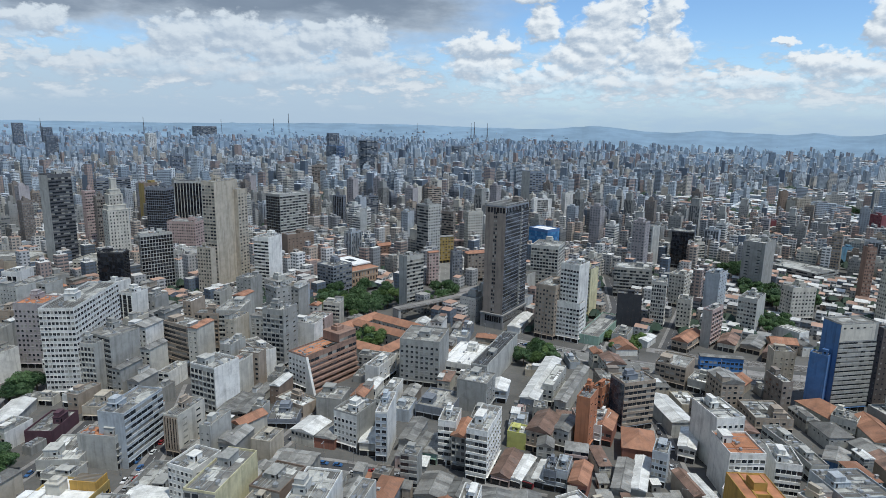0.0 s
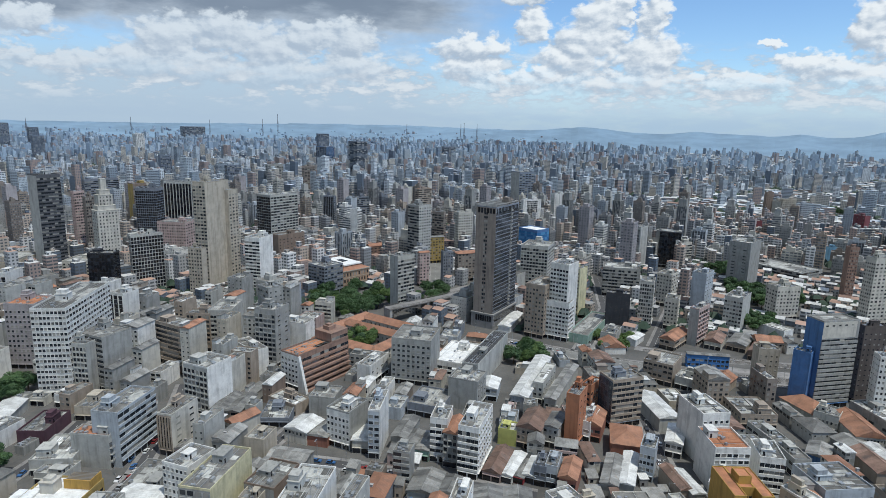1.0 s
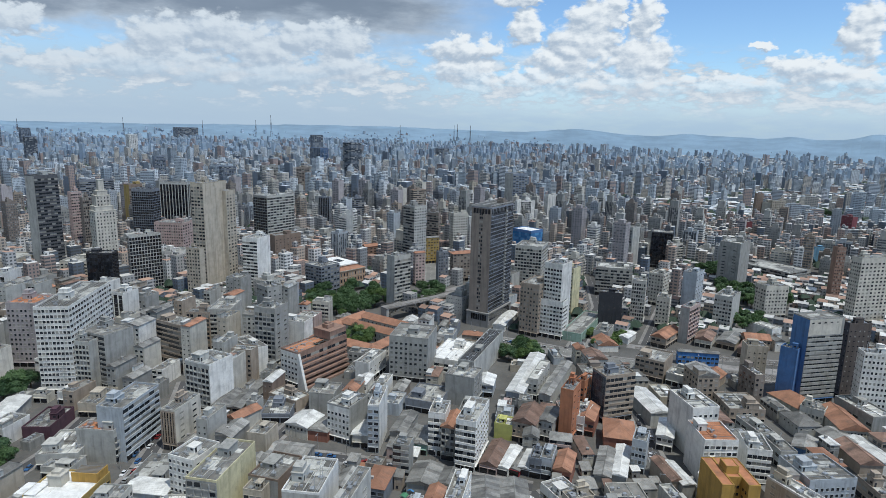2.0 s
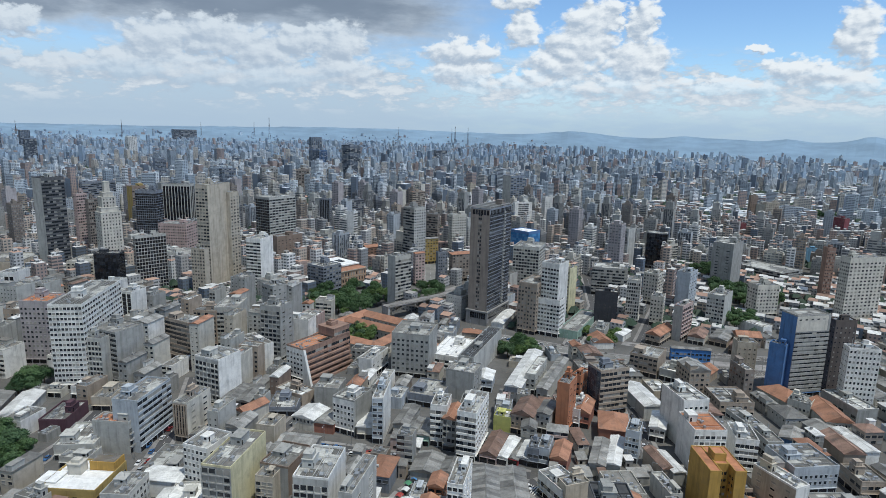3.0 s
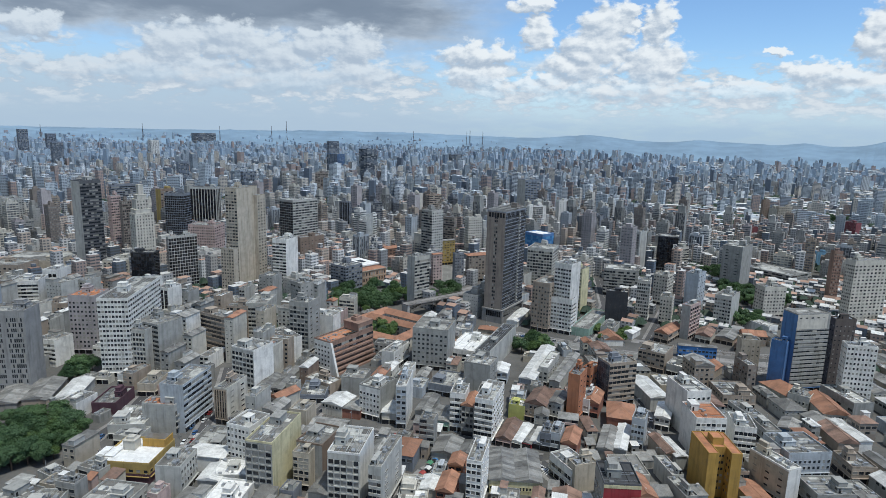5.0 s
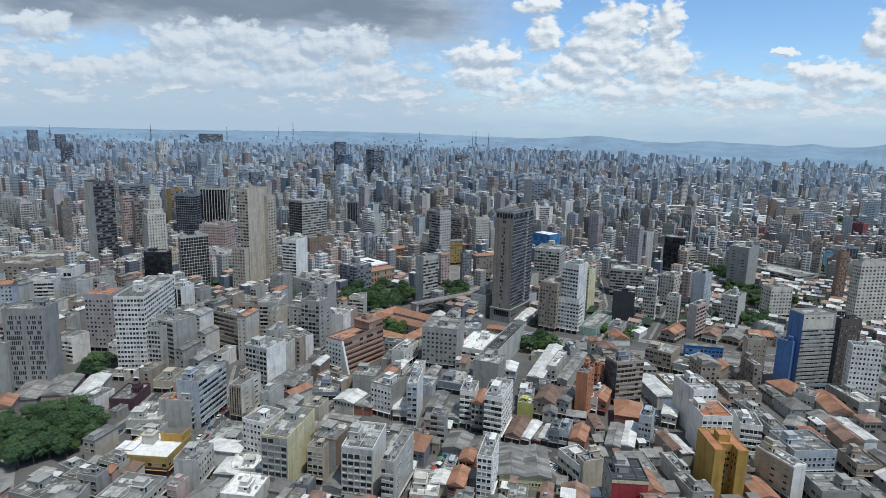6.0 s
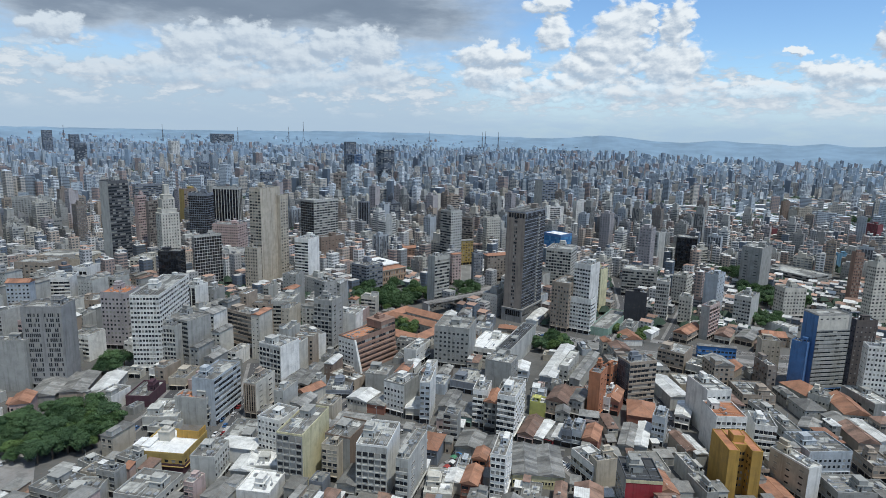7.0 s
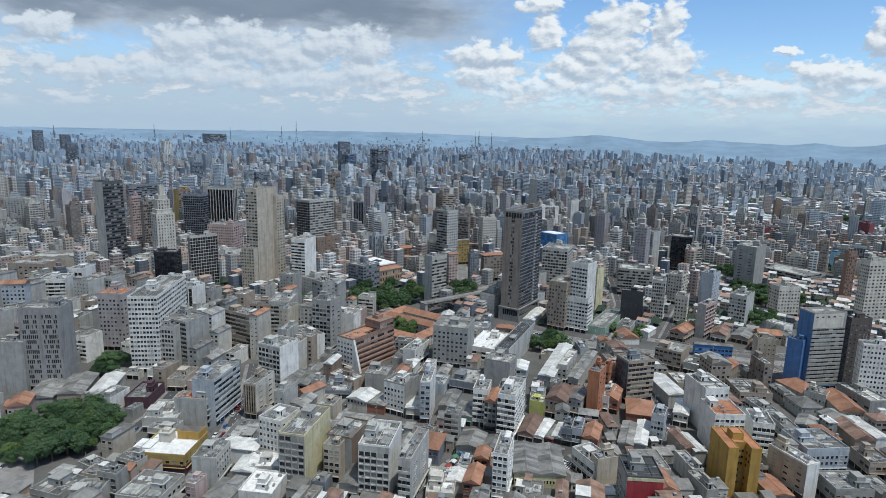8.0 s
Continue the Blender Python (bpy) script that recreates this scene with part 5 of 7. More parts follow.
tower(157.8, 261.8, 6.1, 11.7, 14.9, 9.0, left="wide:4", right="wide:4", walls="tan", label="tan block with a flat roof")
tower(129.5, 233.3, 8.3, 17.2, 14.9, 10.0, left="wide:4", right="win:6", walls="grey", label="grey block with a dark stained roof")
tower(151.0, 454.0, 63.8, 21.6, 11.4, 6.1, left="win:5", right="blank", walls="cream", roof="tiles", label="old cream town house under tiles")
tower(167.3, 452.6, 57.9, 26.4, 12.9, 5.6, left="win:5", right="blank", walls="tan", roof="sheet", label="old tan town house under sheeting")
tower(170.8, 437.5, 59.3, 26.1, 7.3, 6.8, left="win:3", right="win:3", walls="brown", roof="tiles", label="old brown town house under tiles")
tower(205.8, 485.0, 33.0, 11.2, 22.8, 8.0, left="blank", right="blank", walls="white", roof="pale", clutter=0, label="low hall with a bright white roof")
tower(117.4, 447.6, 55.1, 29.0, 11.1, 8.0, left="wide:3", right="wide:3", walls="tan", roof="clay", label="low tan building under orange tiles")
tower(100.2, 384.2, 61.9, 21.8, 17.9, 14.3, left="wide:6", right="blank", walls="tan", label="tan office block with stained walls")
tower(115.4, 376.2, 58.8, 12.6, 16.0, 8.0, left="wide:4", right="blank", walls="pale", roof="pale", label="low pale building with a white roof edge")
tower(132.3, 381.8, 52.5, 14.3, 12.1, 6.0, left="blank", right="blank", walls="tan", roof="clay", label="low building under orange tiles")
tower(57.5, 450.5, 67.0, 61.5, 15.0, 7.0, left="blank", right="blank", walls="green", roof="deck", clutter=0, label="low green canopy building beside the street")
tower(1.3, 465.9, 74.7, 39.1, 9.5, 5.0, left="blank", right="blank", walls="white", roof="white", label="white roofed kiosk by the avenue")
tower(77.9, 455.1, 69.5, 20.9, 11.1, 8.0, left="band:3", right="blank", walls="pale", label="small pale building on a car park")
tower(91.9, 453.1, 58.3, 16.6, 9.0, 5.0, left="blank", right="blank", walls="white", roof="white", label="white canopy on a car park")
tower(176.6, 458.5, -4.3, 17.1, 12.0, 8.0, left="blank", right="win:6", walls="tan", roof="clay", base=1.0, label="tan row house under orange tiles")
tower(-279.1, 237.9, 28.6, 9.6, 14.0, 9.0, left="blank", right="win:4", walls="pink", roof="clay", base=1.0, label="pink house under an orange roof")

# towers that stand out in the middle distance and beyond
tower(-270.8, 529.2, 78.6, 32.2, 13.3, 100.2, left="wide:4", right="blank", walls="beige", clutter=2, label="tall beige slab with a blank end wall")
tower(-261.4, 553.7, 76.8, 13.0, 12.0, 91.3, left="blank", right="win:3", walls="beige", clutter=1, label="beige wing of a tall office slab")
tower(-265.3, 507.3, 83.1, 7.0, 13.5, 45.5, left="win:5", right="blank", walls="beige", label="lower beige block before a tall slab")
tower(-453.4, 553.7, 66.8, 21.9, 16.6, 99.1, left="blank", right="louver:7", walls="pale", right_walls="dark", roof="tar", clutter=1, floor=3.4, label="dark banded glass tower with a pale blank flank")
tower(-461.2, 610.9, 66.6, 11.4, 6.5, 77.2, left="small:3", right="wide:5", walls="pink", label="pinkish apartment tower with wide windows")
tower(-441.0, 600.9, 65.8, 13.2, 5.4, 73.4, left="small:3", right="grid:6", walls="taupe", label="grey brown apartment tower with a window grid")
tower(-683.4, 919.2, 61.3, 54.1, 9.6, 56.8, left="band:3", right="band:12", walls="slate", clutter=1, label="broad dark office slab with ribbon windows")
tower(-504.2, 775.5, 62.7, 19.0, 12.7, 69.2, left="blank", right="wide:5", walls="golden", right_walls="brown", clutter=1, label="ochre brown office tower with dark windows")
tower(-428.3, 704.9, 92.9, 18.3, 25.6, 72.4, left="lattice:10", right="lattice:5", walls="slate", roof="tar", label="dark gridded glass office box")
tower(-417.8, 768.3, 96.2, 15.5, 36.1, 75.2, left="stripe:9", right="stripe:3", walls="pale", roof="tar", clutter=1, label="black tower with pale vertical strips")
tower(-336.6, 607.6, 90.5, 23.9, 31.1, 49.3, left="win:12", right="win:5", walls="pink", roof="deck", label="ornate pinkish stone block with a cornice")
tower(-329.9, 507.1, 52.5, 27.4, 5.5, 53.7, left="lattice:5", right="lattice:11", walls="pale", roof="pale", clutter=2, floor=3.2, label="black glazed block with a pale lattice grid")
tower(-324.5, 474.8, 101.8, 12.0, 20.2, 45.4, left="smoke:9", right="smoke:3", walls="black", roof="deck", clutter=1, label="low black glass block")
# Walls in steel below: dark towers paled by haze put into the paint.
tower(-629.5, 1299.9, 55.6, 34.0, 12.1, 58.0, left="band:3", right="wide:6", walls="steel", clutter=0, label="slate blue glazed tower")
tower(-825.3, 1364.7, 61.0, 27.4, 9.9, 72.1, left="blank", right="wide:6", walls="steel", clutter=0, label="dark blue glass tower")
tower(-531.9, 1288.6, 52.2, 38.4, 9.7, 63.0, left="win:4", right="wide:7", walls="grey", clutter=1, label="grey glazed office tower")
tower(-463.7, 1261.3, 48.0, 51.1, 12.8, 63.1, left="win:4", right="wide:8", walls="taupe", clutter=1, label="broad grey brown apartment slab")
tower(-549.7, 1759.8, 62.2, 33.3, 42.7, 86.6, left="wide:6", right="wide:6", walls="steel", right_walls="cobalt", clutter=0, label="dark and blue glass tower pair")
tower(-648.1, 1990.9, 47.9, 39.2, 15.0, 119.9, left="wide:5", right="wide:5", walls="steel", clutter=0, label="dark office tower behind a blue one")
tower(-425.6, 1639.1, 59.4, 40.0, 33.1, 107.6, left="band:5", right="band:6", walls="steel", right_walls="steel", clutter=1, label="tall dark grey tower pair")
tower(-140.7, 912.3, 43.6, 23.8, 10.7, 61.1, left="win:3", right="band:7", walls="tan", roof="terrace", label="tan apartment tower with a reddish top")
tower(-97.7, 645.7, 53.3, 17.9, 17.0, 71.2, left="band:5", right="win:5", walls="grey", right_walls="pale", label="grey apartment tower in two offset slabs")
tower(-83.5, 748.3, 68.2, 6.2, 15.6, 50.4, left="band:5", right="win:3", walls="taupe", label="grey brown block with banded balconies")
tower(-156.3, 1333.9, 51.6, 36.4, 29.0, 50.9, left="wide:5", right="wide:5", walls="steel", clutter=1, label="dark glass apartment tower")
tower(9.1, 1112.7, 39.4, 34.2, 22.8, 76.0, left="blank", right="wide:5", walls="pale", right_walls="steel", clutter=1, label="slim tower with a pale flank and slate front")
tower(15.1, 922.6, 23.9, 28.8, 8.2, 49.1, left="blank", right="inset", walls="white", roof="pale", label="white framed block with a glazed panel")
tower(64.6, 990.5, 26.2, 28.7, 11.0, 52.5, left="small:3", right="small:5", walls="white", label="white apartment tower with a stepped top")
tower(27.1, 682.1, 49.6, 21.2, 25.9, 44.2, left="azure:9", right="azure:6", walls="blue", roof="bright", clutter=0, label="bright blue glass office with a white roof")
tower(143.2, 713.2, 50.6, 16.4, 26.5, 47.5, left="strips:8", right="blank", walls="pale", label="pale grey slab with dark window strips")
tower(429.6, 1112.4, 8.9, 12.3, 7.1, 55.0, left="blank", right="small:3", walls="brown", clutter=1, label="slim dark brown tower")
tower(449.1, 1093.9, 2.7, 21.8, 12.4, 45.8, left="small:2", right="win:6", walls="beige", label="beige apartment tower with small windows")
tower(357.9, 979.1, -0.0, 17.8, 11.8, 23.4, left="blank", right="blank", walls="crimson", clutter=1, label="dull red windowless block")
tower(502.0, 947.9, 27.2, 11.0, 17.4, 40.1, left="small:4", right="blank", walls="crimson", clutter=1, label="dull red block with small windows")
tower(323.9, 885.0, -0.1, 20.8, 8.6, 12.3, left="blank", right="blank", walls="teal", clutter=0, label="low teal rendered block")
tower(385.6, 805.0, -5.5, 11.8, 9.2, 18.1, left="blank", right="blank", walls="sky", clutter=1, label="sky blue rendered block")
tower(308.9, 608.7, 3.2, 8.0, 7.5, 52.8, left="blank", right="win:4", walls="russet", label="red brown apartment tower")
tower(-1746.6, 1920.5, 67.1, 31.7, 11.2, 132.2, left="wide:3", right="wide:6", walls="steel", clutter=0, label="far dark office tower")
tower(-1748.0, 2052.2, 70.3, 34.1, 13.8, 117.2, left="wide:3", right="wide:6", walls="steel", clutter=0, label="far dark twin tower")
tower(-1481.0, 1754.2, 70.0, 34.6, 11.8, 97.1, left="band:3", right="band:6", walls="steel", clutter=0, label="far slate apartment slab")
tower(-1848.5, 3256.6, 49.5, 127.6, 34.4, 120.3, left="band:3", right="band:10", walls="steel", clutter=0, label="broad dark slab on the ridge")
tower(-1306.7, 2007.2, 67.9, 32.9, 18.6, 104.6, left="win:4", right="win:5", walls="white", clutter=0, label="tall white apartment tower")
tower(-263.1, 2277.8, 31.5, 47.4, 20.3, 78.9, left="band:3", right="band:7", walls="steel", clutter=0, label="grey slab above the crowd")
tower(-65.7, 1141.0, 33.2, 11.2, 10.8, 55.4, left="win:3", right="win:3", walls="beige", label="slim beige apartment tower")
tower(-61.6, 710.2, 34.7, 19.1, 9.6, 56.4, left="win:3", right="win:6", walls="cream", label="cream apartment tower with setbacks")
tower(-186.2, 730.1, 69.0, 8.7, 10.4, 52.3, left="blank", right="band:4", walls="white", label="white slab with glazed flank")
tower(-253.6, 856.8, 76.2, 6.6, 17.2, 52.4, left="fins:6", right="win:3", walls="slate", label="blue grey glazed block")
tower(-233.1, 883.2, 39.5, 25.7, 10.1, 48.6, left="win:3", right="band:8", walls="slate", label="dark blue grey office block")
tower(319.9, 1200.5, 15.1, 10.6, 6.1, 54.9, left="small:3", right="small:3", walls="pale", label="pale slim tower on a broad one")
tower(196.7, 746.9, 30.2, 17.6, 14.9, 25.4, left="band:5", right="band:5", walls="cream", label="cream block with ribbon windows")
tower(118.6, 420.0, -1.8, 26.4, 4.7, 9.3, left="win:3", right="wide:10", walls="azure", roof="sheet", clutter=0, base=0.6, label="low bright blue building beside the tracks")
tower(-52.1, 610.7, 29.6, 26.6, 8.5, 29.0, left="win:3", right="win:7", walls="taupe", roof="clay-hip", label="old stone block under steep clay tiles")
tower(-91.6, 687.0, 32.4, 17.9, 8.0, 30.1, left="win:2", right="win:5", walls="golden", roof="sheet", label="ochre town house under grey sheeting")
tower(-65.9, 599.4, 31.0, 10.4, 5.6, 33.0, left="blank", right="win:4", walls="slate", label="narrow slate grey block")
tower(-87.1, 586.7, 38.1, 10.7, 4.6, 33.3, left="win:3", right="win:3", walls="pink", roof="clay", label="pinkish old town house")
tower(-121.4, 601.1, 51.1, 6.2, 5.5, 25.2, left="win:3", right="win:3", walls="cream", label="cream apartment block beside a tower")
tower(-155.4, 665.5, 42.8, 24.6, 9.2, 21.0, left="win:3", right="win:5", walls="russet", roof="clay", label="russet wing under clay tiles")

# ---------------------------------------------------------------- buildings with a shape of their own
def gold_block():
    """The ochre block with a deep light well in its front and a clay coloured roof."""
    thing = tagged(new("building"), "ochre yellow block with a deep light well and clay coloured roof", "building")
    thing.matrix_world = pose(83.8, 234.1, 0, 0, 0, 6.0)
    claim(83.8, 234.1, 6.0, 15.0, 20.0)
    wall, h = paint("ochre"), 24.0
    for name, x0, y0, x1, y1, z in (("left_wing", 0, 0, 4.6, 19.7, h), ("right_wing", 10.0, 0, 14.6, 19.7, h), ("rear_block", 4.6, 5.5, 10.0, 19.7, h), ("lift_tower", 4.9, 8.0, 9.8, 14.0, h + 3.0)):
        part(name, boxes(name, [(x0, y0, 0, x1, y1, z)], wall), thing)
        part("roof_terrace", boxes("roof_terrace", [(x0 + 0.3, y0 + 0.3, z, x1 - 0.3, y1 - 0.3, z + 0.06)], TERRACE), thing)
        rim = [(x0, y0, z, x1, y0 + 0.3, z + 0.4), (x0, y1 - 0.3, z, x1, y1, z + 0.4), (x0, y0 + 0.3, z, x0 + 0.3, y1 - 0.3, z + 0.4), (x1 - 0.3, y0 + 0.3, z, x1, y1 - 0.3, z + 0.4)]
        part("parapet", boxes("parapet", rim, wall), thing)
    pane = boxes("window", [(-0.5, -0.03, 0, 0.5, 0.05, 1.2)], GLASS)
    for k in range(6):
        for px in (6.0, 7.4, 8.8):
            part("window", pane, thing, at=(px, 5.5, 4.0 + 3.1 * k))
        for py in (1.6, 3.8):
            for px, turn in ((4.6, 90), (10.0, -90)):
                w = part("window", pane, thing)
                w.matrix_local = pose(px, py, 4.0 + 3.1 * k, 0, 0, turn)
    return thing


gold_block()


def high_tower_details(thing, w, d, h):
    """The open crown, the column of balconies and the glazed base of the tallest tower."""
    openings, bars = [], []
    for k in range(15):
        a = 1.2 + k * (w - 2.4) / 15
        openings.append((a, -0.06, h - 5.2, a + (w - 2.4) / 15 - 0.7, 0.02, h - 1.3))
    for k in range(6):
        a = 1.0 + k * (d - 2.0) / 6
        openings.append((-0.06, a, h - 5.2, 0.02, a + (d - 2.0) / 6 - 0.6, h - 1.3))
    stuff("crown_grille", boxes("crown_grille", openings, GLASS_DARK), thing)
    for k in range(12):
        a = 0.4 + k * (w - 1.0) / 11
        bars.append((a, 0.4, h + 0.02, a + 0.3, d - 0.4, h + 1.1))
    for q in (0.5, d / 2, d - 0.9):
        bars.append((0.4, q, h + 1.1, w - 0.4, q + 0.4, h + 1.5))
    stuff("roof_frame", boxes("roof_frame", bars, CONCRETE), thing)
    for k in range(27):
        z = 14 + 2.9 * k
        part("balcony", boxes("balcony", [(w * 0.64, -0.9, z, w * 0.64 + 2.6, 0, z + 1.3), (w * 0.64, -0.9, z + 1.3, w * 0.64 + 0.3, 0, z + 2.4)], paint("grey")), thing)
    part("podium", boxes("podium", [(-1.2, -1.2, 0, w + 1.0, d + 1.0, 11.0), (-1.6, -1.6, 11.0, w + 1.4, d + 1.4, 11.8)], paint("stone")), thing)
    panes = [(0.4 + 2.0 * k, -1.28, 5.5, 2.0 + 2.0 * k, -1.18, 10.2) for k in range(int(w / 2.0) - 1)] + [(-1.28, 0.4 + 2.0 * k, 5.5, -1.18, 2.0 + 2.0 * k, 10.2) for k in range(int(d / 2.0) - 1)]
    stuff("podium_glazing", boxes("podium_glazing", panes, GLASS_DARK), thing)


high_tower_details(HIGH_TOWER, 40.0, 17.0, 95.0)


def stepped_block_details(thing):
    """The taller rear part, the sloping white end and the clay terrace of the brown banded block."""
    russet, white = paint("russet"), paint("white")
    rear = part("rear_block", boxes("rear_block", [(27.0, 0.2, 22.4, 41.4, 14.0, 27.6), (26.8, 0.0, 27.4, 41.6, 14.2, 28.0)], russet), thing)
    blocks, skins = stacked("right", 14.0, 22.0, 27.4, "band:4", russet, 3.1)
    stuff("glazing", boxes("glazing", [(b[0] + 27.2, b[1] + 0.15, b[2], b[3] + 27.2, b[4] + 0.15, b[5], *b[6:]) for b in blocks], *skins), rear)
    part("stair_house", boxes("stair_house", [(30, 5, 28.0, 36, 10, 30.5), (31, 6, 30.5, 34, 9, 31.6)], russet), thing)
    foot = [(-0.05, -6.5, 0), (-0.05, 0.0, 0), (-0.05, 0.0, 21.5), (-0.05, -0.6, 21.5)]
    verts = foot + [(1.6, q[1], q[2]) for q in foot]
    part("buttress_wall", solid("buttress_wall", verts, [(0, 1, 2, 3), (7, 6, 5, 4), (0, 4, 5, 1), (3, 2, 6, 7), (0, 3, 7, 4)], white), thing)
    for k in range(6):
        out = 6.0 * (1 - (k + 1) / 7)
        part("balcony_tier", boxes("balcony_tier", [(1.6, -out, 3.1 * k, 40.0, 0, 3.1 * k + 1.3)], russet), thing)
    part("terrace", boxes("terrace", [(2.0, 1.0, 21.7, 26.5, 13.4, 21.78)], TERRACE), thing)


stepped_block_details(STEPPED)


def yellow_house_details(thing):
    """Tank house, rear wing and plum ground floor of the yellow corner house."""
    gold, pale = paint("ochre"), paint("cream")
    part("tank_house", boxes("tank_house", [(11, 13, 9.0, 16, 18.5, 13.6), (10.7, 12.7, 13.6, 16.3, 18.8, 14.0), (12, 14, 14.0, 15, 17.5, 15.2)], pale), thing)
    part("rear_wing", boxes("rear_wing", [(15, 0.4, 9.0, 22, 11.5, 12.4), (15, 0.4, 12.4, 22, 0.8, 13.2), (15, 0.8, 12.4, 15.4, 11.5, 13.2)], gold), thing)
    stuff("roof_screens", boxes("roof_screens", [(15.6 + 0.9 * k, 1.2, 12.4, 15.75 + 0.9 * k, 11.2, 13.0) for k in range(7)], METAL), thing)
    part("ground_floor", boxes("ground_floor", [(-0.12, -0.12, 0.0, 22.4, 0.0, 4.4), (-0.12, 0.0, 0.0, 0.0, 23.8, 4.4)], paint("plum")), thing)
    part("canopy", boxes("canopy", [(4, 19, 9.6, 12, 27.5, 9.9)], BRIGHT), thing)


yellow_house_details(YELLOW)


def deco_tower():
    """The white tower that steps back to a slim lantern."""
    thing = tagged(new("building"), "white stepped tower with a slim lantern top", "building")
    thing.matrix_world = pose(-397.2, 558.4, 0, 0, 0, 54.9)
    claim(-397.2, 558.4, 54.9, 19.2, 15.0)
    wall = paint("cream")
    for name, x0, y0, x1, y1, z0, z1 in (("lower_shaft", 0, 0, 19.2, 15, 0, 66.0), ("shoulder", 1.2, 0.8, 17.6, 14, 66.0, 70.5), ("upper_shaft", 2.6, 1.6, 15.6, 13, 70.5, 81.0), ("upper_shoulder", 4.2, 2.6, 13.8, 11.6, 81.0, 85.5), ("lantern", 6.6, 4.2, 11.6, 9.6, 85.5, 96.0)):
        part(name, boxes(name, [(x0, y0, z0, x1, y1, z1), (x0 - 0.25, y0 - 0.25, z1 - 0.6, x1 + 0.25, y1 + 0.25, z1 - 0.1)], wall), thing)
    part("flagpole", boxes("flagpole", [(8.9, 6.8, 96.0, 9.2, 7.1, 104.0)], METAL), thing)
    panes = []
    for x0, x1, y, z0, z1 in ((0.8, 18.4, 0.0, 6.0, 64.0), (3.0, 15.0, 1.6, 71.0, 79.5)):
        n = int((x1 - x0) / 2.9)
        z = z0
        while z < z1:
            for k in range(n):
                a = x0 + (k + 0.3) * (x1 - x0) / n
                panes.append((a, y - 0.05, z, a + 1.1, y + 0.03, z + 1.7))
            z += 3.3
    for k in range(18):
        for q in (2.0, 6.5, 11.0):
            panes.append((-0.05, q, 6 + 3.3 * k, 0.03, q + 1.2, 7.7 + 3.3 * k))
    stuff("glazing", boxes("glazing", panes, GLASS), thing)


deco_tower()


def palace():
    """An ochre palace with two rows of tall windows under a clay skirt roof and a white flat top."""
    thing = tagged(new("palace"), "ochre palace under clay tiles with a white flat top", "building")
    thing.matrix_world = pose(-154.6, 557.7, 0, 0, 0, 53.6)
    w, d, h = 31.0, 44.0, 17.5
    claim(-154.6, 557.7, 53.6, w, d)
    wall = paint("terracotta")
    part("wall", boxes("wall", [(0, 0, 0, w, d, h)], wall), thing)
    part("cornice", boxes("cornice", [(-0.7, -0.7, h, w + 0.7, d + 0.7, h + 0.8), (-0.3, -0.3, 5.4, w + 0.3, d + 0.3, 5.8), (-0.3, -0.3, 11.2, w + 0.3, d + 0.3, 11.6)], paint("beige")), thing)
    z0, z1, i = h + 0.8, h + 4.0, 7.0
    ring = [(-0.4, -0.4, z0), (w + 0.4, -0.4, z0), (w + 0.4, d + 0.4, z0), (-0.4, d + 0.4, z0), (i, i, z1), (w - i, i, z1), (w - i, d - i, z1), (i, d - i, z1)]
    part("roof", solid("roof", ring, [(0, 1, 5, 4), (1, 2, 6, 5), (2, 3, 7, 6), (3, 0, 4, 7), (4, 5, 6, 7)], TILES_RED), thing)
    top = part("white_roof", boxes("white_roof", [(i - 2.2, i - 2.2, z1 + 0.2, w - i + 2.2, d - i + 2.2, z1 + 1.4)], BRIGHT), thing)
    part("skylight", boxes("skylight", [(w / 2 - 3, d / 2 - 5, z1 + 1.4, w / 2 + 3, d / 2 + 5, z1 + 1.9)], GLASS_DARK), top)
    pane = boxes("window", [(0, -0.05, 0, 1.5, 0.05, 3.0)], GLASS)
    for z in (1.4, 7.0, 12.8):
        for k in range(9):
            part("window", pane, thing, at=(1.2 + 3.4 * k, 0, z))
        for k in range(12):
            q = part("window", pane, thing)
            q.matrix_local = pose(0, 3.2 + 3.6 * k, z, 0, 0, -90)


palace()


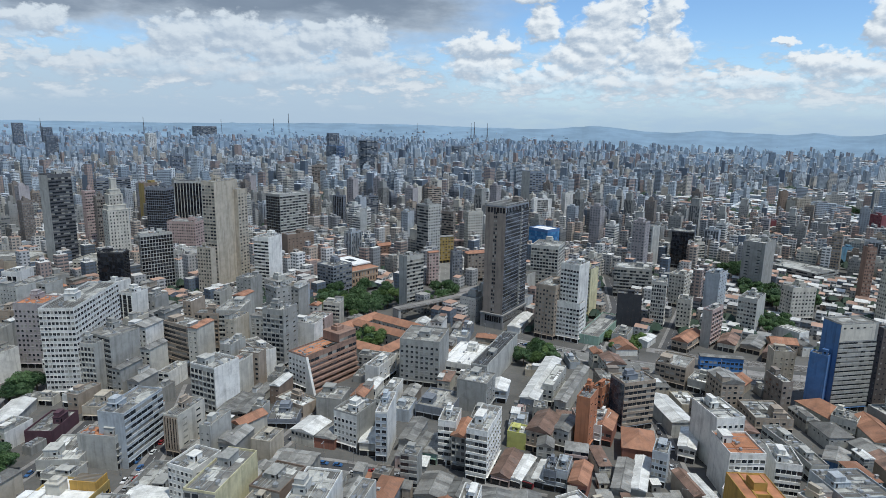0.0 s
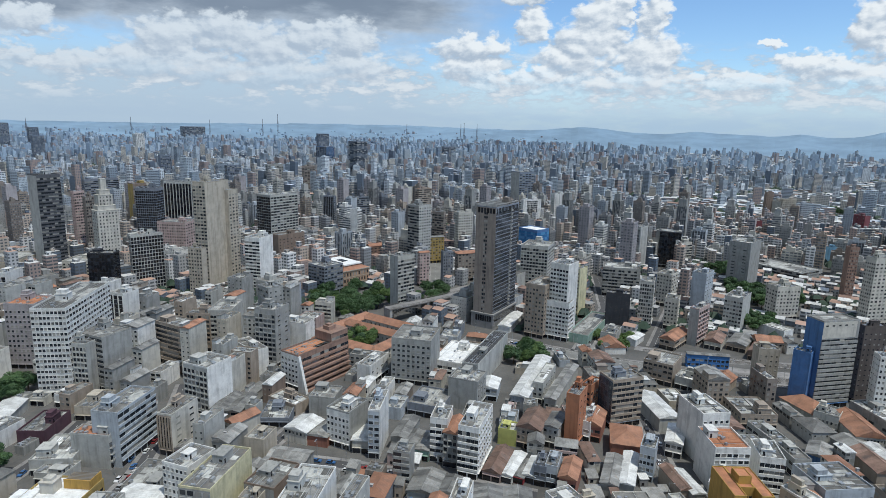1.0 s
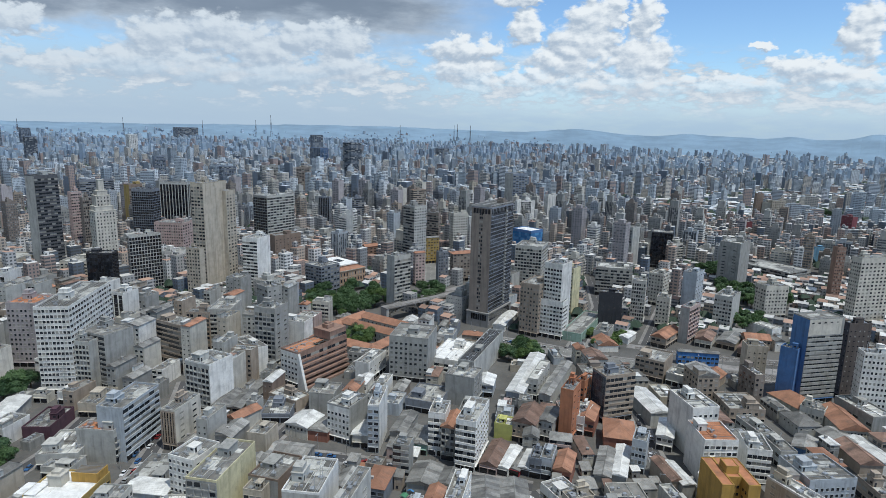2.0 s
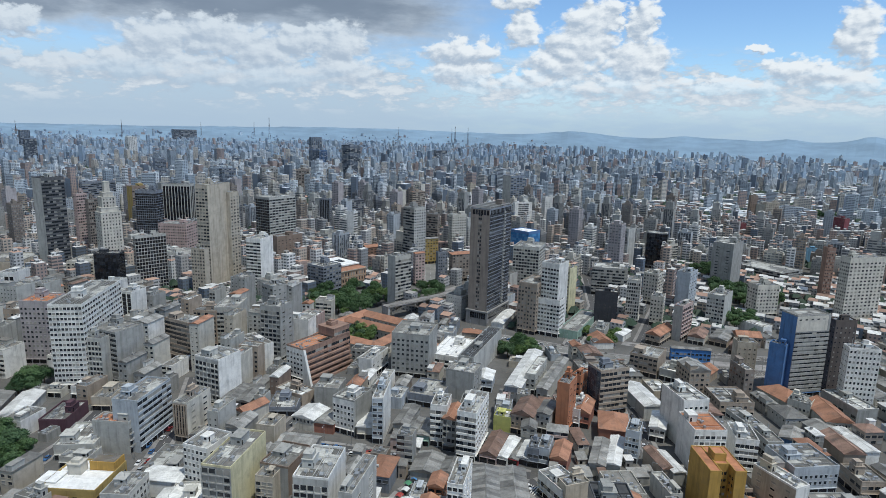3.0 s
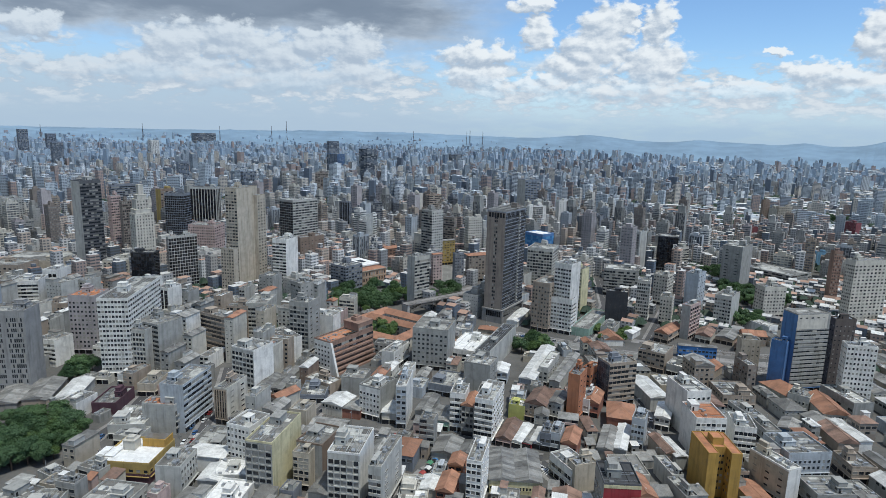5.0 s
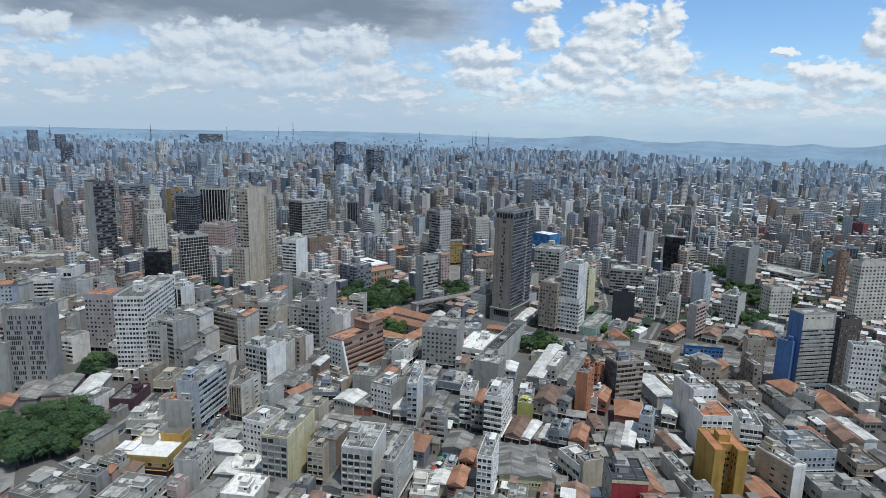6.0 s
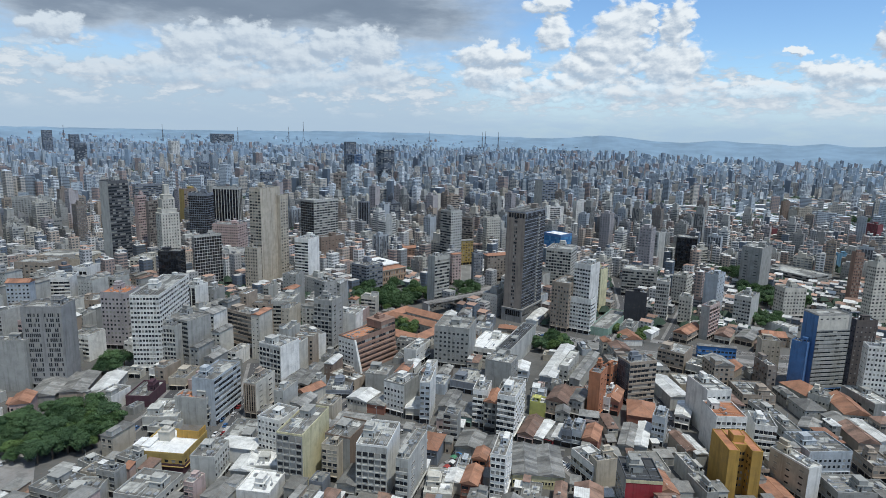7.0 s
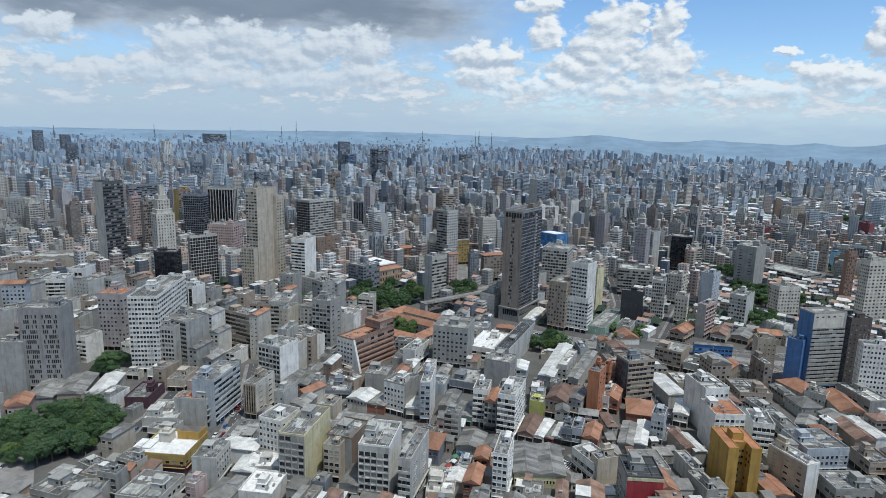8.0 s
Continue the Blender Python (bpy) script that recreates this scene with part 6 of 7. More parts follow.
def viaduct():
    """The steel arch viaduct over the valley: deck, railings, three arches with their posts."""
    thing = tagged(new("viaduct"), "grey steel arch viaduct with a paved deck and railings", "bridge")
    long, wide, z = 118.0, 9.0, 11.2
    thing.matrix_world = pose(-92.0, 470.0, 0, 0, 0, 46.0)
    claim(-92.0, 470.0, 46.0, long, wide)
    steel = surface("viaduct_steel", (0.20, 0.185, 0.165), 0.6, 0.2)
    part("deck", boxes("deck", [(0, 0, z, long, wide, z + 0.8)], PAVING), thing)
    for y in (0.0, wide - 0.2):
        rail = [(0, y, z + 1.75, long, y + 0.2, z + 1.95)] + [(q, y, z + 0.8, q + 0.15, y + 0.2, z + 1.8) for q in np.arange(0.0, long, 1.6)]
        part("railing", boxes("railing", rail, steel), thing)
    for k in range(4):
        q = k * long / 3 - (2.4 if k else 0.0)
        part("pier", boxes("pier", [(q, 0.4, 0, q + 2.4, wide - 0.4, z)], CONCRETE), thing)
    for k in range(3):
        span = long / 3 - 2.4
        for y in (0.5, wide / 2 - 0.2, wide - 0.9):
            blocks = []
            for j in range(14):
                f0, f1 = j / 14, (j + 1) / 14
                a0 = 2.0 + (z - 3.0) * (1 - (2 * (f0 + f1) / 2 - 1) ** 2)
                blocks.append((k * long / 3 + f0 * span + 1.2, y, a0 - 0.7, k * long / 3 + f1 * span + 1.5, y + 0.4, a0 + 0.5))
                if j % 2:
                    blocks.append((k * long / 3 + f0 * span + 1.2, y, a0, k * long / 3 + f0 * span + 1.5, y + 0.4, z))
            part("arch_rib", boxes("arch_rib", blocks, steel), thing)


viaduct()


def cloister():
    """The low quadrangle under orange clay tiles, trees in its court."""
    wall = paint("cream")
    for x, y, rot, w, d, h in ((-134, 409, -24.0, 54, 10, 8.0), (-84, 388, 64.0, 50, 10, 8.0), (-126, 424, 62.0, 48, 10, 8.0), (-112, 458, -28.0, 46, 10, 8.5), (-122, 440, -26.0, 50, 9, 9.0)):
        thing = tagged(new("cloister_wing"), "long low wing under orange clay tiles", "building", "wings round the tiled quadrangle")
        thing.matrix_world = pose(x, y, 0, 0, 0, rot)
        claim(x, y, rot, w, d)
        part("wall", boxes("wall", [(0, 0, 0, w, d, h)], wall), thing)
        part("roof", pitched("roof", w, d, h, 3.2, TILES_RED, True, 0.7), thing)
        pane = boxes("window", [(0, -0.04, 0, 1.2, 0.05, 2.0)], GLASS)
        for k in range(int(w / 4)):
            for z in (1.0, 4.6):
                part("window", pane, thing, at=(1.6 + 4 * k, 0, z))


cloister()
claim(88, 402, 7.0, 112, 44)
grove(-116, 408, -90, 436, 9, "leafy tree in a tiled courtyard", "courtyard trees", (2, 4, 1))
grove(-271, 200, -213, 254, 58, "tall dense dark green park tree", "park trees by the square", (0, 1, 3, 3, 0, 1, 5), 1.0, 0.84)
grove(-172, 476, -92, 560, 46, "dark leafy park tree between office blocks", "park trees before the palace", (0, 1, 3, 5))
grove(-84, 520, -56, 570, 9, "leafy tree beside the viaduct", "trees by the viaduct", (0, 3))
grove(-8, 404, 26, 440, 13, "bright green tree beside the avenue", "trees by the avenue", (2, 5, 1))
grove(-284, 300, -266, 322, 5, "dark tree between old blocks", "street trees", (0, 1))
grove(206, 560, 262, 640, 26, "leafy tree between apartment towers", "trees between the towers", (0, 1, 3))
grove(214, 680, 250, 730, 10, "leafy tree by a grey tower", "trees between the towers", (0, 1))
grove(180, 500, 214, 530, 8, "leafy tree between pale blocks", "trees between the towers", (0, 1))
grove(560, 1240, 680, 1340, 30, "tree in a far park", "far park trees", (3, 3, 0))
for k in range(12):
    plant(60 + tree_rng.uniform(0, 34), 444 + tree_rng.uniform(0, 34), 4, 1.0, "small leafy tree beside the avenue", "small trees by the avenue")

# far masts along the ridge
for az, top, wide in ((-21.7, 207, 4.6), (-23.0, 173, 3.4), (-27.4, 162, 3.0), (-33.5, 168, 3.0), (-40.7, 146, 2.8), (-10.1, 164, 3.0), (-4.8, 178, 3.6), (-5.1, 170, 2.4), (-3.6, 172, 3.0)):
    r = 4250.0
    mx, my = r * math.sin(radians(az)), r * math.cos(radians(az))
    foot = land(mx, my)
    mast = tagged(new("radio_mast"), "tall steel lattice radio mast on the ridge", "mast", "masts along the ridge")
    mast.matrix_world = pose(mx, my, foot - 2, 0, 0, 20)
    rise = top - foot + 2
    legs = []
    for sx, sy in ((-1, -1), (1, -1), (1, 1), (-1, 1)):
        legs += [(sx * wide * 1.1 - 0.6, sy * wide * 1.1 - 0.6, 0, sx * wide * 1.1 + 0.6, sy * wide * 1.1 + 0.6, rise * 0.35), (sx * wide * 0.6 - 0.6, sy * wide * 0.6 - 0.6, rise * 0.33, sx * wide * 0.6 + 0.6, sy * wide * 0.6 + 0.6, rise * 0.7)]
    steel = surface("mast_steel", (0.16, 0.16, 0.17), 0.6, 0.3)
    part("lattice", boxes("lattice", legs, steel), mast)
    part("platform", boxes("platform", [(-wide, -wide, z, wide, wide, z + 1.5) for z in (rise * 0.34, rise * 0.52, rise * 0.69)], steel), mast)
    part("pole", boxes("pole", [(-wide * 0.35, -wide * 0.35, rise * 0.6, wide * 0.35, wide * 0.35, rise)], steel), mast)

# cars along the streets
car_rng = random.Random(31)
for ax, ay, bx, by, count in ((-108, 275, -76, 273, 4), (-70, 268, -25, 263, 7), (14, 254, 29, 229, 6), (-161, 215, -163, 250, 7), (-166, 252, -172, 290, 7), (52, 440, 84, 540, 12), (-20, 448, 60, 426, 6), (80, 414, 170, 402, 5), (-30, 452, 20, 436, 5), (74, 262, 76, 330, 5), (-206, 240, -208, 262, 5), (-232, 176, -268, 224, 8)):
    for k in range(count):
        f = (k + car_rng.uniform(0.1, 0.9)) / count
        px, py = ax + (bx - ax) * f, ay + (by - ay) * f
        turn = math.degrees(math.atan2(by - ay, bx - ax))
        off = car_rng.choice((-1.9, 1.9))
        car(px - off * math.sin(radians(turn)), py + off * math.cos(radians(turn)), turn + (180 if off > 0 else 0), car_rng.choice(("white", "white", "silver", "black", "red", "blue")))

# zebra crossings, lamps and market stalls
def crossing(x, y, rot, long=9.0, count=8):
    """White bars across a street."""
    bars = tagged(new("zebra_crossing", boxes("zebra_crossing", [(0, 1.1 * k, 0.07, long, 1.1 * k + 0.55, 0.085) for k in range(count)], MARKING)), "worn white zebra crossing on asphalt", "road marking", kind="structure")
    bars.matrix_world = pose(x, y, 0, 0, 0, rot)


crossing(15, 243, 60)
crossing(-52, 262, -10)
crossing(-40, 250, 75)
crossing(52, 440, 20, 12.0, 10)
crossing(-165, 246, 5)
crossing(-250, 196, 130, 7.0, 9)
LAMP = []


def street_lamp(x, y, rot):
    """A steel pole with a bent arm and a lamp head."""
    at = pose(x, y, 0.1, 0, 0, rot)
    if LAMP:
        return copy_thing(LAMP[0], at)
    thing = tagged(new("street_lamp"), "grey steel street lamp with one arm", "street lamp", "lamps along the streets")
    LAMP.append(thing)
    part("pole", boxes("pole", [(-0.11, -0.11, 0, 0.11, 0.11, 4.5), (-0.08, -0.08, 4.5, 0.08, 0.08, 9.0)], METAL), thing)
    part("arm", boxes("arm", [(0, -0.06, 8.8, 2.0, 0.06, 8.95)], METAL), thing)
    part("lamp_head", boxes("lamp_head", [(1.6, -0.18, 8.66, 2.4, 0.18, 8.84)], CONCRETE), thing)
    thing.matrix_world = at
    return thing


for ax, ay, bx, by, n in ((-31, 462, 24, 446, 4), (24, 446, 123, 418, 6), (123, 418, 184, 410, 4), (45, 445, 78, 540, 6), (-108, 278, -22, 270, 6), (-163, 205, -174, 290, 5), (69, 236, 71, 330, 5)):
    for k in range(n):
        f = (k + 0.5) / n
        street_lamp(ax + (bx - ax) * f, ay + (by - ay) * f, math.degrees(math.atan2(by - ay, bx - ax)) - 90)
STALLS = {}


def market_stall(x, y, rot, colour):
    """A trestle under a sloping awning on four posts."""
    at = pose(x, y, 0.1, 0, 0, rot)
    if colour in STALLS:
        return copy_thing(STALLS[colour], at)
    thing = STALLS[colour] = tagged(new("market_stall"), f"street market stall under a {colour} awning", "market stall", "stalls along the market street")
    cloth = surface("awning_" + colour, {"blue": (0.06, 0.20, 0.42), "white": (0.65, 0.65, 0.63), "red": (0.36, 0.06, 0.05), "green": (0.08, 0.25, 0.14)}[colour], 0.8)
    for px in (0.1, 2.5):
        for py in (0.1, 2.1):
            part("post", boxes("post", [(px - 0.04, py - 0.04, 0, px + 0.04, py + 0.04, 2.3)], METAL), thing)
    part("table", boxes("table", [(0.2, 0.2, 0.7, 2.4, 1.4, 0.85), (0.3, 0.3, 0, 0.4, 0.4, 0.7), (2.2, 1.2, 0, 2.3, 1.3, 0.7)], BARK), thing)
    part("awning", solid("awning", [(-0.2, -0.3, 2.2), (2.8, -0.3, 2.2), (2.8, 1.1, 2.75), (-0.2, 1.1, 2.75), (2.8, 2.5, 2.25), (-0.2, 2.5, 2.25), (-0.2, -0.3, 2.0), (2.8, -0.3, 2.0)], [(0, 1, 2, 3), (3, 2, 4, 5), (6, 7, 1, 0)], cloth), thing)
    thing.matrix_world = at
    return thing


stall_rng = random.Random(9)
for k in range(9):
    market_stall(-47 + 1.5 * k + stall_rng.uniform(-1, 1), 214 + 4.6 * k, 72 + stall_rng.uniform(-6, 6), stall_rng.choice(("blue", "white", "blue", "red", "green")))

# ---------------------------------------------------------------- the rest of the city
def built(px, py, margin=0.0):
    for x, y, c, s, w, d in PLOTS.get((int(px // 40), int(py // 40)), ()):
        dx, dy = px - x, py - y
        u, v = dx * c + dy * s, -dx * s + dy * c
        if -margin < u < w + margin and -margin < v < d + margin:
            return True
    return False


def clear_lot(x, y, rot, w, d, margin=0.4):
    """Whether a lot, given by a corner, a turn and two lengths, is free."""
    c, s = math.cos(radians(rot)), math.sin(radians(rot))
    nu, nv = max(2, int(w / 4)), max(2, int(d / 4))
    return not any(built(x + u * c - v * s, y + u * s + v * c, margin) for u in np.linspace(0.3, w - 0.3, nu + 1) for v in np.linspace(0.3, d - 0.3, nv + 1))


def in_view(px, py, slack=0.0):
    a = math.degrees(math.atan2(px, py + 45))
    return -46 - slack < a < 31 + slack


def storeys(style, w, d, z, top, wall, floor):
    """The windows of all storeys on both street faces."""
    blocks = []
    while z + floor <= top:
        for face, length in (("right", w), ("left", d)):
            row = facade_row(face, length, style, wall, floor)
            data = [tuple(v.co) for v in row.vertices]
            for b in range(len(data) // 8):
                lo, hi = data[8 * b], data[8 * b + 6]
                blocks.append((lo[0], lo[1], lo[2] + z, hi[0], hi[1], hi[2] + z, row.polygons[6 * b].material_index))
        z += floor
    return blocks


rng = random.Random(5)
LOW_WALLS = ("white", "white", "pale", "pale", "grey", "grey", "cream", "beige", "tan", "ice", "pink", "slate", "grey", "pale", "white", "beige", "brown", "pale", "cream", "grey", "tan", "taupe", "grey")
LOW_ROOFS = ("sheet", "sheet", "white", "tiles", "sheet", "deck", "deck", "deck", "pale", "sheet", "deck", "sheet", "clay", "deck", "pale", "deck", "deck", "white")


def low_building(x, y, rot, w, d, h):
    """A small building of one to five storeys, wall to wall with its neighbours."""
    roof = rng.choice(LOW_ROOFS)
    gabled = roof not in ("deck", "pale")
    walls = rng.choice(LOW_WALLS)
    if h > 14 and walls in ("brick", "brown", "yellow", "slate"):
        walls = "pale"
    words = {"sheet": "under grey roof sheeting", "white": "under white roof sheeting", "tiles": "under old clay tiles", "clay": "under orange clay tiles", "deck": "with a stained flat roof", "pale": "with a pale flat roof"}[roof]
    tone = {"ice": "pale blue", "brick": "brick red", "pale": "pale grey"}.get(walls, walls)
    thing = tagged(new("shop_house" if gabled else "low_building"), f"low {tone} town building {words}", "building")
    thing.matrix_world = pose(x, y, 0, 0, 0, rot)
    wall = paint(walls)
    top = h if gabled else h - 0.7
    part("wall", boxes("wall", [(0, 0, 0, w, d, top - 0.3 if gabled else top)], wall), thing)
    if gabled:
        cover = {"tiles": TILES, "clay": TILES_RED, "sheet": SHEET, "white": SHEET_WHITE}[roof]
        stuff("roof", pitched("roof", w, d, h, min(w, d) * rng.uniform(0.12, 0.26), cover, rng.random() < 0.3, 0.35), thing)
        if rng.random() < 0.5:
            px, py, z = rng.uniform(1, w - 2), rng.uniform(1, d - 2), h + min(w, d) * 0.1
            part("roof_vent", boxes("roof_vent", [(px, py, h, px + 1.1, py + 0.9, z + 1.2), (px - 0.15, py - 0.15, z + 1.2, px + 1.25, py + 1.05, z + 1.32)], CONCRETE), thing)
    else:
        part("parapet", boxes("parapet", [(0, 0, top, w, 0.25, h), (0, d - 0.25, top, w, d, h), (0, 0.25, top, 0.25, d - 0.25, h), (w - 0.25, 0.25, top, w, d - 0.25, h)], wall), thing)
        part("roof_deck", boxes("roof_deck", [(0.25, 0.25, top - 0.05, w - 0.25, d - 0.25, top + 0.05)], DECK if roof == "deck" else DECK_PALE), thing)
        pw, pd, ph = rng.uniform(2.5, w * 0.45), rng.uniform(2.5, d * 0.35), rng.uniform(2.2, 3.4)
        px, py = rng.uniform(0.4, w - pw - 0.4), rng.uniform(0.4, d - pd - 0.4)
        if rng.random() < 0.6:
            part("stair_house", boxes("stair_house", [(px, py, top, px + pw, py + pd, top + ph), (px - 0.2, py - 0.2, top + ph, px + pw + 0.2, py + pd + 0.2, top + ph + 0.2)], wall), thing)
        units = []
        for _ in range(rng.randrange(4, 11)):
            ux, uy, us = rng.uniform(0.5, w - 2.2), rng.uniform(0.5, d - 2.2), rng.uniform(0.7, 1.6)
            units.append((ux, uy, top + 0.05, ux + us, uy + us * 0.8, top + us * 0.9))
        stuff("roof_clutter", boxes("roof_clutter", units + deck_patches(rng, w, d, top, 0.25), METAL, *((DECK_PALE, SHEET) if roof == "deck" else (DECK, BRIGHT))), thing)
    style = rng.choice(("win", "wide", "win", "band", "small", "win"))
    blocks = storeys(style, w, d, 3.6, top + 0.2, wall, 3.0)
    if blocks:
        stuff("glazing", boxes("glazing", blocks, GLASS, wall), thing)
    # lean-tos and added rooms, at other heights
    if rng.random() < 0.6 and w > 6 and d > 6:
        aw, ad, ah = w * rng.uniform(0.3, 0.6), d * rng.uniform(0.3, 0.5), h + rng.uniform(1.5, 3.2)
        ax, ay = rng.choice((0.0, w - aw)), rng.choice((0.0, d - ad))
        part("added_room", boxes("added_room", [(ax + 0.05, ay + 0.05, h - 1.0, ax + aw - 0.05, ay + ad - 0.05, ah, 0), (ax - 0.15, ay - 0.15, ah, ax + aw + 0.15, ay + ad + 0.15, ah + 0.14, 1)], paint(rng.choice(("grey", "pale", "tan", "white"))), rng.choice((SHEET, SHEET, DECK, SHEET_WHITE, TILES))), thing)
    return thing


LOTS = []
for x0, x1, y0, y1, grid, long, deep in ((-470, 30, 120, 470, -6.0, 66.0, 34.0), (30, 420, 120, 470, 10.0, 60.0, 36.0)):
    c, s = math.cos(radians(grid)), math.sin(radians(grid))
    cx, cy = (x0 + x1) / 2, (y0 + y1) / 2
    for i in range(-9, 10):
        for j in range(-12, 13):
            bu, bv = i * (long + 5.5), j * (deep + 5.0)
            for half in (0, 1):
                u = 0.0
                while u < long - 6:
                    w = min(rng.uniform(6.5, 15.0), long - u)
                    d = deep / 2 * rng.uniform(0.86, 1.0)
                    v = 0.0 if half == 0 else deep / 2
                    ax, ay = cx + (bu + u) * c - (bv + v) * s, cy + (bu + u) * s + (bv + v) * c
                    if x0 <= ax < x1 and y0 <= ay < y1 and in_view(ax, ay, 3) and math.hypot(ax, ay) > 145:
                        LOTS.append((ay, ax, grid, w, d))
                    u += w
LOTS.sort()
for ay, ax, grid, w, d in LOTS:
    for fw, fd in ((1.0, 1.0), (0.6, 1.0), (1.0, 0.55), (0.6, 0.5)):
        if clear_lot(ax, ay, grid, w * fw, d * fd) and w * fw > 4.5:
            crowded = ax < -150 and ay > 300
            low_building(ax, ay, grid, w * fw, d * fd, rng.choice((5.0, 6.5, 7.0, 8.0, 9.5, 10.5, 11.0, 14.0) if crowded else (4.5, 5.0, 6.0, 6.5, 7.0, 8.0, 9.5, 11.0)) if rng.random() < (0.6 if crowded else 0.96) else rng.uniform(15, 33 if crowded else 20))
            claim(ax, ay, grid, w * fw, d * fd)
            break

# sheds and lean-tos that fill the yards between the blocks
def yard_shed(x, y, rot, w, d, h, turn):
    """A small rendered shed under a lean-to roof of sheeting, tiles or concrete."""
    cover, words = turn.choice(((SHEET, "grey sheeting"), (SHEET, "grey sheeting"), (SHEET, "grey sheeting"), (SHEET_WHITE, "white sheeting"), (TILES, "old clay tiles"), (TILES_RED, "orange clay tiles"), (DECK, "a stained flat slab"), (DECK_PALE, "a pale flat slab")))
    walls = turn.choice(("white", "pale", "grey", "tan", "stone", "cream", "pink", "beige"))
    thing = tagged(new("yard_shed"), f"small {walls} yard shed under {words}", "shed")
    thing.matrix_world = pose(x, y, 0, 0, 0, rot)
    part("wall", boxes("wall", [(0, 0, 0, w, d, h), (w * 0.2, -0.05, 0.9, w * 0.5, 0.02, 2.3, 1), (-0.05, d * 0.3, 0.9, 0.02, d * 0.6, 2.3, 1)], paint(walls), GLASS_DARK), thing)
    rise = turn.uniform(0.5, 1.6) if cover not in (DECK, DECK_PALE) else 0.05
    low = [(-0.3, -0.3, h), (w + 0.3, -0.3, h), (w + 0.3, d + 0.3, h + rise), (-0.3, d + 0.3, h + rise)]
    part("roof", solid("roof", low + [(q[0], q[1], q[2] + 0.14) for q in low], SIDES, cover), thing)
    return thing


shed_rng = random.Random(23)
shed_spots = []
for i in range(-46, 40):
    for j in range(20, 60):
        px, py = i * 7.6 + shed_rng.uniform(-1.6, 1.6), j * 7.6 + shed_rng.uniform(-1.6, 1.6)
        if in_view(px, py, 1) and 150 < math.hypot(px, py) < 430:
            shed_spots.append((math.hypot(px, py), px, py))
shed_left = 165
for r, px, py in sorted(shed_spots):
    grid = -6.0 if px < 30 else 10.0
    for w, d in ((shed_rng.uniform(6, 8.5), shed_rng.uniform(6, 8)), (4.6, 5.5), (3.6, 3.8)):
        if shed_left and clear_lot(px, py, grid, w, d, 0.15):
            yard_shed(px, py, grid, w, d, shed_rng.choice((3.0, 3.4, 4.0, 5.2, 6.4)), shed_rng)
            claim(px, py, grid, w, d)
            shed_left -= 1
            break

# apartment towers of the middle distance, a few kinds repeated
MID_WALLS = ("white", "pale", "ice", "cream", "grey", "stone", "pale", "taupe", "mauve", "grey", "pale", "tan", "grey", "slate")


def apartment_kind(k, w, d, h, walls, style, name):
    """An apartment house: a shaft, on some a set-back top, a stair house, a tank."""
    thing = new(name)
    wall = paint(walls)
    step = h > 30 and k % 3 == 0
    top = h - 0.8 - (9.0 if step else 0.0)
    part("wall", shell("wall", w, d, top, top + 0.8, 0.25, wall, DECK), thing)
    blocks = storeys(style, w, d, 4.0, top, wall, 3.0)
    stuff("glazing", boxes("glazing", blocks, GLASS_HAZED, wall), thing)
    x0, y0, x1, y1 = 0.0, 0.0, w, d
    if step:
        x0, y0, x1, y1 = w * 0.14, d * 0.16, w * 0.86, d * 0.9
        part("set_back_top", boxes("set_back_top", [(x0, y0, top, x1, y1, h)], wall), thing)
        part("cornice", boxes("cornice", [(x0 - 0.3, y0 - 0.3, h - 0.02, x1 + 0.3, y1 + 0.3, h + 0.28)], wall), thing)
        top = h
    a, b = x0 + (x1 - x0) * (0.12 + 0.06 * (k % 4)), y0 + (y1 - y0) * 0.25
    c, e = a + (x1 - x0) * (0.30 + 0.04 * (k % 5)), y0 + (y1 - y0) * 0.72
    high = h + 1.6 + 0.5 * (k % 5)
    rooms = [(a, b, top, c, e, high)]
    if k % 2:
        rooms.append((a + 0.6, b + 0.6, high, (a + c) / 2, e - 0.8, high + 2.0))
    if k % 4 == 1:
        rooms += [(x1 - 3.2, y0 + 1.0, top, x1 - 1.2, y0 + 3.0, top + 2.4), (a, e, top, a + 0.15, e + 0.15, high + 5.0)]
    part("stair_house", boxes("stair_house", rooms, wall), thing)
    tone = {"ice": "pale blue", "pale": "pale grey", "slate": "slate grey"}.get(walls, walls)
    return tagged(thing, f"{tone} apartment {'tower' if h > 30 else 'block'} with rows of windows", "building")


MID_KINDS = []
for k in range(26):
    h = (27, 33, 36, 39, 42, 45, 50, 57, 62, 30)[k % 10]
    MID_KINDS.append(apartment_kind(k, rng.uniform(9.5, 17), rng.uniform(9, 14), h, MID_WALLS[k % 14], ("win:4", "wide:4", "band:3", "grid:4", "small:5", "win:5", "fins:5", "balcony:3")[(k * 3) % 8], "apartment_tower"))
LOW_KINDS = [apartment_kind(k, rng.uniform(13, 22), rng.uniform(11, 16), (11, 14, 17, 20, 23)[k % 5], MID_WALLS[(k * 5) % 14], ("win:6", "wide:5", "band:5", "small:7")[k % 4], "apartment_block") for k in range(11)]
used = set()
mid_left, low_left = 262, 150
carpet, far_towers = [], []


def block_on(kind, x, y, rot):
    at = pose(x, y, land(x, y), 0, 0, rot)
    if kind.name in used:
        return copy_thing(kind, at)
    used.add(kind.name)
    kind.matrix_world = at
    return kind


spots = []
c, s = math.cos(radians(-28)), math.sin(radians(-28))
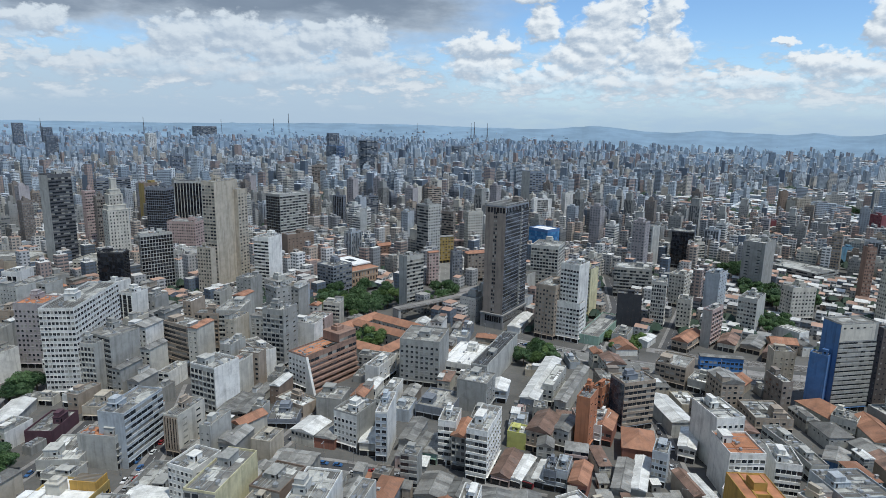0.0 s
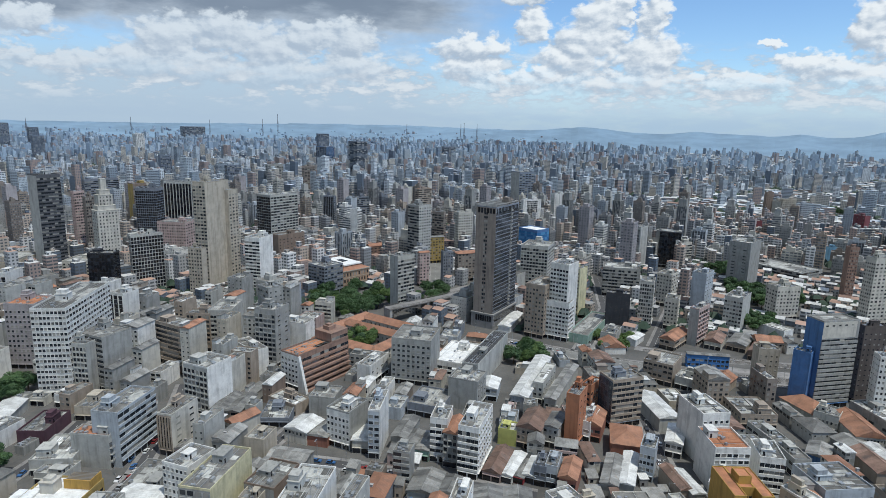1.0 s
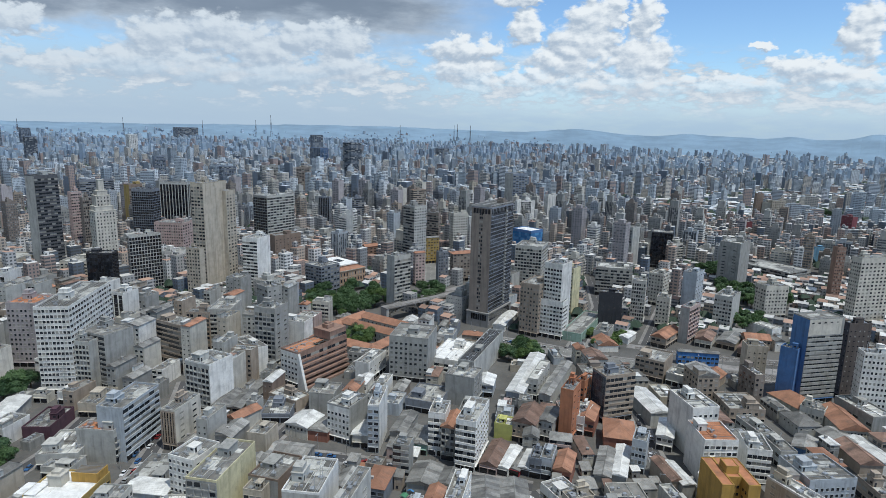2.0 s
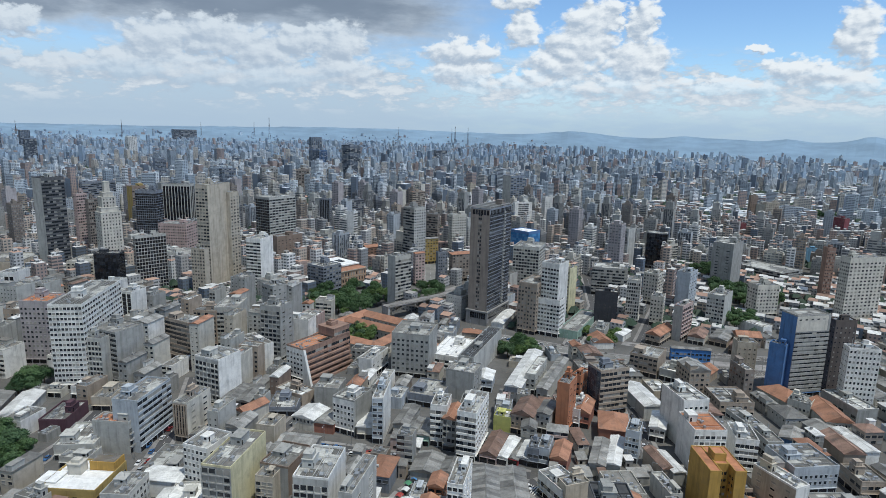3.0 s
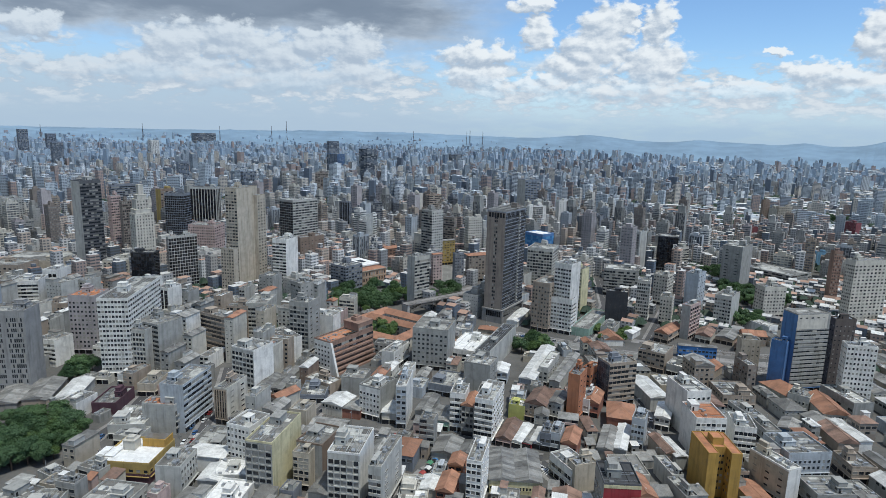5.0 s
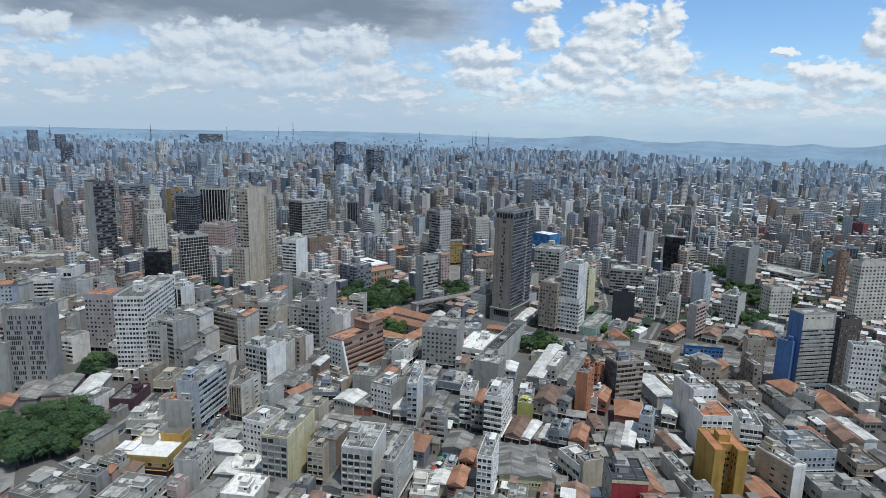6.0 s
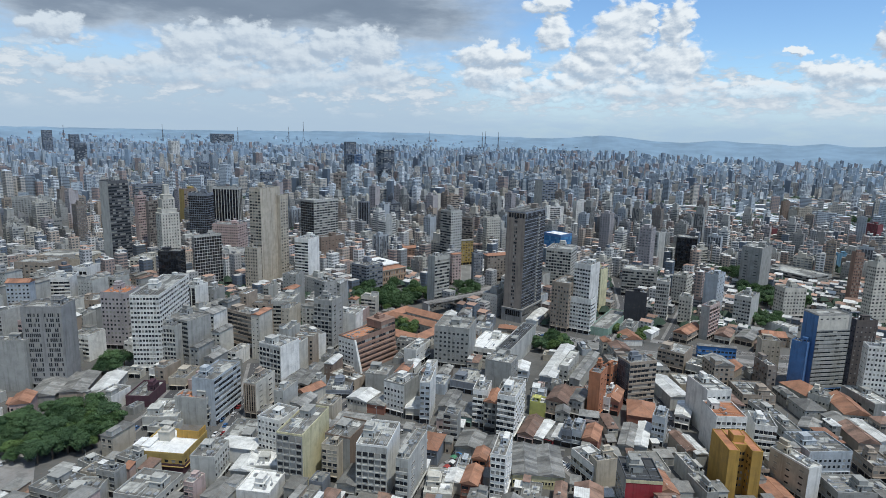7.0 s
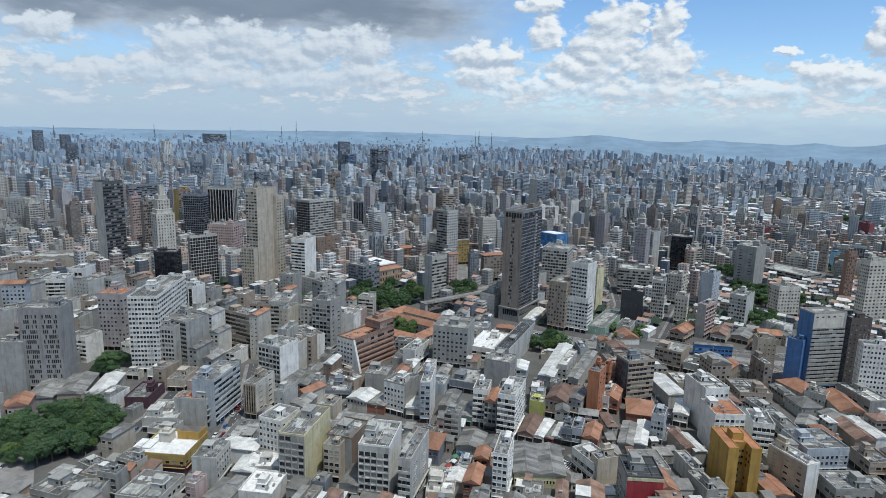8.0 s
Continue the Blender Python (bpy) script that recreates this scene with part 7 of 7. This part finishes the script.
for i in range(-70, 71):
    for j in range(-70, 71):
        if i % 8 == 0 and j % 2:
            continue
        u, v = i * 20.0 + rng.uniform(-1, 1), j * 21.5 + rng.uniform(-1, 1)
        px, py = u * c - v * s, 760 + u * s + v * c
        if 470 < py and math.hypot(px, py) < 1150 and in_view(px, py, 2):
            spots.append((math.hypot(px, py), px, py))
spots.sort()
for r, px, py in spots:
    rot = rng.choice((62.0, 62.0, -28.0))
    tall = rng.random()
    if px > 240:
        tall = tall * 0.55 + 0.30
    if r < 640:
        tall = 0.37 + 0.6 * tall
    if r < 860 and px < -210:
        tall = 0.37 + 0.6 * tall
    yard = 170 < px < 400 and r < 760
    if yard:
        tall = 0.9
    if tall < 0.36 and clear_lot(px, py, rot, 17, 14, 0.8) and mid_left > 0:
        mid_left -= 1
        block_on(rng.choice(MID_KINDS), px, py, rot)
        claim(px, py, rot, 17, 14)
    elif tall < 0.62 and clear_lot(px, py, rot, 21, 17, 1.0) and low_left > 0:
        low_left -= 1
        block_on(rng.choice(LOW_KINDS), px, py, rot)
        claim(px, py, rot, 21, 17)
    else:
        for dx, dy in ((0, 0), (9.5, 0), (0, 10.5), (9.5, 10.5)):
            if clear_lot(px + dx, py + dy, -28.0, 8, 9, 0.2):
                carpet.append((px + dx, py + dy, rng.uniform(7, 10), rng.uniform(8, 11), rng.choice((4.5, 5, 6, 7, 8, 9) if yard else (4.5, 6, 7, 8, 10, 13, 16, 16, 19, 22, 26, 31) if r > 600 else (4.5, 6, 7, 8, 10, 13, 16)), rng.choice((1, 1, 1, 2, 2, 3))))


def spread(name, lots, label, walls=None, deck=None, gabled=False):
    """Many far buildings in one mesh: walls, a flat or tiled top, a stair house on the taller ones."""
    verts, faces, slots = [], [], []
    turns = [(math.cos(radians(q)), math.sin(radians(q))) for q in (-28, -28, -9, 22)]
    c, s = turns[0]

    def block(x, y, z0, w, d, z1, top):
        at = len(verts)
        for u, v, z in ((0, 0, z0), (w, 0, z0), (w, d, z0), (0, d, z0), (0, 0, z1), (w, 0, z1), (w, d, z1), (0, d, z1)):
            verts.append((x + u * c - v * s, y + u * s + v * c, z))
        for k, side in enumerate(SIDES[1:]):
            faces.append(tuple(at + q for q in side))
            slots.append(top if k == 0 else 0)

    def gable(x, y, z0, w, d, z1, top):
        at = len(verts)
        rise = min(w, d) * rng.uniform(0.14, 0.24)
        for u, v, z in ((0, 0, z0), (w, 0, z0), (w, d, z0), (0, d, z0), (0, 0, z1), (w, 0, z1), (w, d, z1), (0, d, z1), (0, d / 2, z1 + rise), (w, d / 2, z1 + rise)):
            verts.append((x + u * c - v * s, y + u * s + v * c, z))
        for face, slot in (((0, 1, 5, 4), 0), ((1, 2, 6, 9, 5), 0), ((2, 3, 7, 6), 0), ((3, 0, 4, 8, 7), 0), ((4, 5, 9, 8), top), ((8, 9, 6, 7), top)):
            faces.append(tuple(at + q for q in face))
            slots.append(slot)

    for x, y, w, d, h, top in lots:
        z = land(x, y)
        c, s = turns[0] if gabled else turns[int(abs(x) + abs(y)) % 4]
        if gabled and h < 14 and top != 1:
            gable(x, y, z - 4, w, d, z + h, top)
            continue
        block(x, y, z - 4, w, d, z + h, top)
        if h > 20:
            block(x + 1.5, y + 2.5, z + h, w * 0.4, d * 0.4, z + h + rng.uniform(2, 5), 1)
    me = solid(name, verts, faces, walls or FAR_HAZE_WALLS, deck or FAR_HAZE_ROOF, FAR_TILES, SHEET_WHITE)
    me.polygons.foreach_set("material_index", slots)
    return tagged(new(name, me), label, "city", kind="stuff")


spread("low_houses", carpet, "low houses with grey and tiled roofs between the towers", TOWN_WALLS, TOWN_ROOF, True)
far_low, far_high = [], []
for k in range(24000):
    a = radians(rng.uniform(-50, 33))
    r = 1130 + 3400 * rng.random() ** 0.78
    px, py = r * math.sin(a), r * math.cos(a)
    open_ground = noise.noise((px / 260, py / 260, 1.7)) > 0.36
    east = min(max((math.degrees(a) - 2.0) / 14.0, 0.0), 1.0)
    thin = min(max((r - 2100) / 900, 0.0), 1.0)
    if r > 4480:
        continue
    grow = 0.55 + 0.9 * noise.noise((px / 420, py / 420, 4.2)) + (0.1 if px < 300 else -0.18)
    if rng.random() < (0.32 + 0.34 * grow) * (1.0 - 0.42 * east) * (1.0 - 0.62 * east * thin) * (0.35 if r > 3900 else 1.0) and not open_ground:
        h = max(13, rng.gauss(33, 14)) * (0.75 + 0.45 * max(0.0, grow)) * (0.55 if r > 3900 else 1.0)
        far_high.append((px, py, rng.choice((8, 10, 11, 12, 14, 16, 22)), rng.choice((8, 10, 12, 14, 18)), min(h, 80 - 18 * thin), 1))
    elif r < 3900:
        far_low.append((px, py, rng.uniform(9, 24) * (1 + 0.7 * east), rng.uniform(9, 20) * (1 + 0.4 * east), rng.choice((5, 6, 7, 9, 11)), rng.choice((1, 1, 3) if r > 2300 else (1, 1, 1, 2, 2, 3) if east < 0.3 else (1, 3, 3, 1, 2, 3))))
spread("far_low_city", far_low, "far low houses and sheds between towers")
spread("far_towers", [t for t in far_high if math.hypot(t[0], t[1]) < 2300], "far crowd of apartment towers paled for haze")
spread("ridge_towers", [t for t in far_high if math.hypot(t[0], t[1]) >= 2300], "apartment towers along the far ridge, tinted blue grey for haze", RIDGE_HAZE_WALLS)

# far woods and hills at the edge of the plain
verts, faces = [], []
for k in range(9000):
    a, r = radians(rng.uniform(-50, 33)), 460 + 2000 * rng.random()
    px, py = r * math.sin(a), r * math.cos(a)
    if noise.noise((px / 170, py / 170, 8.8)) < ((0.06 if px < 300 else -0.06) if r > 1100 else -0.28) or built(px, py, 2.5):
        continue
    z = land(px, py)
    at, size = len(verts), rng.uniform(4, 9) * (1.0 if r > 1100 else 0.72)
    for u, v, w in ((1, 0, 0.35), (0.3, 0.95, 0.3), (-0.8, 0.6, 0.4), (-0.8, -0.6, 0.3), (0.3, -0.95, 0.4), (0.1, 0.1, 1.0), (0.5, 0.4, 0.85), (-0.5, 0.2, 0.9)):
        verts.append((px + u * size * rng.uniform(0.8, 1.2), py + v * size * rng.uniform(0.8, 1.2), z + w * size * 1.5 * rng.uniform(0.8, 1.1)))
    faces += [(at, at + 1, at + 6), (at + 1, at + 2, at + 7), (at + 2, at + 3, at + 7), (at + 3, at + 4, at + 5), (at + 4, at, at + 6), (at + 6, at + 1, at + 7, at + 5), (at + 4, at + 6, at + 5), (at + 7, at + 3, at + 5)]
tagged(new("far_trees", solid("far_trees", verts, faces, WOODS)), "far clumps of trees between the houses", "trees", kind="stuff")

verts, faces = [], []
steps = 160
for k in range(steps + 1):
    az = -55 + 95 * k / steps
    top = 130 + 4 * noise.noise((az / 3.1, 7.0, 0.0)) + 5 * noise.noise((az / 0.9, 3.0, 0.0))
    for at, wide, high in ((-14, 12, 22), (6.2, 3.2, 36), (15.8, 1.6, 22), (18.5, 1.5, 10), (23.4, 1.2, 22), (29.2, 1.5, 50)):
        top += high * math.exp(-(((az - at) / wide) ** 2))
    for r, lift in ((3880, -0.02), (4200, 0.30), (4560, 0.76), (4800, 1.0), (4840, 0.6)):
        gx, gy = r * math.sin(radians(az)), r * math.cos(radians(az))
        foot = 20.0
        verts.append((gx, gy, foot + (top - foot) * lift + (3 if r > 4000 else 0) * noise.noise((az / 1.3, r / 60, 3.0))))
for k in range(steps):
    for q in range(4):
        faces.append((5 * k + q, 5 * k + q + 5, 5 * k + q + 6, 5 * k + q + 1))
# Haze over the distant slopes is painted in as this blue grey.
HAZED_HILLS = surface("far_hills", (0.20, 0.295, 0.39), 1.0, patch=0.3, patch_scale=0.004, grain=0.1, tint=0.0)
tagged(new("backdrop", solid("backdrop", verts, faces, HAZED_HILLS)), "hills at the horizon in painted blue grey haze", "hills", kind="structure")
